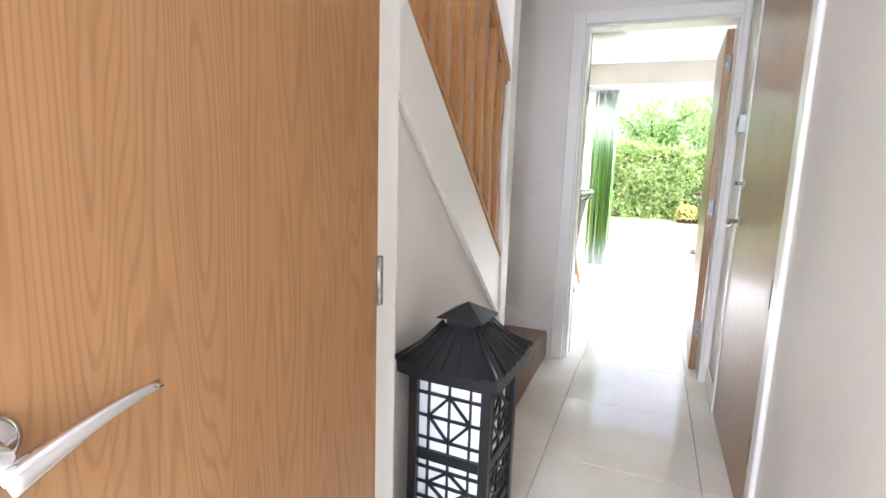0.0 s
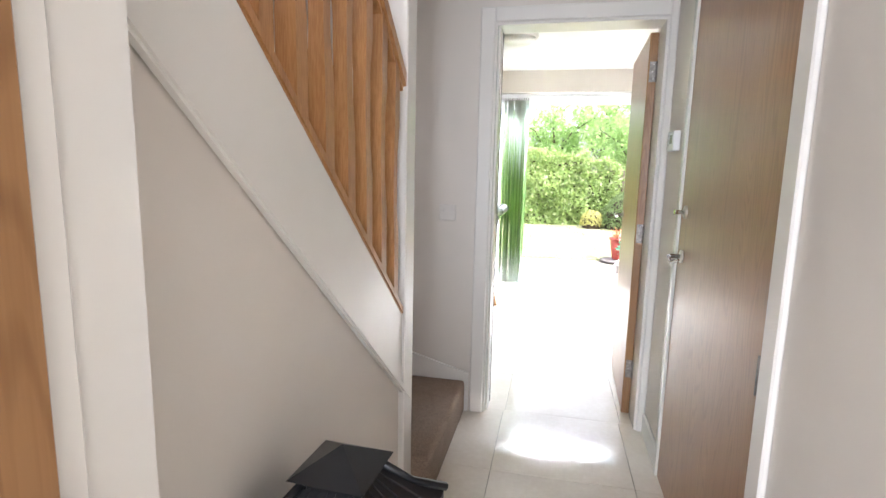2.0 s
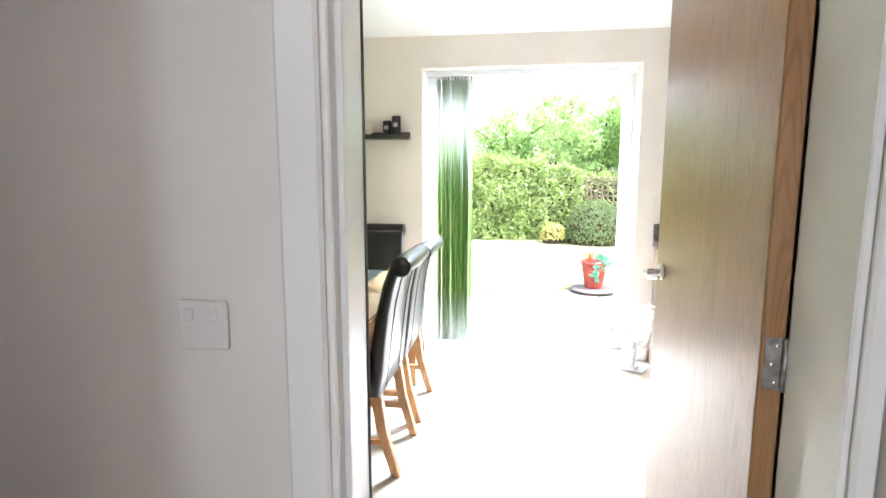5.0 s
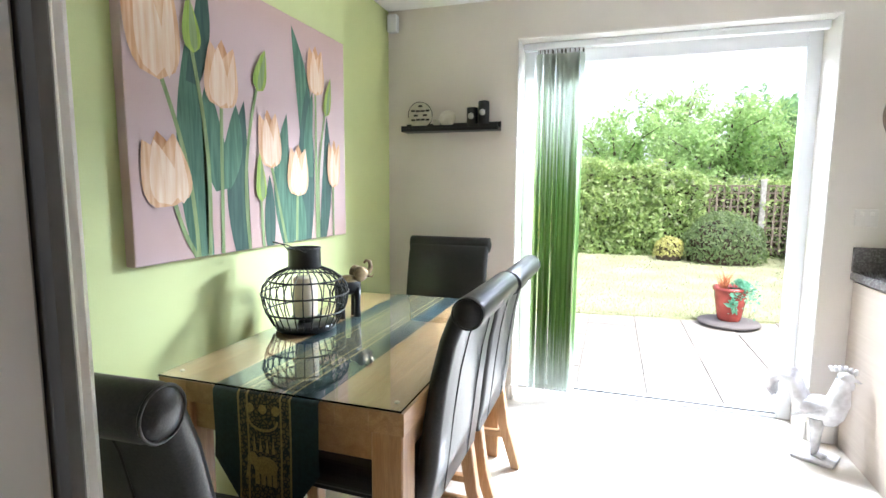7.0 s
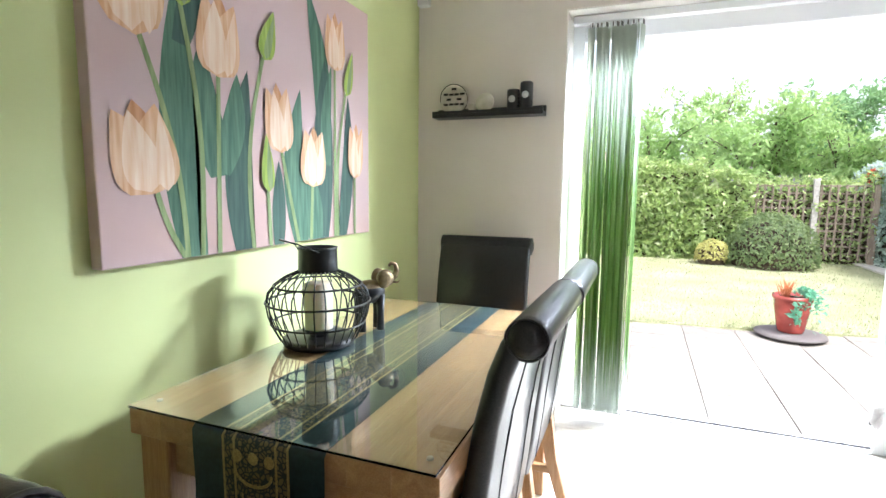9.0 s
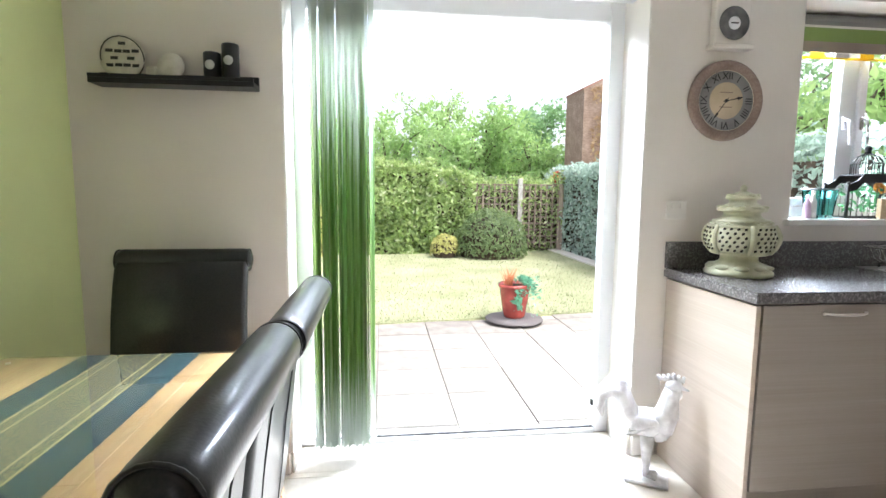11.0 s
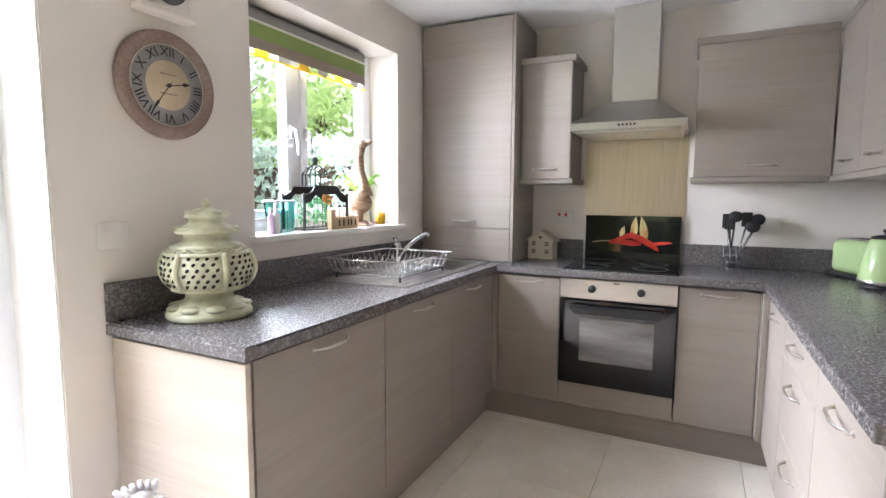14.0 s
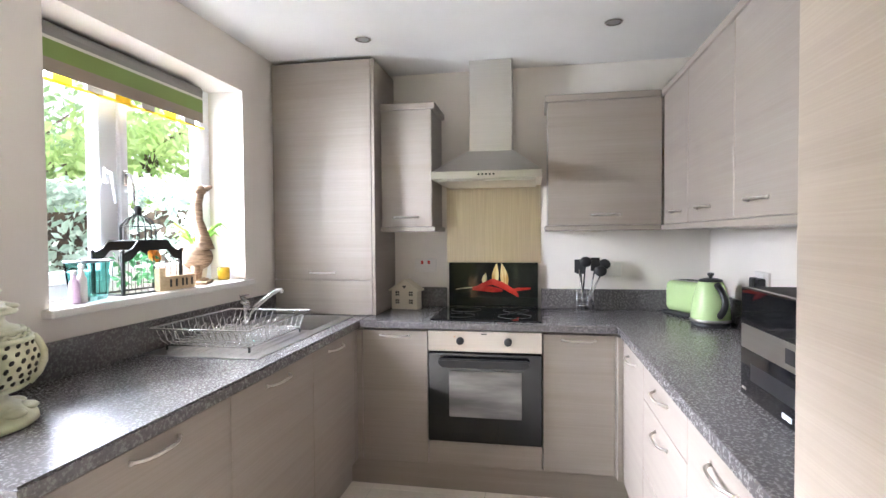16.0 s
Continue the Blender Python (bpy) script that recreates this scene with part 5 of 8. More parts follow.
def swept(center, thick, w, seg_round=0.018):
    """A padded slab of width w along x that follows (y, z) centre points."""
    g = bmesh.new()
    pts = [Vector((0, y, z)) for y, z in center]
    rows = []
    for i, p in enumerate(pts):
        d = (pts[min(i + 1, len(pts) - 1)] - pts[max(i - 1, 0)]).normalized()
        nrm = Vector((0, -d.z, d.y))
        ring = []
        h, e = thick[i] / 2, seg_round
        for sx, sn in ((-w / 2, -h + e), (-w / 2 + e * 0.3, -h + e * 0.3), (-w / 2 + e, -h), (w / 2 - e, -h), (w / 2 - e * 0.3, -h + e * 0.3), (w / 2, -h + e),
                       (w / 2, h - e), (w / 2 - e * 0.3, h - e * 0.3), (w / 2 - e, h), (-w / 2 + e, h), (-w / 2 + e * 0.3, h - e * 0.3), (-w / 2, h - e)):
            ring.append(g.verts.new(p + nrm * sn + Vector((sx, 0, 0))))
        rows.append(ring)
    for a, b in zip(rows, rows[1:]):
        for k in range(12):
            g.faces.new((a[k], a[(k + 1) % 12], b[(k + 1) % 12], b[k])).smooth = True
    g.faces.new(rows[0])
    g.faces.new(rows[-1])
    bmesh.ops.recalc_face_normals(g, faces=g.faces)
    return g


def build_chair():
    ob = thing("dining_chair", "black leather scroll-back dining chair with oak legs", "chair", group="dining chairs")
    cl = [(-0.185, 0.40), (-0.20, 0.52), (-0.215, 0.66), (-0.235, 0.80), (-0.26, 0.91), (-0.285, 0.975), (-0.308, 1.005)]
    part("backrest", swept(cl, [0.06, 0.062, 0.06, 0.056, 0.052, 0.052, 0.05], 0.452), M_LEATHER, ob)
    roll = lathe([(0, -0.236), (0.02, -0.235), (0.036, -0.229), (0.044, -0.218), (0.046, -0.205), (0.046, 0.205), (0.044, 0.218), (0.036, 0.229), (0.02, 0.235), (0, 0.236)], 24, pose(0, -0.318, 1.0, 0, 90, 0))
    part("scroll", roll, M_LEATHER, ob, "rolled leather top")
    for sx in (-0.222, 0.222):
        part("piping", tube([(sx + (0.003 if sx > 0 else -0.003), -0.318 + 0.043 * math.cos(a * 0.3142), 1.0 + 0.043 * math.sin(a * 0.3142)) for a in range(20)], 0.003, 6, closed=True), M_LEATHER, ob)
    for sx in (-0.115, 0.115):
        part("back_seam", tube([(sx, y - 0.031, z) for y, z in cl[:6]], 0.002, 5), M_STITCH, ob, "stitched seam")
    part("seat", box(-0.226, 0.226, -0.19, 0.235, 0.40, 0.485, 0.03, 4), M_LEATHER, ob)
    part("seat_rail", box(-0.205, 0.205, -0.18, 0.225, 0.385, 0.402, 0.003), M_LEATHER, ob)
    for sx in (-0.185, 0.185):
        part("leg", prism([(-0.02, 0), (0.02, 0), (0.022, 0.39), (-0.022, 0.39)], 0.042, Matrix.Translation((sx, 0.17, 0)), bevel=0.003), M_OAKLEG, ob)
        g = bmesh.new()
        prof = [(-0.30, 0.0), (-0.262, 0.0), (-0.195, 0.22), (-0.165, 0.40), (-0.215, 0.40), (-0.24, 0.22)]
        prism(prof, 0.04, Matrix.Translation((sx - 0.02, 0, 0)) @ ALONG, g, 0.003)
        part("leg", g, M_OAKLEG, ob)
        part("stretcher", box(sx - 0.012, sx + 0.012, -0.23, 0.18, 0.15, 0.18, 0.003), M_OAKLEG, ob)
    return ob


chair = build_chair()
WIDE = Matrix.Diagonal((1.07, 1.0, 0.988, 1.0))     # the pair along the side is a little wider
chair.matrix_world = pose(-4.296, -1.54, 0, 0, 0, 89) @ WIDE
copy_thing(chair, pose(-4.293, -0.985, 0, 0, 0, 90) @ WIDE)
copy_thing(chair, pose(-4.54, -0.45, 0, 0, 0, 182))
copy_thing(chair, pose(-4.50, -2.21, 0, 0, 0, 3))

TX0, TX1, TY0, TY1, TZ = -4.90, -4.105, -1.93, -0.61, 0.754
tb = thing("dining_table", "chunky oak dining table with square legs", "table")
r = random.Random(3)
M_OAKBLOCK = random_tint(oak("oak_block", (0.44, 0.24, 0.10), (0.58, 0.35, 0.17), (9, 0.6, 9)), 0.82, 1.12)
nst = 8
for k in range(nst):
    x0, x1 = TX0 + (TX1 - TX0) * k / nst, TX0 + (TX1 - TX0) * (k + 1) / nst
    cuts = [TY0, TY0 + r.uniform(0.3, 0.6), TY0 + r.uniform(0.75, 1.1), TY1]
    for a, b2 in zip(cuts, cuts[1:]):
        part("stave", box(x0, x1, a, b2, TZ - 0.062, TZ, 0.0008), M_OAKBLOCK, tb)
for x in (TX0 + 0.055, TX1 - 0.055):
    for y in (TY0 + 0.06, TY1 - 0.06):
        part("leg", box(x - 0.045, x + 0.045, y - 0.045, y + 0.045, 0, TZ - 0.063, 0.004), M_OAKLEG, tb)
part("apron", box(TX0 + 0.1, TX1 - 0.1, TY0 + 0.035, TY0 + 0.057, TZ - 0.16, TZ - 0.063, 0.002), M_OAKTABLE, tb)
part("apron", box(TX0 + 0.1, TX1 - 0.1, TY1 - 0.057, TY1 - 0.035, TZ - 0.16, TZ - 0.063, 0.002), M_OAKTABLE, tb)
part("apron", box(TX0 + 0.03, TX0 + 0.052, TY0 + 0.105, TY1 - 0.105, TZ - 0.16, TZ - 0.063, 0.002), M_OAKTABLE, tb)
part("apron", box(TX1 - 0.052, TX1 - 0.03, TY0 + 0.105, TY1 - 0.105, TZ - 0.16, TZ - 0.063, 0.002), M_OAKTABLE, tb)
M_TOPGLASS = shader("table_glass", (0.92, 1.0, 0.97), 0.0, 0.0, Transmission_Weight=1.0, IOR=1.45)
gt = tagged(part("table_glass", box(TX0 + 0.004, TX1 - 0.004, TY0 - 0.008, TY1 - 0.004, TZ + 0.004, TZ + 0.010, 0.0015), M_TOPGLASS), "clear glass sheet lying over the table top", "glass top")
gt.visible_shadow = False
for x in (TX0 + 0.04, TX1 - 0.04):
    for y in (TY0 + 0.05, TY1 - 0.05):
        tagged(part("glass_pad", lathe([(0, TZ), (0.007, TZ), (0.007, TZ + 0.004), (0, TZ + 0.004)], 12, Matrix.Translation((x, y, 0))), M_CREAMWAX), "small clear pad under the table glass", "pad")

M_RUNNER = noise_mix(shader("black_teal_silk", (0.008, 0.025, 0.03), 0.45), (0.006, 0.018, 0.024), (0.012, 0.034, 0.04), scale=(1, 1, 1), size=90, detail=3)
M_BROCADE = shader("gold_brocade", (0.2, 0.15, 0.05), 0.5)
N_, L_ = M_BROCADE.node_tree.nodes, M_BROCADE.node_tree.links
tc_, vo_, rp_ = N_.new("ShaderNodeTexCoord"), N_.new("ShaderNodeTexVoronoi"), N_.new("ShaderNodeValToRGB")
vo_.feature = "DISTANCE_TO_EDGE"
vo_.inputs["Scale"].default_value = 85
rp_.color_ramp.elements[0].position, rp_.color_ramp.elements[1].position = 0.10, 0.16
rp_.color_ramp.elements[0].color, rp_.color_ramp.elements[1].color = (0.010, 0.016, 0.018, 1), (0.17, 0.125, 0.05, 1)
L_.new(tc_.outputs["Object"], vo_.inputs["Vector"])
L_.new(vo_.outputs["Distance"], rp_.inputs["Fac"])
L_.new(rp_.outputs["Color"], N_["Principled BSDF"].inputs["Base Color"])
M_GOLD = noise_mix(shader("gold_thread", (0.36, 0.26, 0.09), 0.4), (0.26, 0.18, 0.06), (0.46, 0.34, 0.13), size=300)
rn = thing("table_runner", "black and teal silk table runner with gold elephant band", "table runner")
RX0, RX1, BX0, BX1 = -4.69, -4.345, -4.605, -4.43
yf = TY0 - 0.012


def runner_strip(name, x0, x1, lift, mat, label="", drop=(0.36, 0.36)):
    g = bmesh.new()
    n = 7
    rows = []
    path = [(TY1 + 0.01, TZ - 0.15), (TY1 + 0.008, TZ - 0.02), (TY1 + 0.004, TZ + 0.0015), (TY0 - 0.004, TZ + 0.0015), (yf, TZ - 0.006)]
    for y, z in path:
        rows.append([g.verts.new((x0 + (x1 - x0) * k / n, y - (lift if y == yf else -lift if y > TY1 else 0), z + (lift if z > TZ else 0))) for k in range(n + 1)])
    for j in range(1, 9):
        s = j / 8
        row = []
        for k in range(n + 1):
            x = x0 + (x1 - x0) * k / n
            d = drop[0] + (drop[1] - drop[0]) * k / n
            row.append(g.verts.new((x, yf - lift - 0.004 * math.sin(9 * x + 5 * s) * s, TZ - 0.006 - d * s)))
        rows.append(row)
    for a, b2 in zip(rows, rows[1:]):
        for k in range(n):
            g.faces.new((a[k], a[k + 1], b2[k + 1], b2[k])).smooth = True
    bmesh.ops.recalc_face_normals(g, faces=g.faces)
    return part(name, g, mat, rn, label)


runner_strip("cloth", RX0, BX0 + 0.002, 0.0, M_RUNNER, "", (0.20, 0.32))
runner_strip("cloth", BX1 - 0.002, RX1, 0.0, M_RUNNER, "", (0.32, 0.20))
runner_strip("band", BX0, BX1, 0.0006, M_BROCADE, "gold elephant brocade band", (0.34, 0.34))
for x in (BX0, BX0 + 0.03, BX1 - 0.036, BX1 - 0.006):
    runner_strip("band_edge", x, x + 0.006, 0.0011, M_GOLD, "", (0.34, 0.34))

# woven elephant and flower heads on the hanging end of the band
bxm = (BX0 + BX1) / 2


def woven(outline, name):
    part(name, prism([(bxm + u, TZ + v) for u, v in outline], 0.0012, Matrix.Translation((0, yf - 0.0068, 0))), M_GOLD, rn, "gold woven motif")


def oval(cu, cv, ru, rv, n=16):
    return [(cu + ru * math.cos(2 * math.pi * k / n), cv + rv * math.sin(2 * math.pi * k / n)) for k in range(n)]


woven(oval(0.004, -0.205, 0.040, 0.028), "elephant_body")
woven(oval(-0.038, -0.188, 0.017, 0.019), "elephant_head")
woven([(-0.052, -0.19), (-0.044, -0.205), (-0.05, -0.235), (-0.056, -0.25), (-0.062, -0.245), (-0.058, -0.225)], "elephant_trunk")
for u in (-0.024, -0.004, 0.016, 0.034):
    woven([(u - 0.006, -0.215), (u + 0.006, -0.215), (u + 0.007, -0.262), (u - 0.007, -0.262)], "elephant_leg")
for u in (-0.042, 0.0, 0.042):
    woven(oval(u, -0.04, 0.013, 0.014, 10), "flower_head")
for u in (-0.03, -0.01, 0.012, 0.032):
    woven([(u - 0.005, -0.165), (u, -0.125 + 0.2 * abs(u)), (u + 0.005, -0.165)], "woven_leaf")
for sgn in (-1, 1):
    woven([(sgn * 0.05 * math.cos(k * 0.26), -0.07 - 0.035 * math.sin(k * 0.26)) for k in range(7)] + [(sgn * 0.045 * math.cos(k * 0.26), -0.068 - 0.03 * math.sin(k * 0.26)) for k in range(6, -1, -1)], "woven_swag")

# cage lantern with candle
cl = thing("cage_lantern", "black wire cage lantern with cream pillar candle", "lantern", (-4.77, -1.345, TZ + 0.011))
part("base", lathe([(0, 0), (0.112, 0), (0.118, 0.008), (0.118, 0.022), (0.108, 0.026), (0, 0.026)], 32), M_IRON, cl)
part("neck", lathe([(0.062, 0.24), (0.064, 0.245), (0.062, 0.315), (0.066, 0.322), (0.058, 0.322), (0.055, 0.25)], 28), M_IRON, cl)


def belly(z):
    return 0.112 + 0.056 * math.sin(min(1, z / 0.15) * 1.5708) if z < 0.15 else 0.062 + 0.106 * math.cos((z - 0.15) / 0.095 * 1.5708) ** 0.75


for i in range(30):
    a = 2 * math.pi * i / 30
    part("rib", tube([(belly(z) * math.cos(a), belly(z) * math.sin(a), z) for z in (0.02, 0.06, 0.10, 0.14, 0.175, 0.205, 0.225, 0.2449)], 0.0024, 5), M_IRON, cl)
for z in (0.075, 0.145, 0.20):
    part("hoop", tube([((belly(z) + 0.001) * math.cos(k * 0.19635), (belly(z) + 0.001) * math.sin(k * 0.19635), z) for k in range(32)], 0.0035, 6, closed=True), M_IRON, cl)
part("candle", lathe([(0, 0.05), (0.045, 0.05), (0.046, 0.055), (0.046, 0.2), (0.04, 0.205), (0, 0.197)], 24), M_CREAMWAX, cl, "cream pillar candle")
part("candle_plate", lathe([(0, 0.026), (0.03, 0.026), (0.03, 0.04), (0.055, 0.045), (0.055, 0.05), (0, 0.05)], 20), M_IRON, cl)
part("handle", tube([(-0.066, 0.0, 0.295), (-0.10, 0.01, 0.325), (-0.10, -0.05, 0.345), (-0.06, -0.11, 0.35), (-0.005, -0.10, 0.34), (0.04, -0.05, 0.31)], [0.006] * 6, 8, flat=0.35), M_IRON, cl, "folded strap handle")

# elephant ornament: one mesh
g = ball((0, 0, 0.15), (0.045, 0.066, 0.048))
for sx in (-0.02, 0.02):
    for sy in (-0.038, 0.038):
        tube([(sx, sy, 0.14), (sx * 1.1, sy, 0.06), (sx * 1.1, sy, 0.0)], [0.019, 0.014, 0.016], 10, g)
nb = len(g.faces)
ball((0, -0.066, 0.198), (0.034, 0.036, 0.036), g)
tube([(0, -0.088, 0.198), (0, -0.108, 0.205), (0, -0.117, 0.228), (0, -0.110, 0.252), (0, -0.092, 0.258), (0, -0.082, 0.246)], [0.017, 0.014, 0.011, 0.009, 0.007, 0.005], 8, g)
for sx in (-1, 1):
    ball((sx * 0.034, -0.050, 0.2), (0.007, 0.03, 0.036), g, 10, 6)
    tube([(sx * 0.015, -0.09, 0.185), (sx * 0.022, -0.112, 0.182), (sx * 0.02, -0.122, 0.192)], [0.005, 0.004, 0.001], 6, g)
tube([(0, 0.06, 0.15), (0, 0.075, 0.12), (0, 0.072, 0.09)], [0.005, 0.004, 0.003], 6, g)
for f in list(g.faces):
    c = f.calc_center_median()
    f.material_index = 1 if (c.y < -0.045 and c.z > 0.12) or c.z < 0.012 or c.z > 0.165 else 0
el = tagged(part("elephant_ornament", g, [M_IRON, noise_mix(shader("old_gold", (0.25, 0.18, 0.09), 0.4, 0.6), (0.16, 0.11, 0.06), (0.33, 0.25, 0.13), size=40)]), "black and gold elephant figurine with raised trunk", "ornament")
el.matrix_world = pose(-4.70, -1.13, TZ + 0.011, 0, 0, 140)
el.scale = (0.93, 0.93, 0.93)

# tulip canvas
CYL, CYR, CZ0, CZ1 = -1.925, -0.65, 1.078, 2.05
W_, H_ = CYR - CYL, CZ1 - CZ0
cv = thing("canvas_picture", "large canvas picture of peach tulips on a pink ground", "picture", (XW + 0.002, CYL, CZ0))
M_CANVAS = noise_mix(shader("canvas_ground", (0.6, 0.45, 0.44), 0.8), (0.56, 0.385, 0.335), (0.62, 0.50, 0.525), scale=(0.2, 0.2, 1.0), size=1.3, detail=2, lo=0.4, hi=0.6)
part("stretched_canvas", box(0, 0.038, 0, W_, 0, H_, 0.004, 2), M_CANVAS, cv)


def paint(name, c1, c2, scale=(1, 26, 2.2)):
    return noise_mix(shader(name, c1, 0.75), c1, c2, scale=scale, size=2.5, detail=4, lo=0.35, hi=0.7)


P_PEACH = paint("paint_peach", (0.62, 0.33, 0.16), (0.78, 0.55, 0.36))
P_LIGHT = paint("paint_cream", (0.74, 0.50, 0.32), (0.84, 0.70, 0.56))
P_DEEP = paint("paint_apricot", (0.48, 0.22, 0.09), (0.66, 0.38, 0.2))
P_BLADE = paint("paint_blade", (0.045, 0.12, 0.075), (0.11, 0.23, 0.14))
P_BLADE2 = paint("paint_blade_dark", (0.028, 0.07, 0.055), (0.06, 0.13, 0.09))
P_BUD = paint("paint_bud", (0.22, 0.33, 0.04), (0.42, 0.52, 0.12))
P_STEM = paint("paint_stem", (0.17, 0.25, 0.09), (0.32, 0.40, 0.18))
layer = [0]


def stroke(outline, mat, name):
    """A flat painted patch; outline in canvas metres (across, up), clipped to the canvas."""
    layer[0] += 1
    g = bmesh.new()
    x = 0.0384 + 0.00012 * layer[0]
    vs = []
    for u, v in outline:
        p = (min(max(u, 0.002), W_ - 0.002), min(max(v, 0.002), H_ - 0.002))
        if not vs or (abs(vs[-1][0] - p[0]) + abs(vs[-1][1] - p[1])) > 1e-5:
            vs.append(p)
    g.faces.new([g.verts.new((x, u, v)) for u, v in vs])
    bmesh.ops.triangulate(g, faces=g.faces[:])
    for f in g.faces:
        if f.normal.x < 0:
            f.normal_flip()
    return part(name, g, mat, cv)


def petal(cx, cz, w, h, tilt, bend=0.0, tip=0.5):
    """A pointed egg outline, its foot at (cx, cz)."""
    pts = []
    for side in (1, -1):
        seq = range(0, 11) if side == 1 else range(10, -1, -1)
        for k in seq:
            s = k / 10
            hw = w / 2 * (math.sin(math.pi * s ** 0.62) ** 0.8) * (1 - 0.25 * s)
            x, z = side * hw + bend * s * s, h * s
            c, t = math.cos(tilt), math.sin(tilt)
            pts.append((cx + x * c + z * t, cz - x * t + z * c))
    return pts


def tulip(cx, cz, w, h, tilt=0.0):
    stroke(petal(cx, cz, w * 0.8, h * 0.98, tilt + 0.0), P_DEEP, "petal")
    stroke(petal(cx, cz, w * 0.72, h * 0.93, tilt - 0.16, -w * 0.10), P_PEACH, "petal")
    stroke(petal(cx, cz, w * 0.72, h * 0.95, tilt + 0.16, w * 0.10), P_PEACH, "petal")
    stroke(petal(cx - w * 0.04, cz + h * 0.02, w * 0.5, h * 0.86, tilt - 0.05), P_LIGHT, "petal")
    stroke(petal(cx + w * 0.16, cz + h * 0.03, w * 0.24, h * 0.85, tilt + 0.14), P_LIGHT, "petal")


def band(a, b, w0, w1, bend, mat, name, point=False):
    """A curved strip from a to b."""
    n = 12
    left, right = [], []
    dx, dz = b[0] - a[0], b[1] - a[1]
    ln = math.hypot(dx, dz)
    nx, nz = -dz / ln, dx / ln
    for k in range(n + 1):
        s = k / n
        w = (w0 + (w1 - w0) * s) / 2 if not point else max(0.001, w0 / 2 * math.sin(math.pi * (0.22 + 0.78 * s)) ** 0.8)
        o = bend * math.sin(math.pi * s)
        cx, cz = a[0] + dx * s + nx * o, a[1] + dz * s + nz * o
        left.append((cx + nx * w, cz + nz * w))
        right.append((cx - nx * w, cz - nz * w))
    stroke(left + right[::-1], mat, name)


U = lambda u: u * W_
V = lambda v: v * H_
for a, b, w, bend, m in (((0.215, 0.0), (0.19, 0.76), 0.13, 0.02, P_BLADE), ((0.20, 0.60), (0.25, 1.0), 0.08, -0.02, P_BLADE2), ((0.30, 0.24), (0.25, 0.62), 0.12, 0.02, P_BLADE), ((0.37, 0.0), (0.395, 0.58), 0.12, 0.03, P_BLADE2),
                         ((0.30, 0.25), (0.36, 0.56), 0.10, -0.02, P_BLADE), ((0.60, 0.0), (0.605, 0.57), 0.12, 0.04, P_BLADE), ((0.72, 0.42), (0.645, 0.96), 0.11, -0.03, P_BLADE), ((0.70, 0.0), (0.73, 0.72), 0.14, 0.0, P_BLADE2),
                         ((0.50, 0.0), (0.505, 0.30), 0.07, 0.0, P_BLADE2), ((0.82, 0.0), (0.86, 0.60), 0.09, -0.02, P_BLADE2), ((0.735, 0.30), (0.765, 0.70), 0.07, 0.02, P_BLADE), ((0.67, 0.0), (0.64, 0.30), 0.12, 0.0, P_BLADE)):
    band((U(a[0]), V(a[1])), (U(b[0]), V(b[1])), w, 0, bend, m, "leaf_blade", True)
for a, b, bend in (((0.195, 0.0), (0.10, 0.60), -0.03), ((0.19, 0.0), (0.122, 0.20), 0.01), ((0.235, 0.0), (0.202, 0.71), -0.03), ((0.285, 0.0), (0.30, 0.55), 0.0), ((0.40, 0.0), (0.453, 0.64), 0.04),
                   ((0.465, 0.0), (0.458, 0.20), 0.0), ((0.585, 0.0), (0.516, 0.34), 0.0), ((0.645, 0.0), (0.655, 0.22), 0.0), ((0.775, 0.0), (0.783, 0.70), 0.0), ((0.79, 0.0), (0.845, 0.61), 0.03), ((0.895, 0.0), (0.897, 0.26), 0.0)):
    band((U(a[0]), V(a[1])), (U(b[0]), V(b[1])), 0.018, 0.016, bend, P_STEM, "stem")
for cx, cz, w, h, t in ((0.095, 0.585, 0.235, 0.40, -0.10), (0.118, 0.185, 0.25, 0.25, -0.22), (0.30, 0.535, 0.21, 0.25, 0.05), (0.516, 0.33, 0.18, 0.245, -0.10), (0.657, 0.21, 0.20, 0.24, 0.03), (0.783, 0.688, 0.175, 0.235, 0.0), (0.897, 0.25, 0.14, 0.25, 0.04)):
    tulip(U(cx), V(cz), w, V(h), t)
for cx, cz, w, h, t in ((0.203, 0.70, 0.085, 0.19, -0.08), (0.453, 0.632, 0.085, 0.18, 0.30), (0.458, 0.19, 0.07, 0.20, -0.04), (0.845, 0.60, 0.07, 0.20, 0.25)):
    stroke(petal(U(cx), V(cz), w, V(h), t), P_BUD, "bud")
    stroke(petal(U(cx) + 0.008, V(cz) + 0.005, w * 0.42, V(h) * 0.9, t), P_STEM, "bud")

# floating shelf with ornaments
sh = thing("floating_shelf", "black floating picture shelf", "shelf", (-4.58, 0, 1.665))
part("board", box(-0.302, 0.302, -0.105, -0.001, 0, 0.02, 0.002), M_IRON, sh)
part("back_ledge", box(-0.302, 0.302, -0.014, -0.001, 0.02, 0.055, 0.001), M_IRON, sh)
part("front_lip", box(-0.302, 0.302, -0.105, -0.095, 0.02, 0.034, 0.001), M_IRON, sh)
SZ2 = 1.6855
M_CERAM = noise_mix(shader("cream_ceramic", (0.66, 0.62, 0.52), 0.35), (0.6, 0.56, 0.46), (0.7, 0.66, 0.57), size=30)
pl = thing("plate_ornament", "round cream plate with black painted pattern", "ornament", (-4.775, -0.045, SZ2 + 0.082))
part("disc", lathe([(0, -0.006), (0.05, -0.005), (0.08, 0.004), (0.082, 0.008), (0.05, 0.002), (0, 0.0)], 32, pose(0, 0, 0, 80, 0, 0)), M_CERAM, pl)
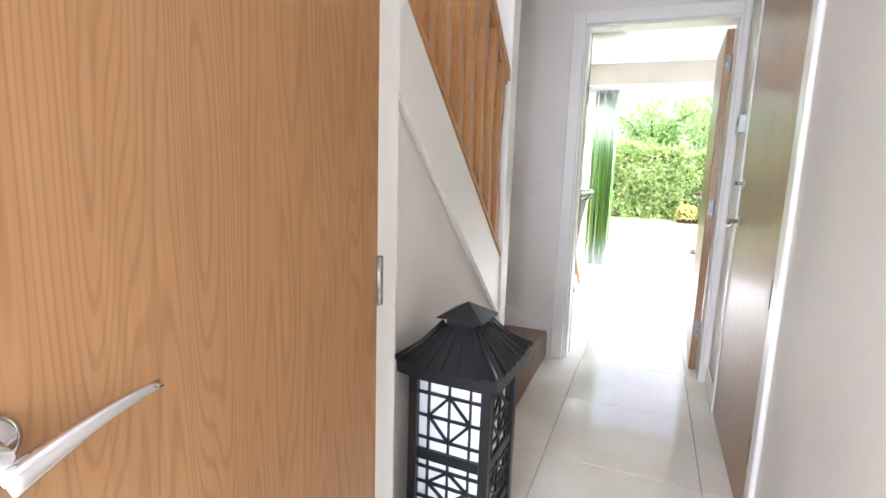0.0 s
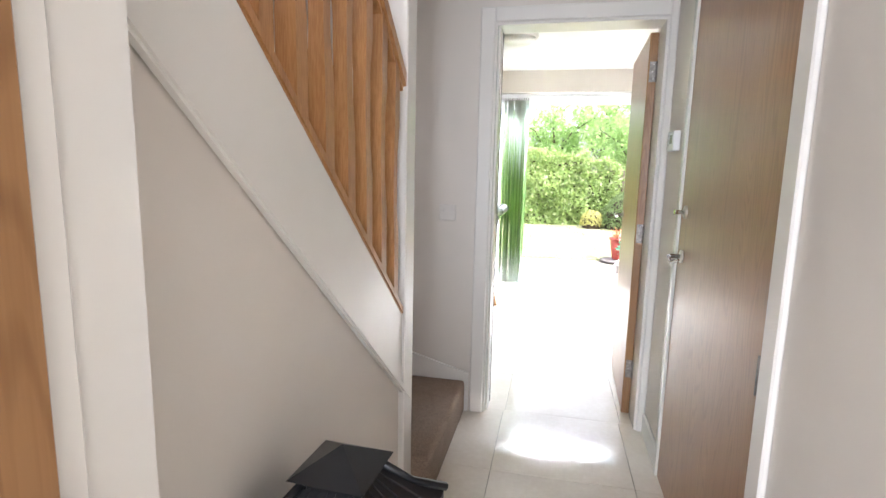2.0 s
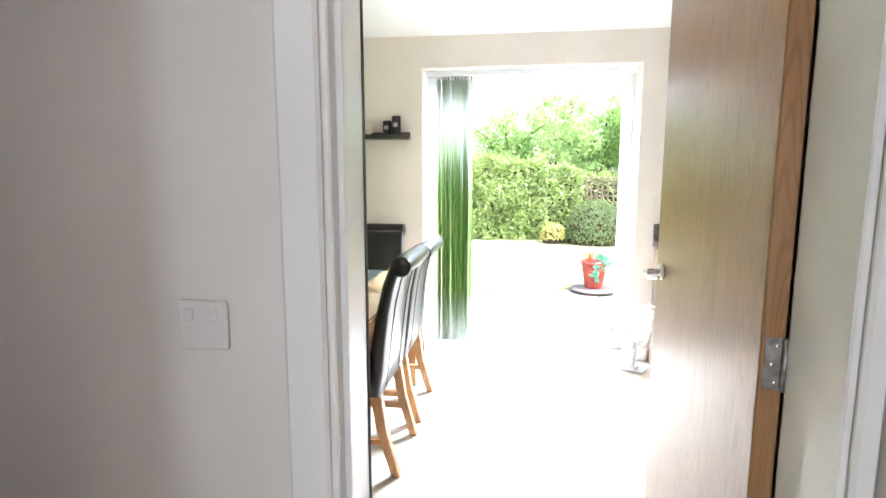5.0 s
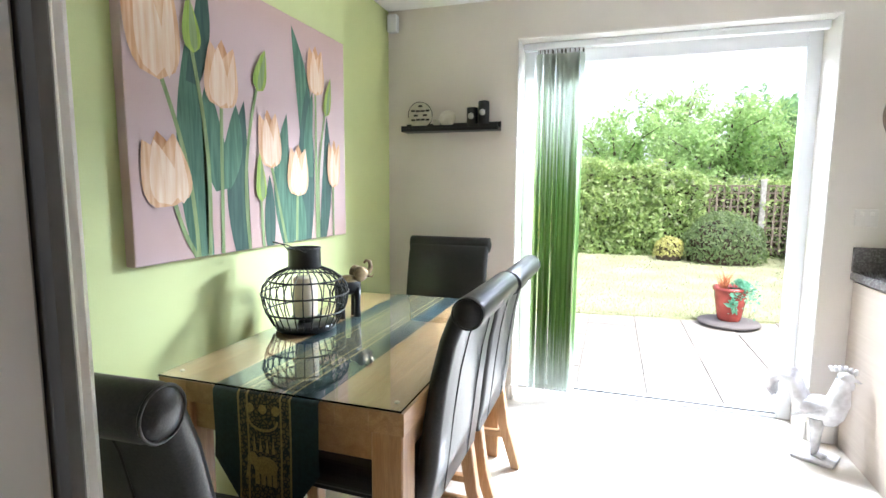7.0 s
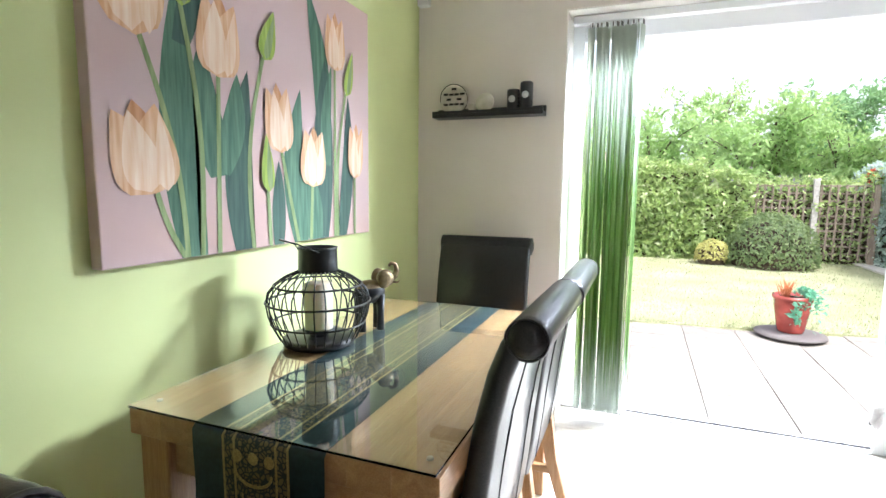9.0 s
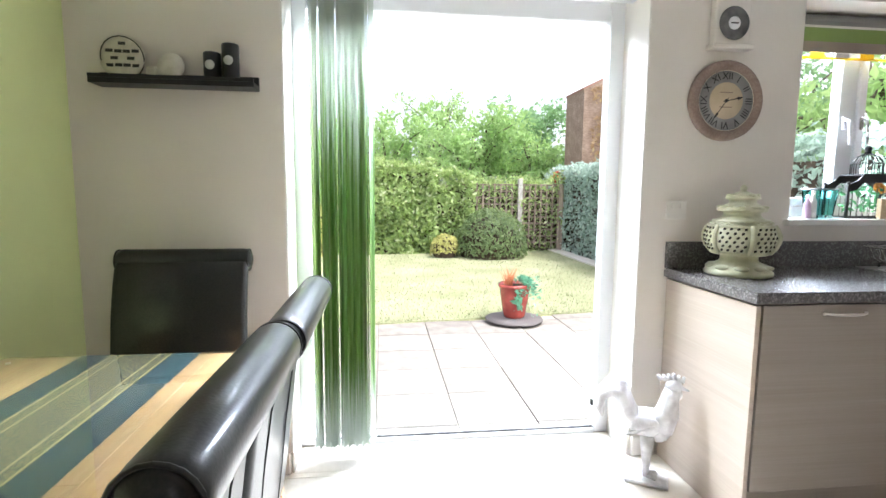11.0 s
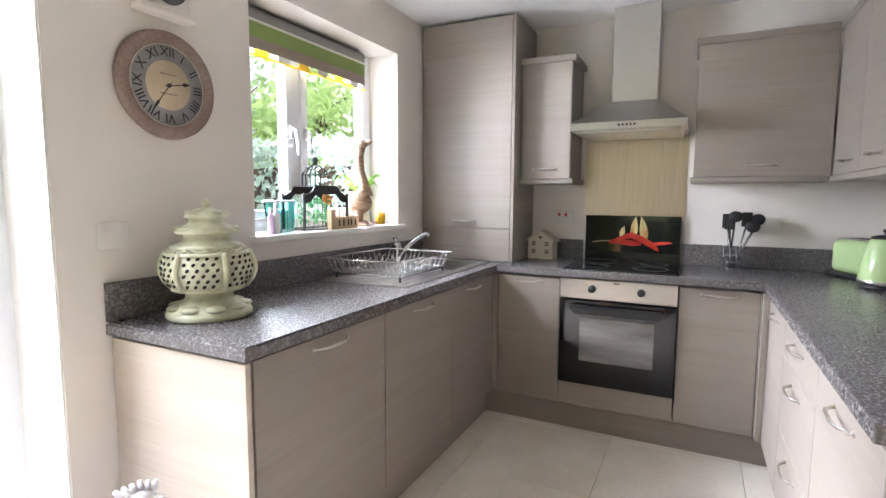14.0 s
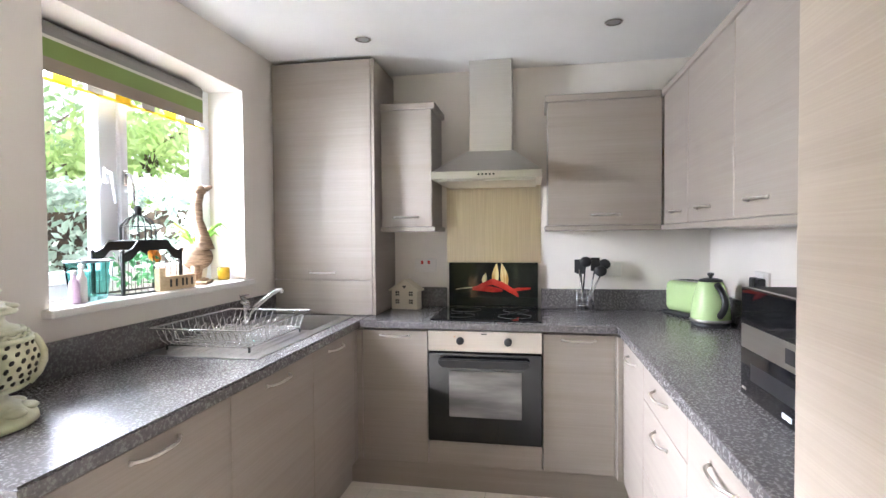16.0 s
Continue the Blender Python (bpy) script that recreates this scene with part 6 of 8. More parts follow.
for k in range(12):
    a = k * math.pi / 6
    rr = 0.055 if k % 2 else 0.03
    part("painted_mark", (lambda q: (q.transform(pose(rr * math.cos(a), -0.009, rr * math.sin(a), -10, 0, 0)), q)[1])(box(-0.013, 0.013, -0.001, 0.001, -0.006, 0.006)), M_IRON, pl)
part("rim_line", tube([(0.079 * math.cos(k * 0.2618), -0.010 - 0.0137 * math.sin(k * 0.2618), 0.078 * math.sin(k * 0.2618)) for k in range(24)], 0.0022, 5, closed=True), M_IRON, pl)
tagged(part("small_cube_ornament", box(-4.69, -4.655, -0.06, -0.025, SZ2, SZ2 + 0.055, 0.003), M_CERAM), "small cream block ornament on the shelf", "ornament")
so = thing("disc_ornament", "round cream disc ornament on a stand", "ornament", (-4.60, -0.05, SZ2))
part("disc", lathe([(0, -0.008), (0.048, -0.008), (0.052, 0), (0.048, 0.008), (0, 0.008)], 28, pose(0, 0, 0.058, 82, 0, 0)), M_CERAM, so)
part("stand", box(-0.05, 0.04, -0.025, 0.02, 0, 0.008, 0.003), M_CERAM, so)
for x, hh in ((-4.445, 0.115), (-4.375, 0.15)):
    cn = thing("candle_tin", "dark cylindrical candle with pale round badge", "candle", (x, -0.05, SZ2))
    part("body", lathe([(0, 0), (0.032, 0), (0.033, 0.003), (0.033, hh - 0.004), (0.030, hh), (0.024, hh - 0.008), (0, hh - 0.01)], 24), M_IRON, cn)
    part("badge", lathe([(0, 0), (0.018, 0), (0.018, 0.002), (0, 0.002)], 18, pose(0, -0.0325, hh * 0.55, 90, 0, 0)), shader("silver_badge", (0.5, 0.5, 0.48), 0.4, 0.5), cn, "pale silver badge")

sn = tagged(part("alarm_sensor", box(-5.0, -4.935, -0.05, -0.001, 2.28, 2.385, 0.008, 3), M_PVC), "white plastic alarm motion sensor in the corner", "sensor")
dl = thing("ceiling_light", "flush ceiling light with frosted dome and satin ring", "ceiling light", (-3.85, -1.48, CEIL))
part("ring", lathe([(0.10, 0), (0.168, 0), (0.172, -0.02), (0.16, -0.035), (0.148, -0.03)], 36), M_NICKEL, dl)
part("diffuser", lathe([(0.15, -0.028), (0.135, -0.055), (0.1, -0.078), (0.05, -0.09), (0, -0.094)], 36), shader("frosted_glass", (0.78, 0.76, 0.7), 0.4), dl)

# cockerel: one mesh, beak towards -y
g = ball((0, -0.01, 0.26), (0.058, 0.09, 0.066))
ball((0, -0.045, 0.25), (0.05, 0.055, 0.07), g)
tube([(0, -0.045, 0.25), (0, -0.075, 0.32), (0, -0.083, 0.39), (0, -0.088, 0.43)], [0.062, 0.05, 0.036, 0.03], 14, g)
ball((0, -0.094, 0.44), (0.028, 0.036, 0.032), g)
tube([(0, -0.12, 0.438), (0, -0.155, 0.428)], [0.013, 0.002], 8, g)
for k in range(6):
    tube([(0, -0.125 + k * 0.016, 0.462), (0, -0.132 + k * 0.021, 0.497 - 0.005 * abs(k - 2))], [0.012, 0.006], 6, g)
ball((0, -0.118, 0.405), (0.011, 0.013, 0.024), g, 8, 6)
for k in range(9):
    sp = (k - 4) * 0.010
    rise = 0.03 * (1 - abs(k - 4) / 4)
    tube([(sp * 0.7, 0.05, 0.255), (sp, 0.085, 0.31 + rise * 0.5), (sp, 0.12, 0.385 + rise), (sp * 1.2, 0.16, 0.40 + rise), (sp * 1.3, 0.195, 0.37 + rise * 0.5), (sp * 1.3, 0.205, 0.315), (sp * 1.2, 0.19, 0.275)], [0.03, 0.032, 0.03, 0.027, 0.022, 0.014, 0.004], 8, g)
for sx in (-1, 1):
    ball((sx * 0.05, 0.015, 0.262), (0.018, 0.072, 0.046), g, 12, 8)
    for k in range(4):
        tube([(sx * 0.062, -0.03 + k * 0.02, 0.275 - 0.012 * k), (sx * 0.06, 0.05 + k * 0.016, 0.262 - 0.018 * k)], [0.008, 0.004], 6, g)
    tube([(sx * 0.022, 0, 0.215), (sx * 0.02, 0.0, 0.13), (sx * 0.016, 0.0, 0.02)], [0.034, 0.022, 0.012], 10, g)
    for a in (-0.5, 0, 0.5):
        tube([(sx * 0.018, 0, 0.024), (sx * 0.018 + 0.05 * math.sin(a), -0.05 * math.cos(a), 0.018)], [0.010, 0.005], 6, g)
box(-0.075, 0.075, -0.095, 0.085, 0, 0.018, 0.007, 2, g)
M_WHITEWASH = noise_mix(shader("whitewashed_stone", (0.62, 0.6, 0.6), 0.8), (0.42, 0.40, 0.41), (0.74, 0.73, 0.74), size=14, detail=8, lo=0.3, hi=0.62, bump=0.4)
ck = tagged(part("cockerel_ornament", g, M_WHITEWASH), "whitewashed carved cockerel standing on the floor", "ornament")
ck.matrix_world = pose(-2.62, -0.20, 0.001, 0, 0, 60)

# ---------- kitchen things ----------
def lettering(body, size, m, mat, parent, name="numeral"):
    cu = bpy.data.curves.new(name, "FONT")
    cu.body, cu.size, cu.align_x, cu.align_y, cu.extrude = body, size, "CENTER", "CENTER", 0.0004
    tmp = bpy.data.objects.new("tmp", cu)
    me = bpy.data.meshes.new_from_object(tmp)
    bpy.data.objects.remove(tmp)
    me.transform(m)
    me.materials.append(mat)
    ob = new(name, me)
    ob.parent = parent
    return ob


M_CLOCKRIM = oak("clock_rim", (0.22, 0.155, 0.125), (0.33, 0.245, 0.20), (3, 3, 3), 0.6)
M_SLATE = noise_mix(shader("slate_ring", (0.26, 0.25, 0.24), 0.6), (0.21, 0.20, 0.195), (0.33, 0.32, 0.30), size=9, detail=5)
M_DIAL = noise_mix(shader("cream_dial", (0.55, 0.43, 0.28), 0.6), (0.47, 0.36, 0.23), (0.62, 0.50, 0.34), size=7, detail=5)
ck = thing("wall_clock", "round wooden wall clock with grey ring and roman numerals", "clock", (-2.228, -0.001, 1.686))
UPR = pose(0, 0, 0, 90, 0, 0)
part("rim", lathe([(0.128, 0.0), (0.176, 0.0), (0.18, 0.008), (0.177, 0.024), (0.168, 0.03), (0.138, 0.026), (0.133, 0.018), (0.128, 0.018)], 56, UPR), M_CLOCKRIM, ck, "worn wooden rim")
part("chapter_ring", lathe([(0.0, 0.0), (0.134, 0.0), (0.134, 0.019), (0.0, 0.019)], 56, UPR), M_SLATE, ck, "slate grey numeral ring")
part("rim_line", tube([(0.1335 * math.cos(k * 0.1309), -0.0195, 0.1335 * math.sin(k * 0.1309)) for k in range(48)], 0.0012, 4, closed=True), M_CREAMWAX, ck)
part("dial", lathe([(0.0, 0.0192), (0.082, 0.0192), (0.082, 0.0205), (0.0, 0.0205)], 44, UPR), M_DIAL, ck, "cream centre dial")
for k, s in enumerate(("XII", "I", "II", "III", "IIII", "V", "VI", "VII", "VIII", "IX", "X", "XI")):
    a = radians(30 * k)
    lettering(s, 0.044, pose(0.108 * math.sin(a), -0.0198, 0.108 * math.cos(a), 90, 0, 0) @ pose(0, 0, 0, 0, 0, -30 * k), M_BLACK, ck)


def clock_hand(ang, ln, w, y):
    a = radians(ang)
    g = prism([(-w / 2, -0.015), (w / 2, -0.015), (w / 2, ln * 0.6), (w * 1.8, ln * 0.68), (0, ln), (-w * 1.8, ln * 0.68), (-w / 2, ln * 0.6)], 0.0008, Matrix.Translation((0, y, 0)) @ Matrix.Rotation(a, 4, "Y"))
    part("clock_hand", g, M_BLACK, ck)


clock_hand(78, 0.085, 0.004, -0.0225)
clock_hand(216, 0.11, 0.003, -0.024)
part("hub", lathe([(0, 0.02), (0.008, 0.02), (0.007, 0.026), (0, 0.027)], 16, UPR), M_BLACK, ck)
for z in (-0.03, 0.035):
    part("dial_writing", box(-0.032, 0.03, -0.0212, -0.0206, z, z + 0.004), M_CLOCKRIM, ck)

mt = thing("wall_dial", "white wall box with round grey dial above the clock", "wall dial", (-2.235, -0.001, 1.905))
part("case", box(-0.085, 0.085, -0.045, 0, 0.02, 0.235, 0.01, 3), M_WALL, mt)
part("ledge", box(-0.10, 0.10, -0.06, 0, 0.0, 0.022, 0.006, 2), M_WALL, mt)
part("dial_ring", lathe([(0.026, 0.045), (0.068, 0.045), (0.072, 0.05), (0.068, 0.054), (0.026, 0.05)], 36, pose(0, 0, 0.11, 90, 0, 0)), noise_mix(shader("dial_grey", (0.1, 0.1, 0.1), 0.5), (0.07, 0.07, 0.07), (0.15, 0.145, 0.14), size=20), mt, "dark grey dial ring")
part("dial_face", lathe([(0, 0.046), (0.028, 0.046), (0.028, 0.052), (0, 0.052)], 30, pose(0, 0, 0.11, 90, 0, 0)), M_PVC, mt)
part("dial_writing", box(-0.018, 0.018, -0.0532, -0.0522, 0.107, 0.113), M_BLACK, mt)


M_PLATE = painted("cream_plastic", (0.70, 0.66, 0.61), 0.35, 0.02, 0.0)


def socket(x, y, z, rz, label, rocker=None, w=0.146):
    ob = thing("wall_socket", label, "socket", (x, y, z), rz)
    part("plate", box(-w / 2, w / 2, -0.010, 0, -0.043, 0.043, 0.004, 2), M_PLATE, ob)
    for k in (-1, 1):
        part("rocker", box(k * 0.022 - 0.008, k * 0.022 + 0.008, -0.014, -0.0095, 0.008, 0.03, 0.002), rocker or M_PLATE, ob)
    return ob


M_REDSW = shader("red_rocker", (0.5, 0.03, 0.02), 0.35)
socket(-2.43, -0.001, 1.19, 0, "white plastic double switch plate on the wall", w=0.1)
socket(-0.001, -0.845, 1.185, -90, "white cooker switch plate with red rockers", M_REDSW)
socket(-0.001, -1.985, 1.165, -90, "white plastic double socket above the worktop")
sk = socket(-0.72, YK + 0.001, 1.16, 180, "white plastic double socket with black plugs")
for k in (-0.032, 0.034):
    p_ = thing("plug", "black mains plug in the socket", "plug", (-0.72 + k, YK + 0.012, 1.15))
    part("body", box(-0.024, 0.024, 0, 0.03, -0.026, 0.026, 0.008, 2), M_BLACK, p_)
    part("flex", tube([(0, 0.02, -0.02), (0, 0.03, -0.07), (0.03, 0.05, -0.14), (0.06 if k > 0 else -0.02, 0.06, -0.229)], 0.0035, 6), M_BLACK, p_)
sw = socket(-4.045, YH - 0.001, 1.108, 0, "white plastic light switch by the stairs", w=0.09)

# cream pierced lantern
M_CELADON = noise_mix(shader("cream_celadon_glaze", (0.56, 0.55, 0.36), 0.3), (0.47, 0.46, 0.29), (0.66, 0.65, 0.47), size=16, detail=5, rough=(0.22, 0.42))
M_HOLESHADE = shader("hole_shade", (0.03, 0.028, 0.02), 0.9)
ln = thing("ceramic_lantern", "cream green glazed pierced ceramic lantern", "lantern", (-2.245, -0.20, WT + 0.001))
ln.scale = (1.02, 1.02, 1.03)
part("foot", lathe([(0, 0), (0.125, 0), (0.132, 0.006), (0.130, 0.018), (0.122, 0.026), (0.105, 0.04), (0.08, 0.055), (0.072, 0.062), (0.072, 0.085), (0.085, 0.09), (0, 0.09)], 40), M_CELADON, ln)
for k in range(9):
    a = k * 2 * math.pi / 9
    part("foot_petal", (lambda q: (q.transform(pose(0, 0, 0, 0, 0, math.degrees(a))), q)[1])(ball((0.098, 0, 0.034), (0.034, 0.032, 0.012), None, 12, 6, None)), M_CELADON, ln)


def body_r(z):
    s = (z - 0.09) / 0.135
    return 0.082 + 0.058 * max(0.0, math.sin(math.pi * min(1, max(0, s * 0.86 + 0.07)))) ** 0.7


part("bowl", lathe([(body_r(z) - 0.003, z) for z in (0.092, 0.10, 0.11, 0.12, 0.13, 0.14, 0.15, 0.16, 0.17, 0.18, 0.19, 0.20, 0.21, 0.222)], 40), M_CELADON, ln)
for z, rr in ((0.094, 0.007), (0.205, 0.007), (0.224, 0.008)):
    part("ring", tube([(body_r(z) * math.cos(k * 0.15708), body_r(z) * math.sin(k * 0.15708), z) for k in range(40)], rr, 8, closed=True), M_CELADON, ln)
for k in range(6):
    a = k * math.pi / 3 + 0.2
    part("rib", tube([((body_r(z) + 0.005) * math.cos(a), (body_r(z) + 0.005) * math.sin(a), z) for z in (0.095, 0.12, 0.145, 0.17, 0.195, 0.21)], 0.0085, 8, flat=0.7), M_CELADON, ln)
    # Small dark inserts paint the shade of the pierced holes; the bowl is solid.
    for row in range(6):
        zc = 0.110 + row * 0.0172
        for c in range(4):
            aa = a + (c + 0.8 + 0.4 * (row % 2)) * math.pi / 15
            q = ball((0, 0, 0), (0.0035, 0.0052 + 0.002 * ((row + c) % 2), 0.0072 - 0.0022 * ((row + c) % 2)), None, 8, 5)
            q.transform(pose((body_r(zc) - 0.002) * math.cos(aa), (body_r(zc) - 0.002) * math.sin(aa), zc, 0, 0, math.degrees(aa)) @ pose(0, 0, 0, 40 if (row + c) % 2 else -40, 0, 0))
            part("hole_insert", q, M_HOLESHADE, ln, "dark insert standing for the shade in a pierced opening")
    part("scrollwork", tube([(body_r(0.214) * math.cos(a + s * 0.105), body_r(0.214) * math.sin(a + s * 0.105), 0.214 + 0.006 * math.sin(s * 2.5)) for s in range(11)], 0.005, 6), M_CELADON, ln)
part("shoulder", lathe([(0.10, 0.222), (0.098, 0.232), (0.078, 0.24), (0.07, 0.25), (0.07, 0.262), (0.092, 0.266), (0.096, 0.272), (0.088, 0.282), (0.06, 0.296), (0.052, 0.302), (0.052, 0.312), (0.064, 0.316), (0.066, 0.322), (0.052, 0.334), (0.022, 0.345), (0.010, 0.35), (0.014, 0.357), (0.014, 0.364), (0.006, 0.374), (0, 0.376)], 36), M_CELADON, ln)
for k in range(8):
    a = k * math.pi / 4
    for rr, z, s in ((0.078, 0.283, 0.026), (0.05, 0.331, 0.018)):
        part("petal", (lambda q: (q.transform(pose(0, 0, 0, 0, 0, math.degrees(a))), q)[1])(ball((rr, 0, z), (s * 0.8, s, 0.008), None, 10, 6, None)), M_CELADON, ln)

# sink, tap, rack
sk = thing("sink", "stainless steel inset sink with drainer", "sink")
z = WT + 0.0005
bx = BX_
g = bmesh.new()
box(-1.50, bx[0], -0.52, -0.03, z, z + 0.004, 0.001, 1, g)
box(bx[1], -0.47, -0.52, -0.03, z, z + 0.004, 0.001, 1, g)
box(bx[0], bx[1], -0.52, bx[2], z, z + 0.004, 0, 1, g)
box(bx[0], bx[1], bx[3], -0.03, z, z + 0.004, 0, 1, g)
part("rim", g, M_STEEL, sk)
g = bmesh.new()
ring = []
for zz, ins in ((z + 0.004, 0.001), (WT - 0.03, 0.004), (0.79, 0.012), (0.765, 0.045)):
    ring.append([g.verts.new(p) for p in ((bx[0] + ins, bx[2] + ins, zz), (bx[1] - ins, bx[2] + ins, zz), (bx[1] - ins, bx[3] - ins, zz), (bx[0] + ins, bx[3] - ins, zz))])
for a, c in zip(ring, ring[1:]):
    for k in range(4):
        g.faces.new((a[k], c[k], c[(k + 1) % 4], a[(k + 1) % 4]))
g.faces.new(ring[-1])
part("bowl", g, M_STEEL, sk)
for k in range(9):
    y = -0.47 + k * 0.045
    part("drainer_rib", tube([(-1.46, y, z + 0.0045), (-1.0, y, z + 0.0045)], 0.004, 6, flat=0.6), M_STEEL, sk)
part("waste", lathe([(0, 0.766), (0.035, 0.766), (0.035, 0.769), (0.02, 0.767), (0, 0.767)], 20, Matrix.Translation(((bx[0] + bx[1]) / 2, (bx[2] + bx[3]) / 2, 0))), M_CHROME, sk)
tp = thing("tap", "chrome mixer tap with long swivel spout", "tap", (-0.83, -0.065, z + 0.0045))
part("body", lathe([(0, 0), (0.026, 0), (0.026, 0.008), (0.02, 0.014), (0.019, 0.085), (0.024, 0.095), (0.024, 0.115), (0.016, 0.125), (0, 0.127)], 24), M_CHROME, tp)
part("lever", tube([(0, 0, 0.12), (-0.01, 0.012, 0.15), (-0.045, -0.045, 0.162)], [0.012, 0.014, 0.008], 10, flat=0.6), M_CHROME, tp)
part("spout", tube([(0, -0.01, 0.045), (0.0, -0.06, 0.095), (0.01, -0.12, 0.145), (0.02, -0.17, 0.178), (0.022, -0.19, 0.182), (0.023, -0.20, 0.165)], [0.013, 0.012, 0.011, 0.011, 0.012, 0.012], 12), M_CHROME, tp)
rk = thing("dish_rack", "chrome wire dish drying rack on the drainer", "dish rack", (-1.22, -0.27, z + 0.0085))


def wire(pts, r=0.0022, name="wire", closed=False):
    return part(name, tube(pts, r, 5, closed=closed), M_CHROME, rk)


rx, ry, rh = 0.275, 0.21, 0.095
wire([(-rx, -ry, rh), (rx, -ry, rh), (rx, ry, rh), (-rx, ry, rh)], 0.0042, "top_rail", True)
wire([(-rx + 0.06, -ry + 0.03, 0.02), (rx - 0.06, -ry + 0.03, 0.02), (rx - 0.06, ry - 0.03, 0.02), (-rx + 0.06, ry - 0.03, 0.02)], 0.0035, "base_rail", True)
for k in range(14):
    y = -ry + 0.03 + k * (2 * ry - 0.06) / 13
    wire([(-rx, y, rh), (-rx + 0.03, y, 0.045), (-rx + 0.07, y, 0.02), (rx - 0.07, y, 0.02), (rx - 0.03, y, 0.045), (rx, y, rh)])
for k in range(9):
    x = -rx + 0.08 + k * (2 * rx - 0.16) / 8
    wire([(x, -ry, rh), (x, -ry + 0.02, 0.03), (x, ry - 0.02, 0.03), (x, ry, rh)])
for k in range(10):
    y = -ry + 0.05 + k * 0.034
    for x in (-0.10, 0.08):
        wire([(x, y, 0.02), (x + 0.01, y, 0.075), (x + 0.035, y, 0.085), (x + 0.05, y, 0.02)], 0.0018, "plate_prong")
for sx in (-1, 1):
    for sy in (-1, 1):
        part("foot", tube([(sx * (rx - 0.06), sy * (ry - 0.03), 0.0), (sx * (rx - 0.06), sy * (ry - 0.03), 0.02)], 0.005, 8), M_BLACK, rk)

# hob picture splashback
hp = thing("glass_splashback_picture", "black glass splashback with red chilli peppers and flames", "splashback", (-0.028, -1.282, WT + 0.009))
part("panel", box(-0.006, 0.0, -0.279, 0.279, 0, 0.278, 0.001), shader("printed_glass", (0.012, 0.014, 0.010), 0.06), hp)
M_CHILLI = noise_mix(shader("chilli_red", (0.45, 0.02, 0.015), 0.15), (0.35, 0.012, 0.01), (0.58, 0.05, 0.03), size=12)
M_FLAME = noise_mix(shader("flame_print", (0.6, 0.42, 0.12), 0.2), (0.42, 0.22, 0.05), (0.72, 0.62, 0.32), scale=(1, 30, 4), size=2)
M_STALK = shader("chilli_stalk", (0.45, 0.42, 0.25), 0.3)


def print_patch(outline, x, mat, name):
    g = bmesh.new()
    g.faces.new([g.verts.new((x, yy, zz)) for yy, zz in outline])
    bmesh.ops.triangulate(g, faces=g.faces[:])
    for f in g.faces:
        if f.normal.x > 0:
            f.normal_flip()
    return part(name, g, mat, hp)


def tongue(cy, z0, z1, w, lean):
    pts = [(cy + w * math.sin(math.pi * (0.25 + 0.75 * k / 8)) / 1.4 + lean * (k / 8) ** 2, z0 + (z1 - z0) * k / 8) for k in range(9)]
    pts += [(cy - w * math.sin(math.pi * (0.25 + 0.75 * k / 8)) / 1.4 + lean * (k / 8) ** 2, z0 + (z1 - z0) * k / 8) for k in range(8, -1, -1)]
    return pts


print_patch(tongue(-0.015, 0.15, 0.276, 0.03, -0.01), -0.0063, M_FLAME, "flame")
print_patch(tongue(-0.075, 0.13, 0.276, 0.035, 0.02), -0.0064, M_FLAME, "flame")
print_patch(tongue(0.055, 0.15, 0.215, 0.022, -0.012), -0.0065, M_FLAME, "flame")
for x, pts, w in ((-0.0066, [(0.13, 0.112), (0.08, 0.117), (0.0, 0.108), (-0.06, 0.104)], 0.019), (-0.0067, [(0.06, 0.14), (0.0, 0.158), (-0.07, 0.13), (-0.14, 0.09), (-0.16, 0.07)], 0.022), (-0.0068, [(-0.10, 0.10), (-0.16, 0.112), (-0.235, 0.118)], 0.011), (-0.0069, [(0.09, 0.13), (0.03, 0.155), (-0.04, 0.15)], 0.012)):
    n = len(pts)
    up = [(y, zz + w * math.sin(math.pi * (0.12 + 0.8 * i / (n - 1))) ** 0.6) for i, (y, zz) in enumerate(pts)]
    dn = [(y, zz - w * math.sin(math.pi * (0.12 + 0.8 * i / (n - 1))) ** 0.6) for i, (y, zz) in enumerate(pts)]
    print_patch(up + dn[::-1], x, M_CHILLI, "chilli")
print_patch([(0.13, 0.116), (0.19, 0.112), (0.235, 0.104), (0.235, 0.109), (0.19, 0.118), (0.13, 0.122)], -0.0067, M_STALK, "stalk")

# little house ornament
M_CREAMWOOD = painted("cream_painted_wood", (0.70, 0.63, 0.50), 0.6)
ho = thing("house_ornament", "cream painted wooden house ornament", "ornament", (-0.12, -0.745, WT + 0.001), -8)
part("wall", prism([(-0.085, 0), (0.085, 0), (0.085, 0.12), (0.0, 0.175), (-0.085, 0.12)], 0.08, Matrix.Translation((0.04, 0, 0)) @ Matrix(((0, -1, 0, 0), (1, 0, 0, 0), (0, 0, 1, 0), (0, 0, 0, 1)))), M_CREAMWOOD, ho)
for s in (-1, 1):
    g = prism([(0, 0.176), (s * 0.10, 0.112), (s * 0.10, 0.122), (0, 0.187)], 0.10, Matrix.Translation((0.05, 0, 0)) @ Matrix(((0, -1, 0, 0), (1, 0, 0, 0), (0, 0, 1, 0), (0, 0, 0, 1))))
    part("roof", g, M_CREAMWOOD, ho)
    for zz in (0.035, 0.085):
        for a in (0, 1):
            for c in (0, 1):
                part("window", box(-0.0415, -0.0395, s * 0.045 + a * 0.014 - 0.012, s * 0.045 + a * 0.014 - 0.001, zz + c * 0.015, zz + c * 0.015 + 0.011), M_DARKGAP, ho)
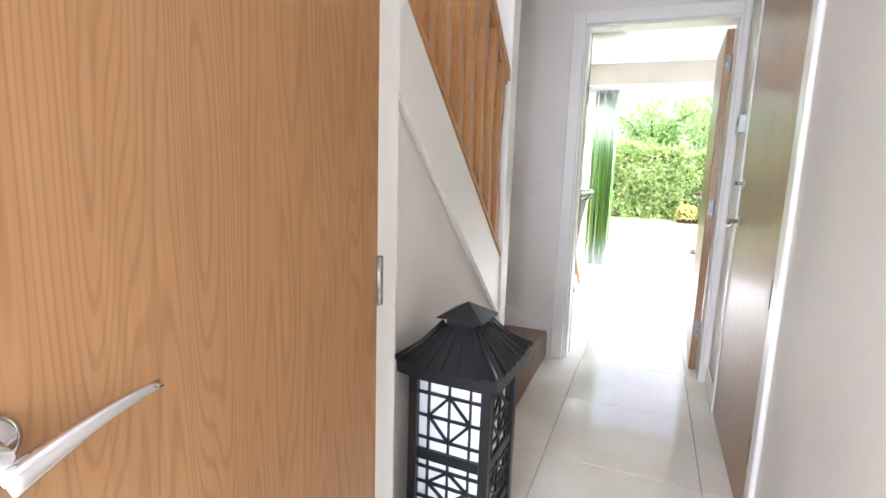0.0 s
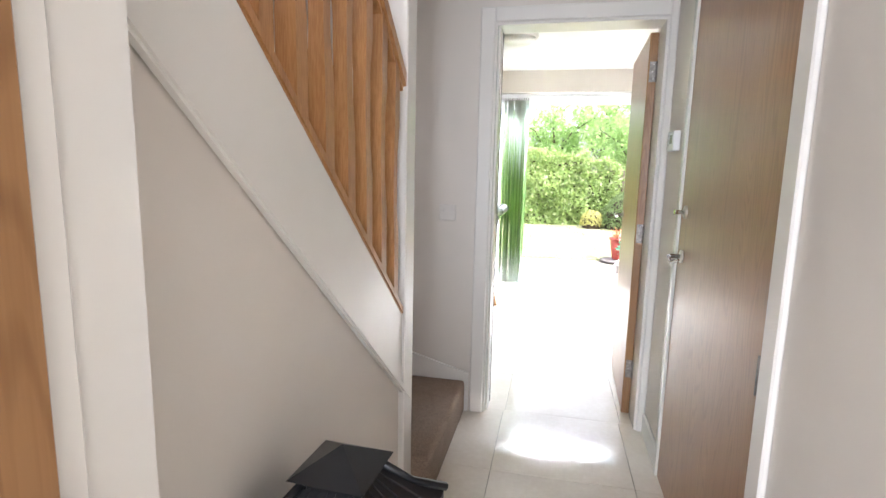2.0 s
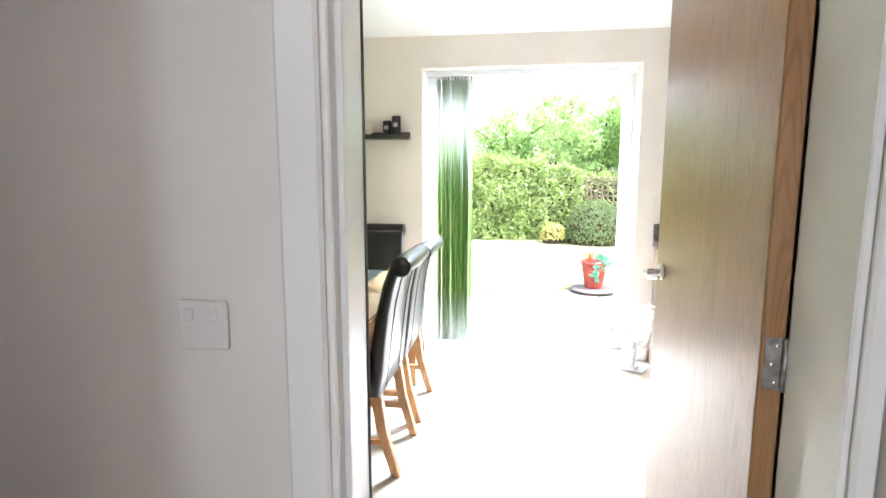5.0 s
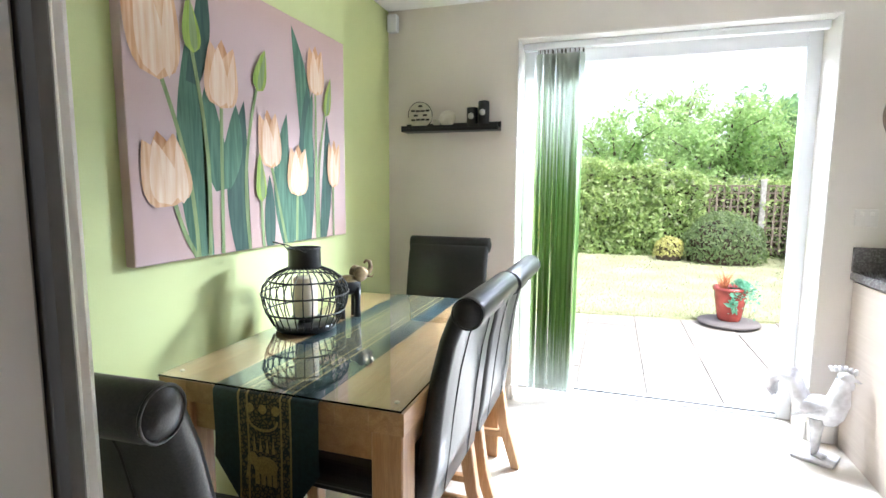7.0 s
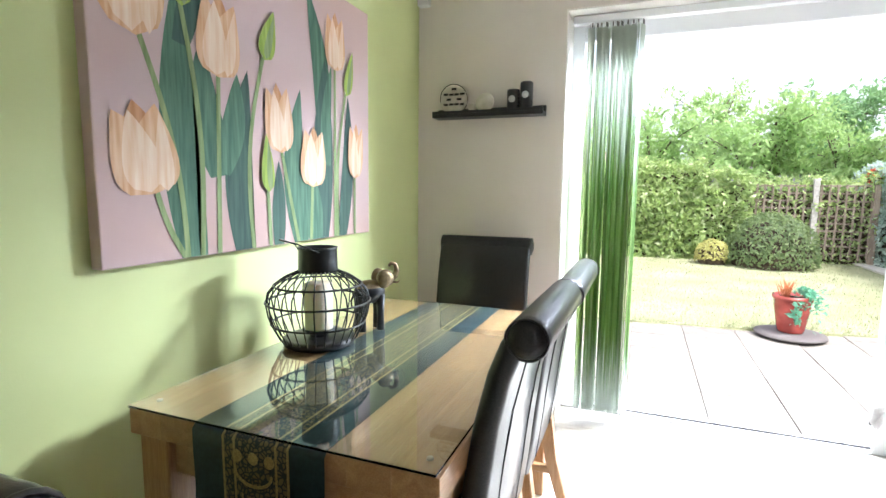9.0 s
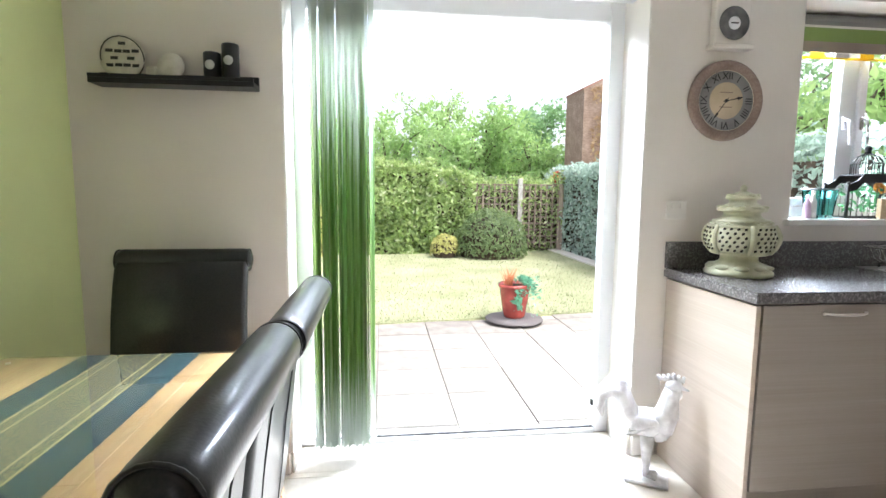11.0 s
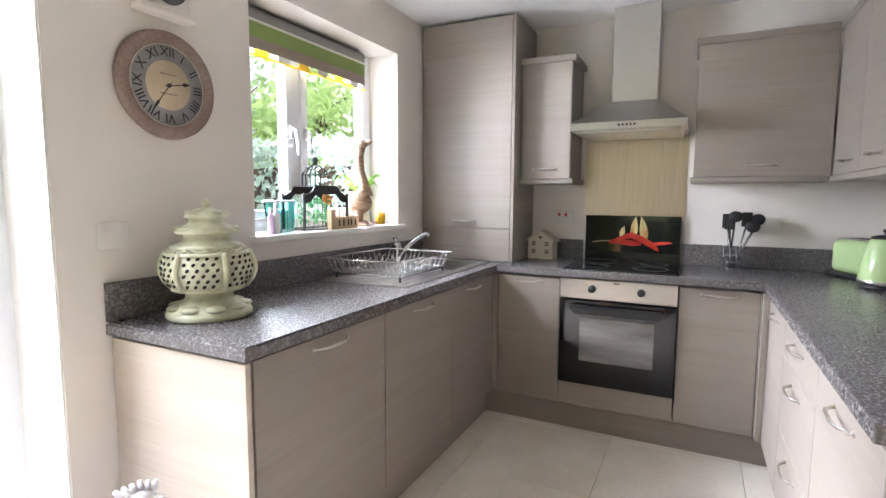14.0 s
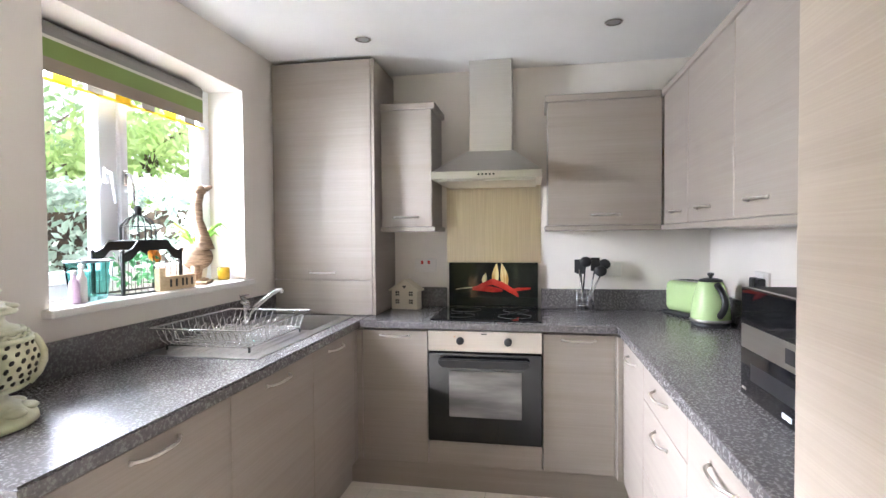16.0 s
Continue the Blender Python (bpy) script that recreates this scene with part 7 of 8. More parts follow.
part("heart", prism([(0, 0.128), (0.012, 0.142), (0.009, 0.15), (0, 0.144), (-0.009, 0.15), (-0.012, 0.142)], 0.002, Matrix.Translation((-0.0395, 0, 0)) @ Matrix(((0, -1, 0, 0), (1, 0, 0, 0), (0, 0, 1, 0), (0, 0, 0, 1)))), M_DARKGAP, ho)

# utensil holder
ut = thing("utensil_holder", "chrome wire utensil holder full of black ladles", "utensil holder", (-0.10, -1.835, WT + 0.001), 0)
for zz in (0.004, 0.04, 0.08, 0.115):
    part("hoop", tube([(-0.045, -0.045, zz), (0.045, -0.045, zz), (0.045, 0.045, zz), (-0.045, 0.045, zz)], 0.0025, 5, closed=True), M_CHROME, ut)
for k in range(4):
    for s in (-1, 1):
        part("upright", tube([(s * 0.045, -0.045 + k * 0.03, 0), (s * 0.045, -0.045 + k * 0.03, 0.125)], 0.002, 5), M_CHROME, ut)
        part("upright", tube([(-0.045 + k * 0.03, s * 0.045, 0), (-0.045 + k * 0.03, s * 0.045, 0.125)], 0.002, 5), M_CHROME, ut)
r = random.Random(14)
for k, (tx, ty, hh, kind) in enumerate(((-0.02, 0.035, 0.30, 0), (-0.02, 0.0, 0.315, 1), (0.0, -0.06, 0.31, 0), (0.01, -0.11, 0.30, 1), (-0.02, -0.085, 0.26, 1), (0.02, 0.02, 0.29, 0))):
    un = thing("cooking_utensil", "black nylon kitchen utensil with steel shaft", "utensil", (-0.10, -1.835, WT + 0.002), 0, "utensils in the holder")
    sx, sy = r.uniform(-0.03, 0.03), r.uniform(-0.03, 0.03)
    part("shaft", tube([(sx, sy * 0.6, 0.003), (tx, ty, hh - 0.05)], [0.006, 0.005], 6), M_CHROME if k % 2 == 0 else M_BLACK, un)
    if kind:
        part("bowl", ball((tx, ty - 0.004, hh - 0.02), (0.016, 0.036, 0.032), None, 14, 8), M_BLACK, un)
    else:
        part("blade", box(tx - 0.004, tx + 0.004, ty - 0.026, ty + 0.026, hh - 0.07, hh + 0.01, 0.003, 2), M_BLACK, un)

# toaster, kettle, microwave
M_APPLE = shader("apple_green_enamel", (0.40, 0.53, 0.25), 0.18)
to = thing("toaster", "apple green and steel two-slot toaster", "toaster", (-0.20, -2.415, WT + 0.001), -62)
part("base", box(-0.10, 0.10, -0.14, 0.14, 0, 0.025, 0.01, 2), M_BLACK, to)
body = box(-0.088, 0.088, -0.135, 0.135, 0.022, 0.195, 0.035, 5)
for f in body.faces:
    f.smooth = True
part("shell", body, M_APPLE, to)
part("end_cap", box(-0.075, 0.075, -0.145, -0.134, 0.03, 0.175, 0.004, 2), M_STEEL, to)
part("control_panel", box(-0.04, 0.04, -0.152, -0.144, 0.035, 0.165, 0.004, 2), M_BLACK, to)
part("push_lever", box(-0.016, 0.016, -0.175, -0.15, 0.12, 0.135, 0.004, 2), M_BLACK, to)
part("top_plate", box(-0.05, 0.05, -0.10, 0.10, 0.1945, 0.1985, 0.001), M_STEEL, to)
for sx in (-0.022, 0.022):
    part("slot", box(sx - 0.012, sx + 0.012, -0.085, 0.085, 0.1975, 0.1995), M_DARKGAP, to)
ke = thing("kettle", "apple green kettle with black handle and lid", "kettle", (-0.52, -2.40, WT + 0.001), 100)
part("power_base", lathe([(0, 0), (0.085, 0), (0.09, 0.008), (0.085, 0.022), (0, 0.022)], 28), M_BLACK, ke)
part("body", lathe([(0, 0.024), (0.088, 0.024), (0.092, 0.04), (0.088, 0.09), (0.078, 0.15), (0.062, 0.205), (0.055, 0.222), (0, 0.224)], 36), M_APPLE, ke)
part("collar", lathe([(0.087, 0.022), (0.0925, 0.024), (0.0935, 0.036), (0.091, 0.04)], 36), M_STEEL, ke)
part("lid", lathe([(0.056, 0.222), (0.052, 0.232), (0.03, 0.238), (0, 0.239)], 28), M_BLACK, ke)
part("lid_knob", lathe([(0.008, 0.237), (0.009, 0.248), (0.016, 0.254), (0.014, 0.264), (0, 0.267)], 18), M_BLACK, ke)
part("handle", tube(arc(10, lambda s: (0.0, 0.06 + 0.075 * math.sin(math.pi * s) ** 0.8, 0.045 + 0.165 * s)), 0.013, 10, flat=1.2), M_BLACK, ke, "black looped handle")
part("spout", prism([(-0.02, 0), (0.02, 0), (0.0, -0.05)], 0.03, Matrix.Translation((0, -0.085, 0.215))), M_APPLE, ke)
mw = thing("microwave", "black glossy microwave oven with silver band", "microwave", (0, 0, WT + 0.012))
part("casing", box(-2.20, -1.69, -2.49, -2.135, 0, 0.30, 0.006, 2), M_BLACK, mw)
part("door", box(-2.20, -1.69, -2.134, -2.112, 0.002, 0.30, 0.004, 2), M_BLACKGLASS, mw, "black glass door")
part("silver_band", box(-2.19, -1.70, -2.1125, -2.1095, 0.135, 0.20, 0.001), M_STEEL, mw, "silver display band")
part("handle_recess", box(-2.15, -1.76, -2.1118, -2.1102, 0.055, 0.10, 0.0006), M_BLACK, mw)
part("display", box(-2.0, -1.955, -2.1100, -2.1085, 0.15, 0.185, 0.0005), M_BLACK, mw)
part("button", box(-1.985, -1.94, -2.1118, -2.110, 0.018, 0.03), M_PVC, mw)
part("maker_mark", box(-1.73, -1.705, -2.1118, -2.110, 0.02, 0.026), M_NICKEL, mw)
for sx in (-2.16, -1.73):
    for sy in (-2.46, -2.16):
        part("foot", tube([(sx, sy, -0.011), (sx, sy, 0.001)], 0.012, 10), M_BLACK, mw)

# things on the window sill
S = WZ0 + 0.001
M_TEALGLASS = shader("teal_glass", (0.45, 0.85, 0.82), 0.02, 0.0, Transmission_Weight=1.0, IOR=1.3)
va = thing("glass_vase", "pale teal glass vase with grey rim", "vase", (-1.63, 0.07, S), 12)
g = bmesh.new()
rings = []
for zz, w in ((0.0, 0.05), (0.012, 0.052), (0.14, 0.066)):
    rings.append([g.verts.new((sx * w, sy * w * 0.7, zz)) for sx, sy in ((-1, -1), (1, -1), (1, 1), (-1, 1))])
for zz, w in ((0.14, 0.060), (0.015, 0.047)):
    rings.append([g.verts.new((sx * w, sy * w * 0.7, zz)) for sx, sy in ((-1, -1), (1, -1), (1, 1), (-1, 1))])
for a, c in zip(rings, rings[1:]):
    for k in range(4):
        g.faces.new((a[k], a[(k + 1) % 4], c[(k + 1) % 4], c[k]))
g.faces.new(rings[0])
g.faces.new(rings[-1])
bmesh.ops.recalc_face_normals(g, faces=g.faces)
part("glass", g, M_TEALGLASS, va)
part("rim", tube([(-0.066, -0.046, 0.141), (0.066, -0.046, 0.141), (0.066, 0.046, 0.141), (-0.066, 0.046, 0.141)], 0.0045, 6, closed=True), shader("grey_metal", (0.2, 0.22, 0.23), 0.4, 0.6), va)
for c, x, hh in (((0.62, 0.45, 0.62), -1.735, 0.10), ((0.75, 0.72, 0.68), -1.705, 0.12)):
    bo = thing("hand_soap_bottle", "small pale plastic bottle on the sill", "bottle", (x, 0.025, S))
    part("body", lathe([(0, 0), (0.015, 0), (0.017, 0.005), (0.016, hh * 0.7), (0.009, hh * 0.82), (0.008, hh)], 18), shader("pale_plastic", c, 0.35), bo)
    part("cap", lathe([(0.009, hh), (0.009, hh + 0.014), (0, hh + 0.016)], 14), M_PVC, bo)
cg = thing("cage_planter", "black metal house-shaped cage with dome", "cage lantern", (-1.37, 0.085, S), -6)


def cage(pts, r=0.0035, closed=False, name="bar"):
    return part(name, tube(pts, r, 6, closed=closed), M_IRON, cg)


cx, cy = 0.145, 0.075
cage([(-cx, -cy, 0.004), (cx, -cy, 0.004), (cx, cy, 0.004), (-cx, cy, 0.004)], 0.004, True, "base")
for sx in (-1, 1):
    for sy in (-1, 1):
        part("post", box(sx * cx - 0.006, sx * cx + 0.006, sy * cy - 0.006, sy * cy + 0.006, 0, 0.165, 0.001), M_IRON, cg)
        part("finial", ball((sx * cx, sy * cy, 0.172), 0.009, None, 8, 6), M_IRON, cg)
for sy in (-1, 1):
    cg_f = prism([(-cx, 0.13), (-cx, 0.165), (-0.10, 0.185), (-0.075, 0.215), (0.075, 0.215), (0.10, 0.185), (cx, 0.165), (cx, 0.13), (0.105, 0.14), (0.07, 0.175), (-0.07, 0.175), (-0.105, 0.14)], 0.008, Matrix.Translation((0, sy * cy - 0.004, 0)))
    part("gable", cg_f, M_IRON, cg)
    for k in range(9):
        x = -0.12 + k * 0.03
        cage([(x, sy * cy, 0.004), (x, sy * cy, 0.15)], 0.0014)
part("roof_plate", box(-0.075, 0.075, -cy, cy, 0.212, 0.218, 0.001), M_IRON, cg)
dz0 = 0.218
for k in range(16):
    a = k * math.pi / 8
    cage([(0.066 * math.cos(a), 0.066 * math.sin(a), dz0), (0.066 * math.cos(a), 0.066 * math.sin(a), dz0 + 0.055), (0.045 * math.cos(a), 0.045 * math.sin(a), dz0 + 0.085), (0.008 * math.cos(a), 0.008 * math.sin(a), dz0 + 0.105)], 0.002)
cage([(0.066 * math.cos(k * 0.3927), 0.066 * math.sin(k * 0.3927), dz0 + 0.055) for k in range(16)], 0.002, True, "hoop")
part("dome_knob", lathe([(0.016, dz0 + 0.1), (0.012, dz0 + 0.115), (0.016, dz0 + 0.128), (0.010, dz0 + 0.14), (0, dz0 + 0.143)], 14), M_IRON, cg)
r = random.Random(41)
fp = [(Vector((r.uniform(-0.10, 0.08), r.uniform(-0.05, 0.05), 0.03 + 0.13 * r.random())), (0, -1, 0.4)) for _ in range(110)]
o = new("artificial_leaves", leaf_mesh("artificial_leaves", fp, 0.018, leaf_mat("cage_leaf", (0.03, 0.14, 0.05), (0.08, 0.30, 0.12)), 2))
o.parent = cg
fl = bmesh.new()
for k in range(8):
    a = k * math.pi / 4
    ball((0.05 + 0.018 * math.cos(a), -0.03 + 0.01 * math.sin(a), 0.15 + 0.014 * math.sin(a)), (0.013, 0.009, 0.016), fl, 8, 6)
part("orange_flower", fl, shader("orange_petal", (0.7, 0.25, 0.02), 0.5), cg, "orange flower head")
M_PALEWOOD = oak("pale_wood", (0.55, 0.40, 0.24), (0.68, 0.53, 0.35), (2, 9, 9), 0.7)
lb = thing("wooden_letter_block", "pale wooden word block ornament on the sill", "ornament", (-1.25, 0.0, S))
part("block", box(-0.11, 0.11, -0.012, 0.012, 0, 0.062, 0.003), M_PALEWOOD, lb)
part("end_block", box(-0.122, -0.085, -0.014, 0.014, 0, 0.098, 0.003), M_PALEWOOD, lb)
for k, x in enumerate((-0.055, -0.02, 0.02, 0.045, 0.08)):
    part("carved_letter", box(x - 0.006, x + 0.006, -0.0128, -0.0115, 0.015, 0.048, 0.0003), M_DARKGAP, lb)
g = ball((0, 0, 0.13), (0.055, 0.075, 0.065))
tube([(0, -0.035, 0.165), (0, -0.03, 0.23), (0, -0.008, 0.31), (0, -0.005, 0.39), (0, -0.012, 0.44)], [0.048, 0.031, 0.024, 0.024, 0.027], 12, g)
ball((0, -0.018, 0.455), (0.026, 0.032, 0.028), g)
tube([(0, -0.045, 0.462), (0, -0.075, 0.475)], [0.016, 0.007], 8, g)
for sx in (-0.028, 0.028):
    tube([(sx, 0, 0.09), (sx, 0.0, 0.02)], [0.024, 0.014], 8, g)
    ball((sx, -0.02, 0.018), (0.018, 0.032, 0.009), g, 8, 6)
tube([(0, 0.06, 0.15), (0, 0.105, 0.165)], [0.03, 0.008], 8, g)
box(-0.09, 0.09, -0.06, 0.05, 0, 0.014, 0.004, 1, g)
dk = tagged(part("goose_ornament", g, noise_mix(shader("carved_brown_wood", (0.24, 0.15, 0.09), 0.7), (0.15, 0.09, 0.05), (0.36, 0.24, 0.15), scale=(1, 1, 7), size=22, detail=6, bump=0.5)), "carved brown wooden goose with a long neck", "ornament")
dk.matrix_world = pose(-1.0, 0.085, S, 0, 0, 25)
fe = thing("potted_fern", "small green fern behind the carved goose", "plant", (-0.90, 0.145, S))
part("pot", lathe([(0, 0), (0.03, 0), (0.04, 0.08), (0.036, 0.08), (0.03, 0.07), (0, 0.068)], 18), M_CREAMWOOD, fe)
g = bmesh.new()
for k in range(16):
    a = k * 2.4
    ll = r.uniform(0.12, 0.2)
    pts = [(0, 0, 0.07), (math.cos(a) * ll * 0.35, math.sin(a) * ll * 0.22, 0.07 + ll * 0.95), (math.cos(a) * ll * 0.75, math.sin(a) * ll * 0.4, 0.07 + ll * 1.15), (math.cos(a) * ll * 1.1, math.sin(a) * ll * 0.5, 0.07 + ll * 0.95)]
    tube(pts, [0.003, 0.007, 0.007, 0.001], 5, g, flat=0.3)
part("fronds", g, leaf_mat("fern_leaf", (0.16, 0.32, 0.05), (0.26, 0.46, 0.10)), fe)
yg = thing("candle_glass", "amber yellow glass tealight holder", "candle holder", (-0.79, 0.08, S))
part("glass", lathe([(0, 0), (0.026, 0), (0.03, 0.004), (0.031, 0.065), (0.028, 0.065), (0.027, 0.008), (0, 0.008)], 24), shader("amber_glass", (0.85, 0.52, 0.04), 0.1, 0.0, Transmission_Weight=0.6), yg)
part("wax", lathe([(0, 0.008), (0.0265, 0.008), (0.0265, 0.03), (0, 0.03)], 18), M_CREAMWAX, yg)

for x, y in ((-0.64, -0.655), (-0.61, -1.925), (-2.15, -0.655), (-2.1, -1.75)):
    sp = thing("spotlight", "recessed chrome ceiling spotlight, unlit", "spotlight", (x, y, CEIL), 0, "ceiling spotlights")
    part("bezel", lathe([(0.028, -0.002), (0.034, -0.006), (0.043, -0.004), (0.045, 0.0)], 28), M_CHROME, sp)
    part("lamp", lathe([(0, -0.0012), (0.02, -0.0012), (0.03, -0.0035)], 24), shader("dim_lamp", (0.3, 0.29, 0.27), 0.3), sp)

# ---------- hall things ----------
M_PAPER = shader("white_paper_panel", (0.78, 0.80, 0.84), 0.7)
pg = thing("pagoda_lantern", "tall black pagoda floor lantern with white paper panels", "floor lantern", (-3.838, -4.99, 0.0), -3)
pg.scale = (0.98, 0.98, 1.04)
hw = 0.112
for sx in (-1, 1):
    for sy in (-1, 1):
        part("post", box(sx * hw - 0.014, sx * hw + 0.014, sy * hw - 0.014, sy * hw + 0.014, 0, 0.655, 0.002), M_IRON, pg)
for z0, z1 in ((0.0, 0.05), (0.205, 0.235), (0.375, 0.405), (0.605, 0.66)):
    part("band", box(-hw + 0.001, hw - 0.001, -hw - 0.008, -hw + 0.008, z0, z1, 0.001), M_IRON, pg)
    part("band", box(-hw + 0.001, hw - 0.001, hw - 0.008, hw + 0.008, z0, z1, 0.001), M_IRON, pg)
    part("band", box(-hw - 0.008, -hw + 0.008, -hw + 0.014, hw - 0.014, z0, z1, 0.001), M_IRON, pg)
    part("band", box(hw - 0.008, hw + 0.008, -hw + 0.014, hw - 0.014, z0, z1, 0.001), M_IRON, pg)
part("paper", box(-hw + 0.004, hw - 0.004, -hw + 0.004, hw - 0.004, 0.045, 0.61), M_PAPER, pg, "white paper panels")


def lattice(z0, z1, face):
    """Fret bars over one panel; face 0 to 3 turned about the axis."""
    g = bmesh.new()
    x0, x1, y = -hw + 0.014, hw - 0.014, -hw - 0.001

    def bar(a, c, w=0.0045):
        (ax, az), (cx_, cz_) = a, c
        d = Vector((cx_ - ax, 0, cz_ - az))
        q = box(-w, w, -0.004, 0.004, 0, d.length)
        q.transform(Matrix.Translation((ax, y, az)) @ d.to_track_quat("Z", "Y").to_matrix().to_4x4())
        merge(g, q)

    w, h = x1 - x0, z1 - z0
    for s in (0.17, 0.5, 0.83):
        bar((x0 + w * s, z0), (x0 + w * s, z1), 0.003)
        bar((x0, z0 + h * s), (x1, z0 + h * s), 0.003)
    mx, mz = x0 + w / 2, z0 + h / 2
    for s in (-1, 1):
        bar((mx, mz + h * 0.33), (mx + s * w * 0.33, mz), 0.003)
        bar((mx, mz - h * 0.33), (mx + s * w * 0.33, mz), 0.003)
    g.transform(pose(0, 0, 0, 0, 0, 90 * face))
    part("fretwork", g, M_IRON, pg)


for f_ in range(4):
    for z0, z1 in ((0.05, 0.205), (0.235, 0.375), (0.405, 0.605)):
        lattice(z0, z1, f_)
    # ribbed roof slope
    rs = part("roof_slope", box(-0.05, 0.05, -0.05, 0.05, 0.70, 0.735), M_IRON, pg, "ribbed black roof slope") if f_ == 0 else rs
    n = 13
    tz, ez, te, ee = 0.75, 0.65, 0.05, 0.152
    for k in range(n):
        s0, s1 = -1 + 2 * k / n, -1 + 2 * (k + 1) / n
        lift = 0.006 if k % 2 else 0.0
        g = bmesh.new()
        pts = [(s0 * ee, -ee, ez + lift + 0.012 * abs(s0) ** 3), (s1 * ee, -ee, ez + lift + 0.012 * abs(s1) ** 3), (s1 * te, -te, tz + lift * 0.5), (s0 * te, -te, tz + lift * 0.5)]
        top = [g.verts.new(p) for p in pts]
        low = [g.verts.new((p[0], p[1], p[2] - 0.03 - lift)) for p in pts]
        g.faces.new(top)
        g.faces.new(low[::-1])
        for q in range(4):
            g.faces.new((top[q], low[q], low[(q + 1) % 4], top[(q + 1) % 4]))
        bmesh.ops.recalc_face_normals(g, faces=g.faces)
        g.transform(pose(0, 0, 0, 0, 0, 90 * f_))
        part("rib", g, M_IRON, rs)
    g = tube([(0.052, -0.052, 0.76), (0.10, -0.10, 0.705), (0.156, -0.156, 0.669)], 0.008, 6)
    g.transform(pose(0, 0, 0, 0, 0, 90 * f_))
    part("hip_ridge", g, M_IRON, pg)
    g = box(-0.05, 0.05, -hw - 0.012, -hw - 0.008, 0.628, 0.635)
    g.transform(pose(0, 0, 0, 0, 0, 90 * f_))
    part("carved_line", g, M_PAPER, pg)
part("vent_box", box(-0.048, 0.048, -0.048, 0.048, 0.745, 0.773, 0.002), M_IRON, pg)
g = bmesh.new()
ap = g.verts.new((0, 0, 0.812))
q0 = [g.verts.new((sx * 0.072, sy * 0.072, 0.772)) for sx, sy in ((-1, -1), (1, -1), (1, 1), (-1, 1))]
for k in range(4):
    g.faces.new((q0[k], q0[(k + 1) % 4], ap))
g.faces.new(q0[::-1])
part("cap", g, M_IRON, pg)

th = thing("thermostat", "white plastic wall thermostat with small display", "thermostat", (XH - 0.001, -3.285, 1.48))
part("case", box(-0.03, 0, -0.062, 0.062, -0.043, 0.043, 0.004, 2), M_PVC, th)
part("display", box(-0.0312, -0.0295, -0.04, 0.012, -0.012, 0.026, 0.0005), shader("lcd", (0.36, 0.38, 0.34), 0.25), th, "grey green display")
for k in range(3):
    part("button", box(-0.0325, -0.0295, 0.026, 0.042, -0.022 + k * 0.02, -0.010 + k * 0.02, 0.001), shader("grey_button", (0.4, 0.4, 0.42), 0.5), th)

# stair foot: framed picture, pedestal with figurine
fr = thing("framed_picture", "dark framed picture with grey mount on the stair wall", "picture", (XW + 0.001, -3.53, 1.905))
M_FRAME = shader("dark_frame", (0.03, 0.018, 0.012), 0.35)
for y0, y1, z0, z1 in ((-0.17, -0.15, -0.23, 0.23), (0.15, 0.17, -0.23, 0.23), (-0.15, 0.15, -0.23, -0.21), (-0.15, 0.15, 0.21, 0.23)):
    part("frame_bar", box(0, 0.022, y0, y1, z0, z1, 0.003), M_FRAME, fr)
part("mount", box(0.002, 0.008, -0.15, 0.15, -0.21, 0.21), painted("grey_mount", (0.33, 0.32, 0.29)), fr)
part("print", box(0.008, 0.0095, -0.085, 0.085, -0.14, 0.14), noise_mix(shader("print", (0.2, 0.15, 0.12), 0.6), (0.05, 0.04, 0.04), (0.45, 0.36, 0.3), size=35, detail=6), fr)
pd = thing("pedestal_table", "small black pedestal table with pale top", "side table", (-4.80, -3.30, 0.371))
part("top", lathe([(0, 0.415), (0.13, 0.415), (0.14, 0.42), (0.14, 0.433), (0.135, 0.438), (0, 0.438)], 30), M_CREAMWOOD, pd, "pale round top")
part("skirt", lathe([(0.115, 0.415), (0.12, 0.3), (0.125, 0.2), (0.14, 0.08), (0.15, 0.0), (0.0, 0.0)], 30), M_LEATHER, pd)
g = lathe([(0, 0), (0.07, 0), (0.075, 0.01), (0.05, 0.05), (0.06, 0.10), (0.05, 0.16), (0.028, 0.20), (0.025, 0.22), (0, 0.225)], 16)
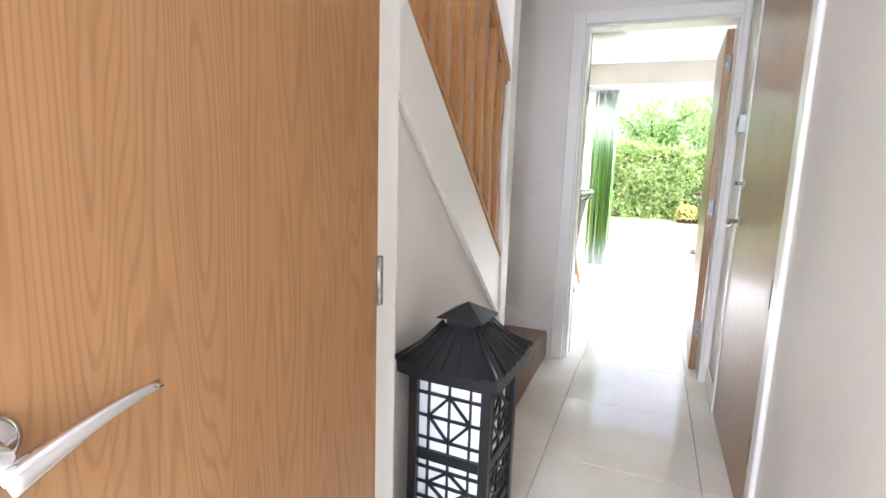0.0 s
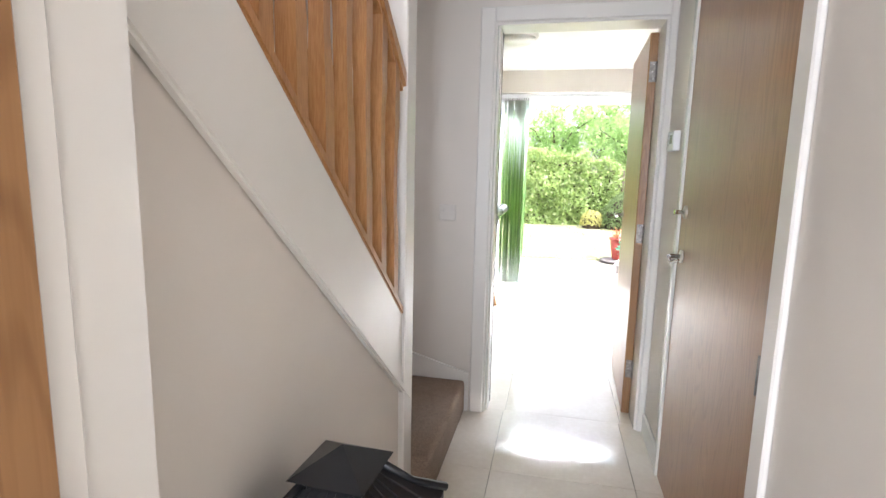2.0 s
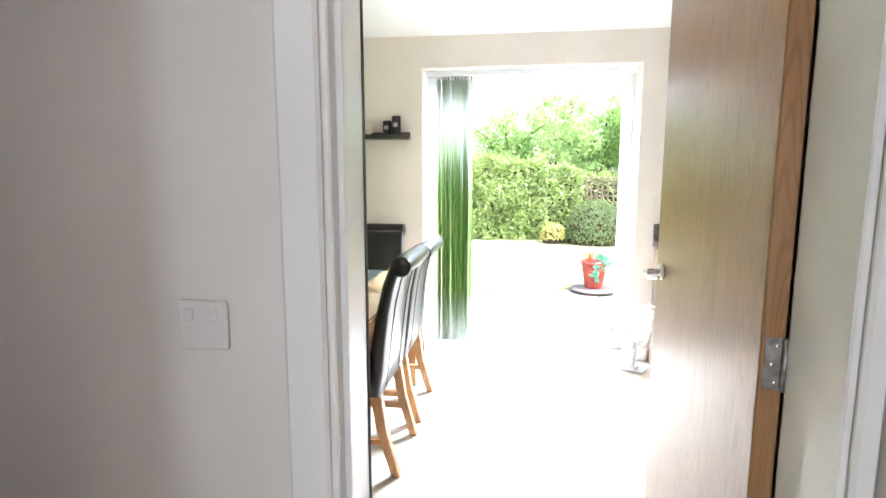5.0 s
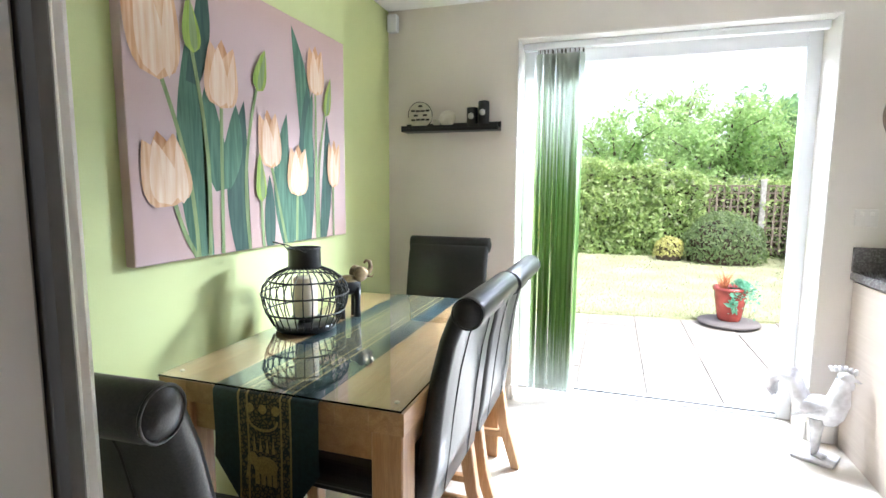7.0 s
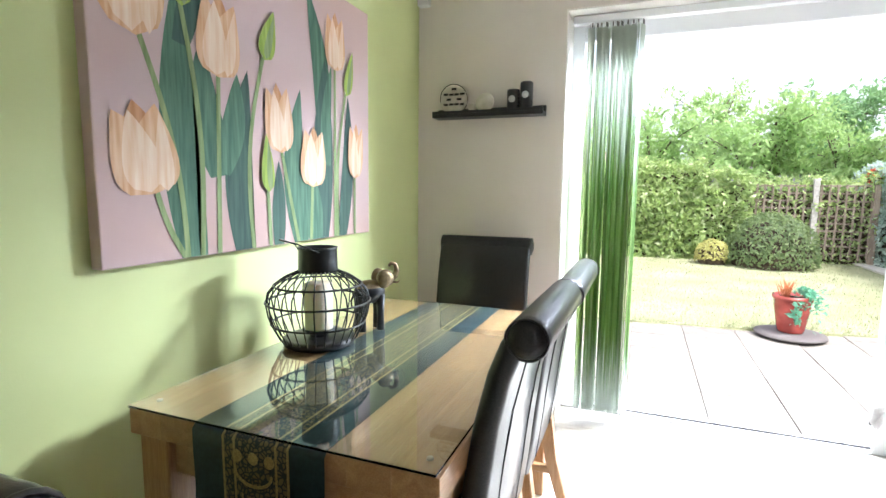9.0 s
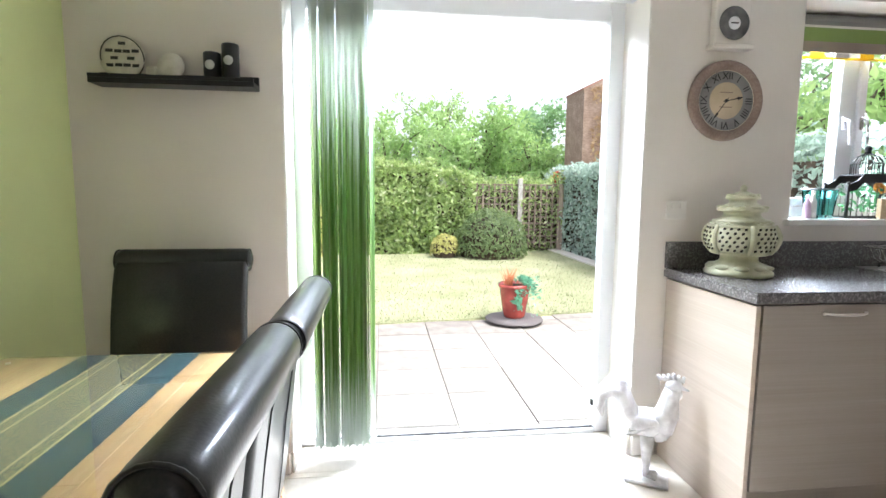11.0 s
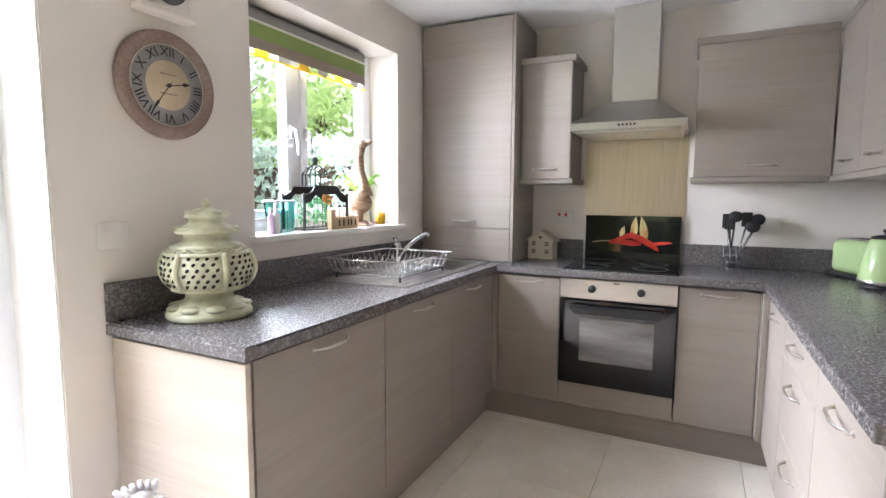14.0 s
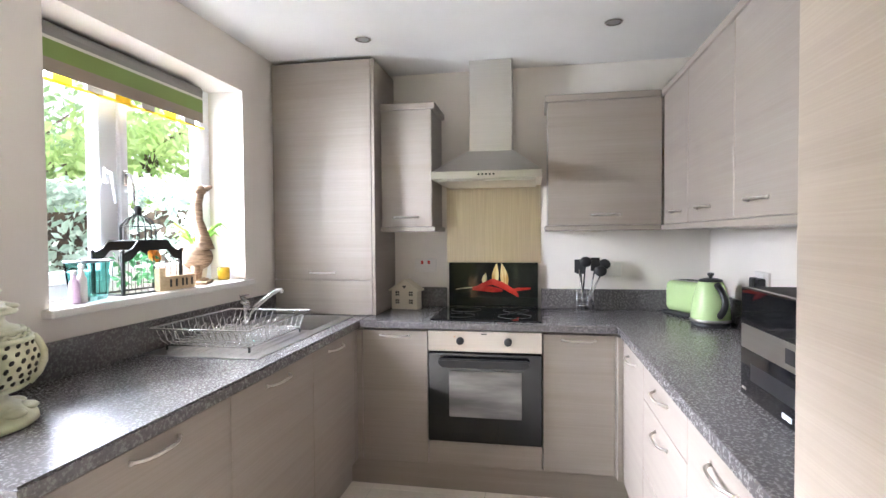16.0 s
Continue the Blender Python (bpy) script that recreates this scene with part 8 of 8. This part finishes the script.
ball((0, 0, 0.25), (0.03, 0.03, 0.036), g)
tube([(0.045, 0, 0.15), (0.075, -0.02, 0.11), (0.04, -0.05, 0.08)], [0.016, 0.013, 0.011], 8, g)
tube([(-0.045, 0, 0.15), (-0.07, -0.03, 0.10), (-0.02, -0.055, 0.07)], [0.016, 0.013, 0.011], 8, g)
fg = tagged(part("figurine", g, noise_mix(shader("green_bronze", (0.04, 0.10, 0.09), 0.35), (0.02, 0.05, 0.045), (0.09, 0.2, 0.18), size=25)), "seated green bronze figurine on the pedestal", "ornament")
fg.location = (-4.80, -3.30, 0.81)
fg.scale = (1.0, 1.0, 1.45)

# ---------- floor tiles ----------
def floor_tiles(x0, x1, y0, y1, ox, oy, pitch=0.62):
    made = {}
    fl = bpy.data.objects["floor"]
    nx0, nx1 = math.floor((x0 - ox) / pitch), math.ceil((x1 - ox) / pitch)
    ny0, ny1 = math.floor((y0 - oy) / pitch), math.ceil((y1 - oy) / pitch)
    for i in range(nx0, nx1):
        for j in range(ny0, ny1):
            a0, a1 = max(x0, ox + i * pitch + 0.0012), min(x1, ox + (i + 1) * pitch - 0.0012)
            b0, b1 = max(y0, oy + j * pitch + 0.0012), min(y1, oy + (j + 1) * pitch - 0.0012)
            if a1 - a0 < 0.005 or b1 - b0 < 0.005:
                continue
            key = (round(a1 - a0, 3), round(b1 - b0, 3))
            if key not in made:
                w, d = key
                bm = box(-w / 2, w / 2, -d / 2, d / 2, -0.011, 0.0, 0.0012)
                me = bpy.data.meshes.new("floor_tile")
                bm.to_mesh(me)
                bm.free()
                me.materials.append(M_TILE)
                made[key] = me
            o = new("floor_tile", made[key])
            o.parent = fl
            o.location = ((a0 + a1) / 2, (b0 + b1) / 2, 0)


random_tint(M_TILE, 0.97, 1.03)
floor_tiles(XW, 0.0, YH + 0.06, 0.0, -3.70, -0.66)
floor_tiles(PX0, PX1, 0.001, 0.24, -3.70, -0.66)
floor_tiles(XS, XH, -7.7, YH + 0.059, -3.09, -4.265)
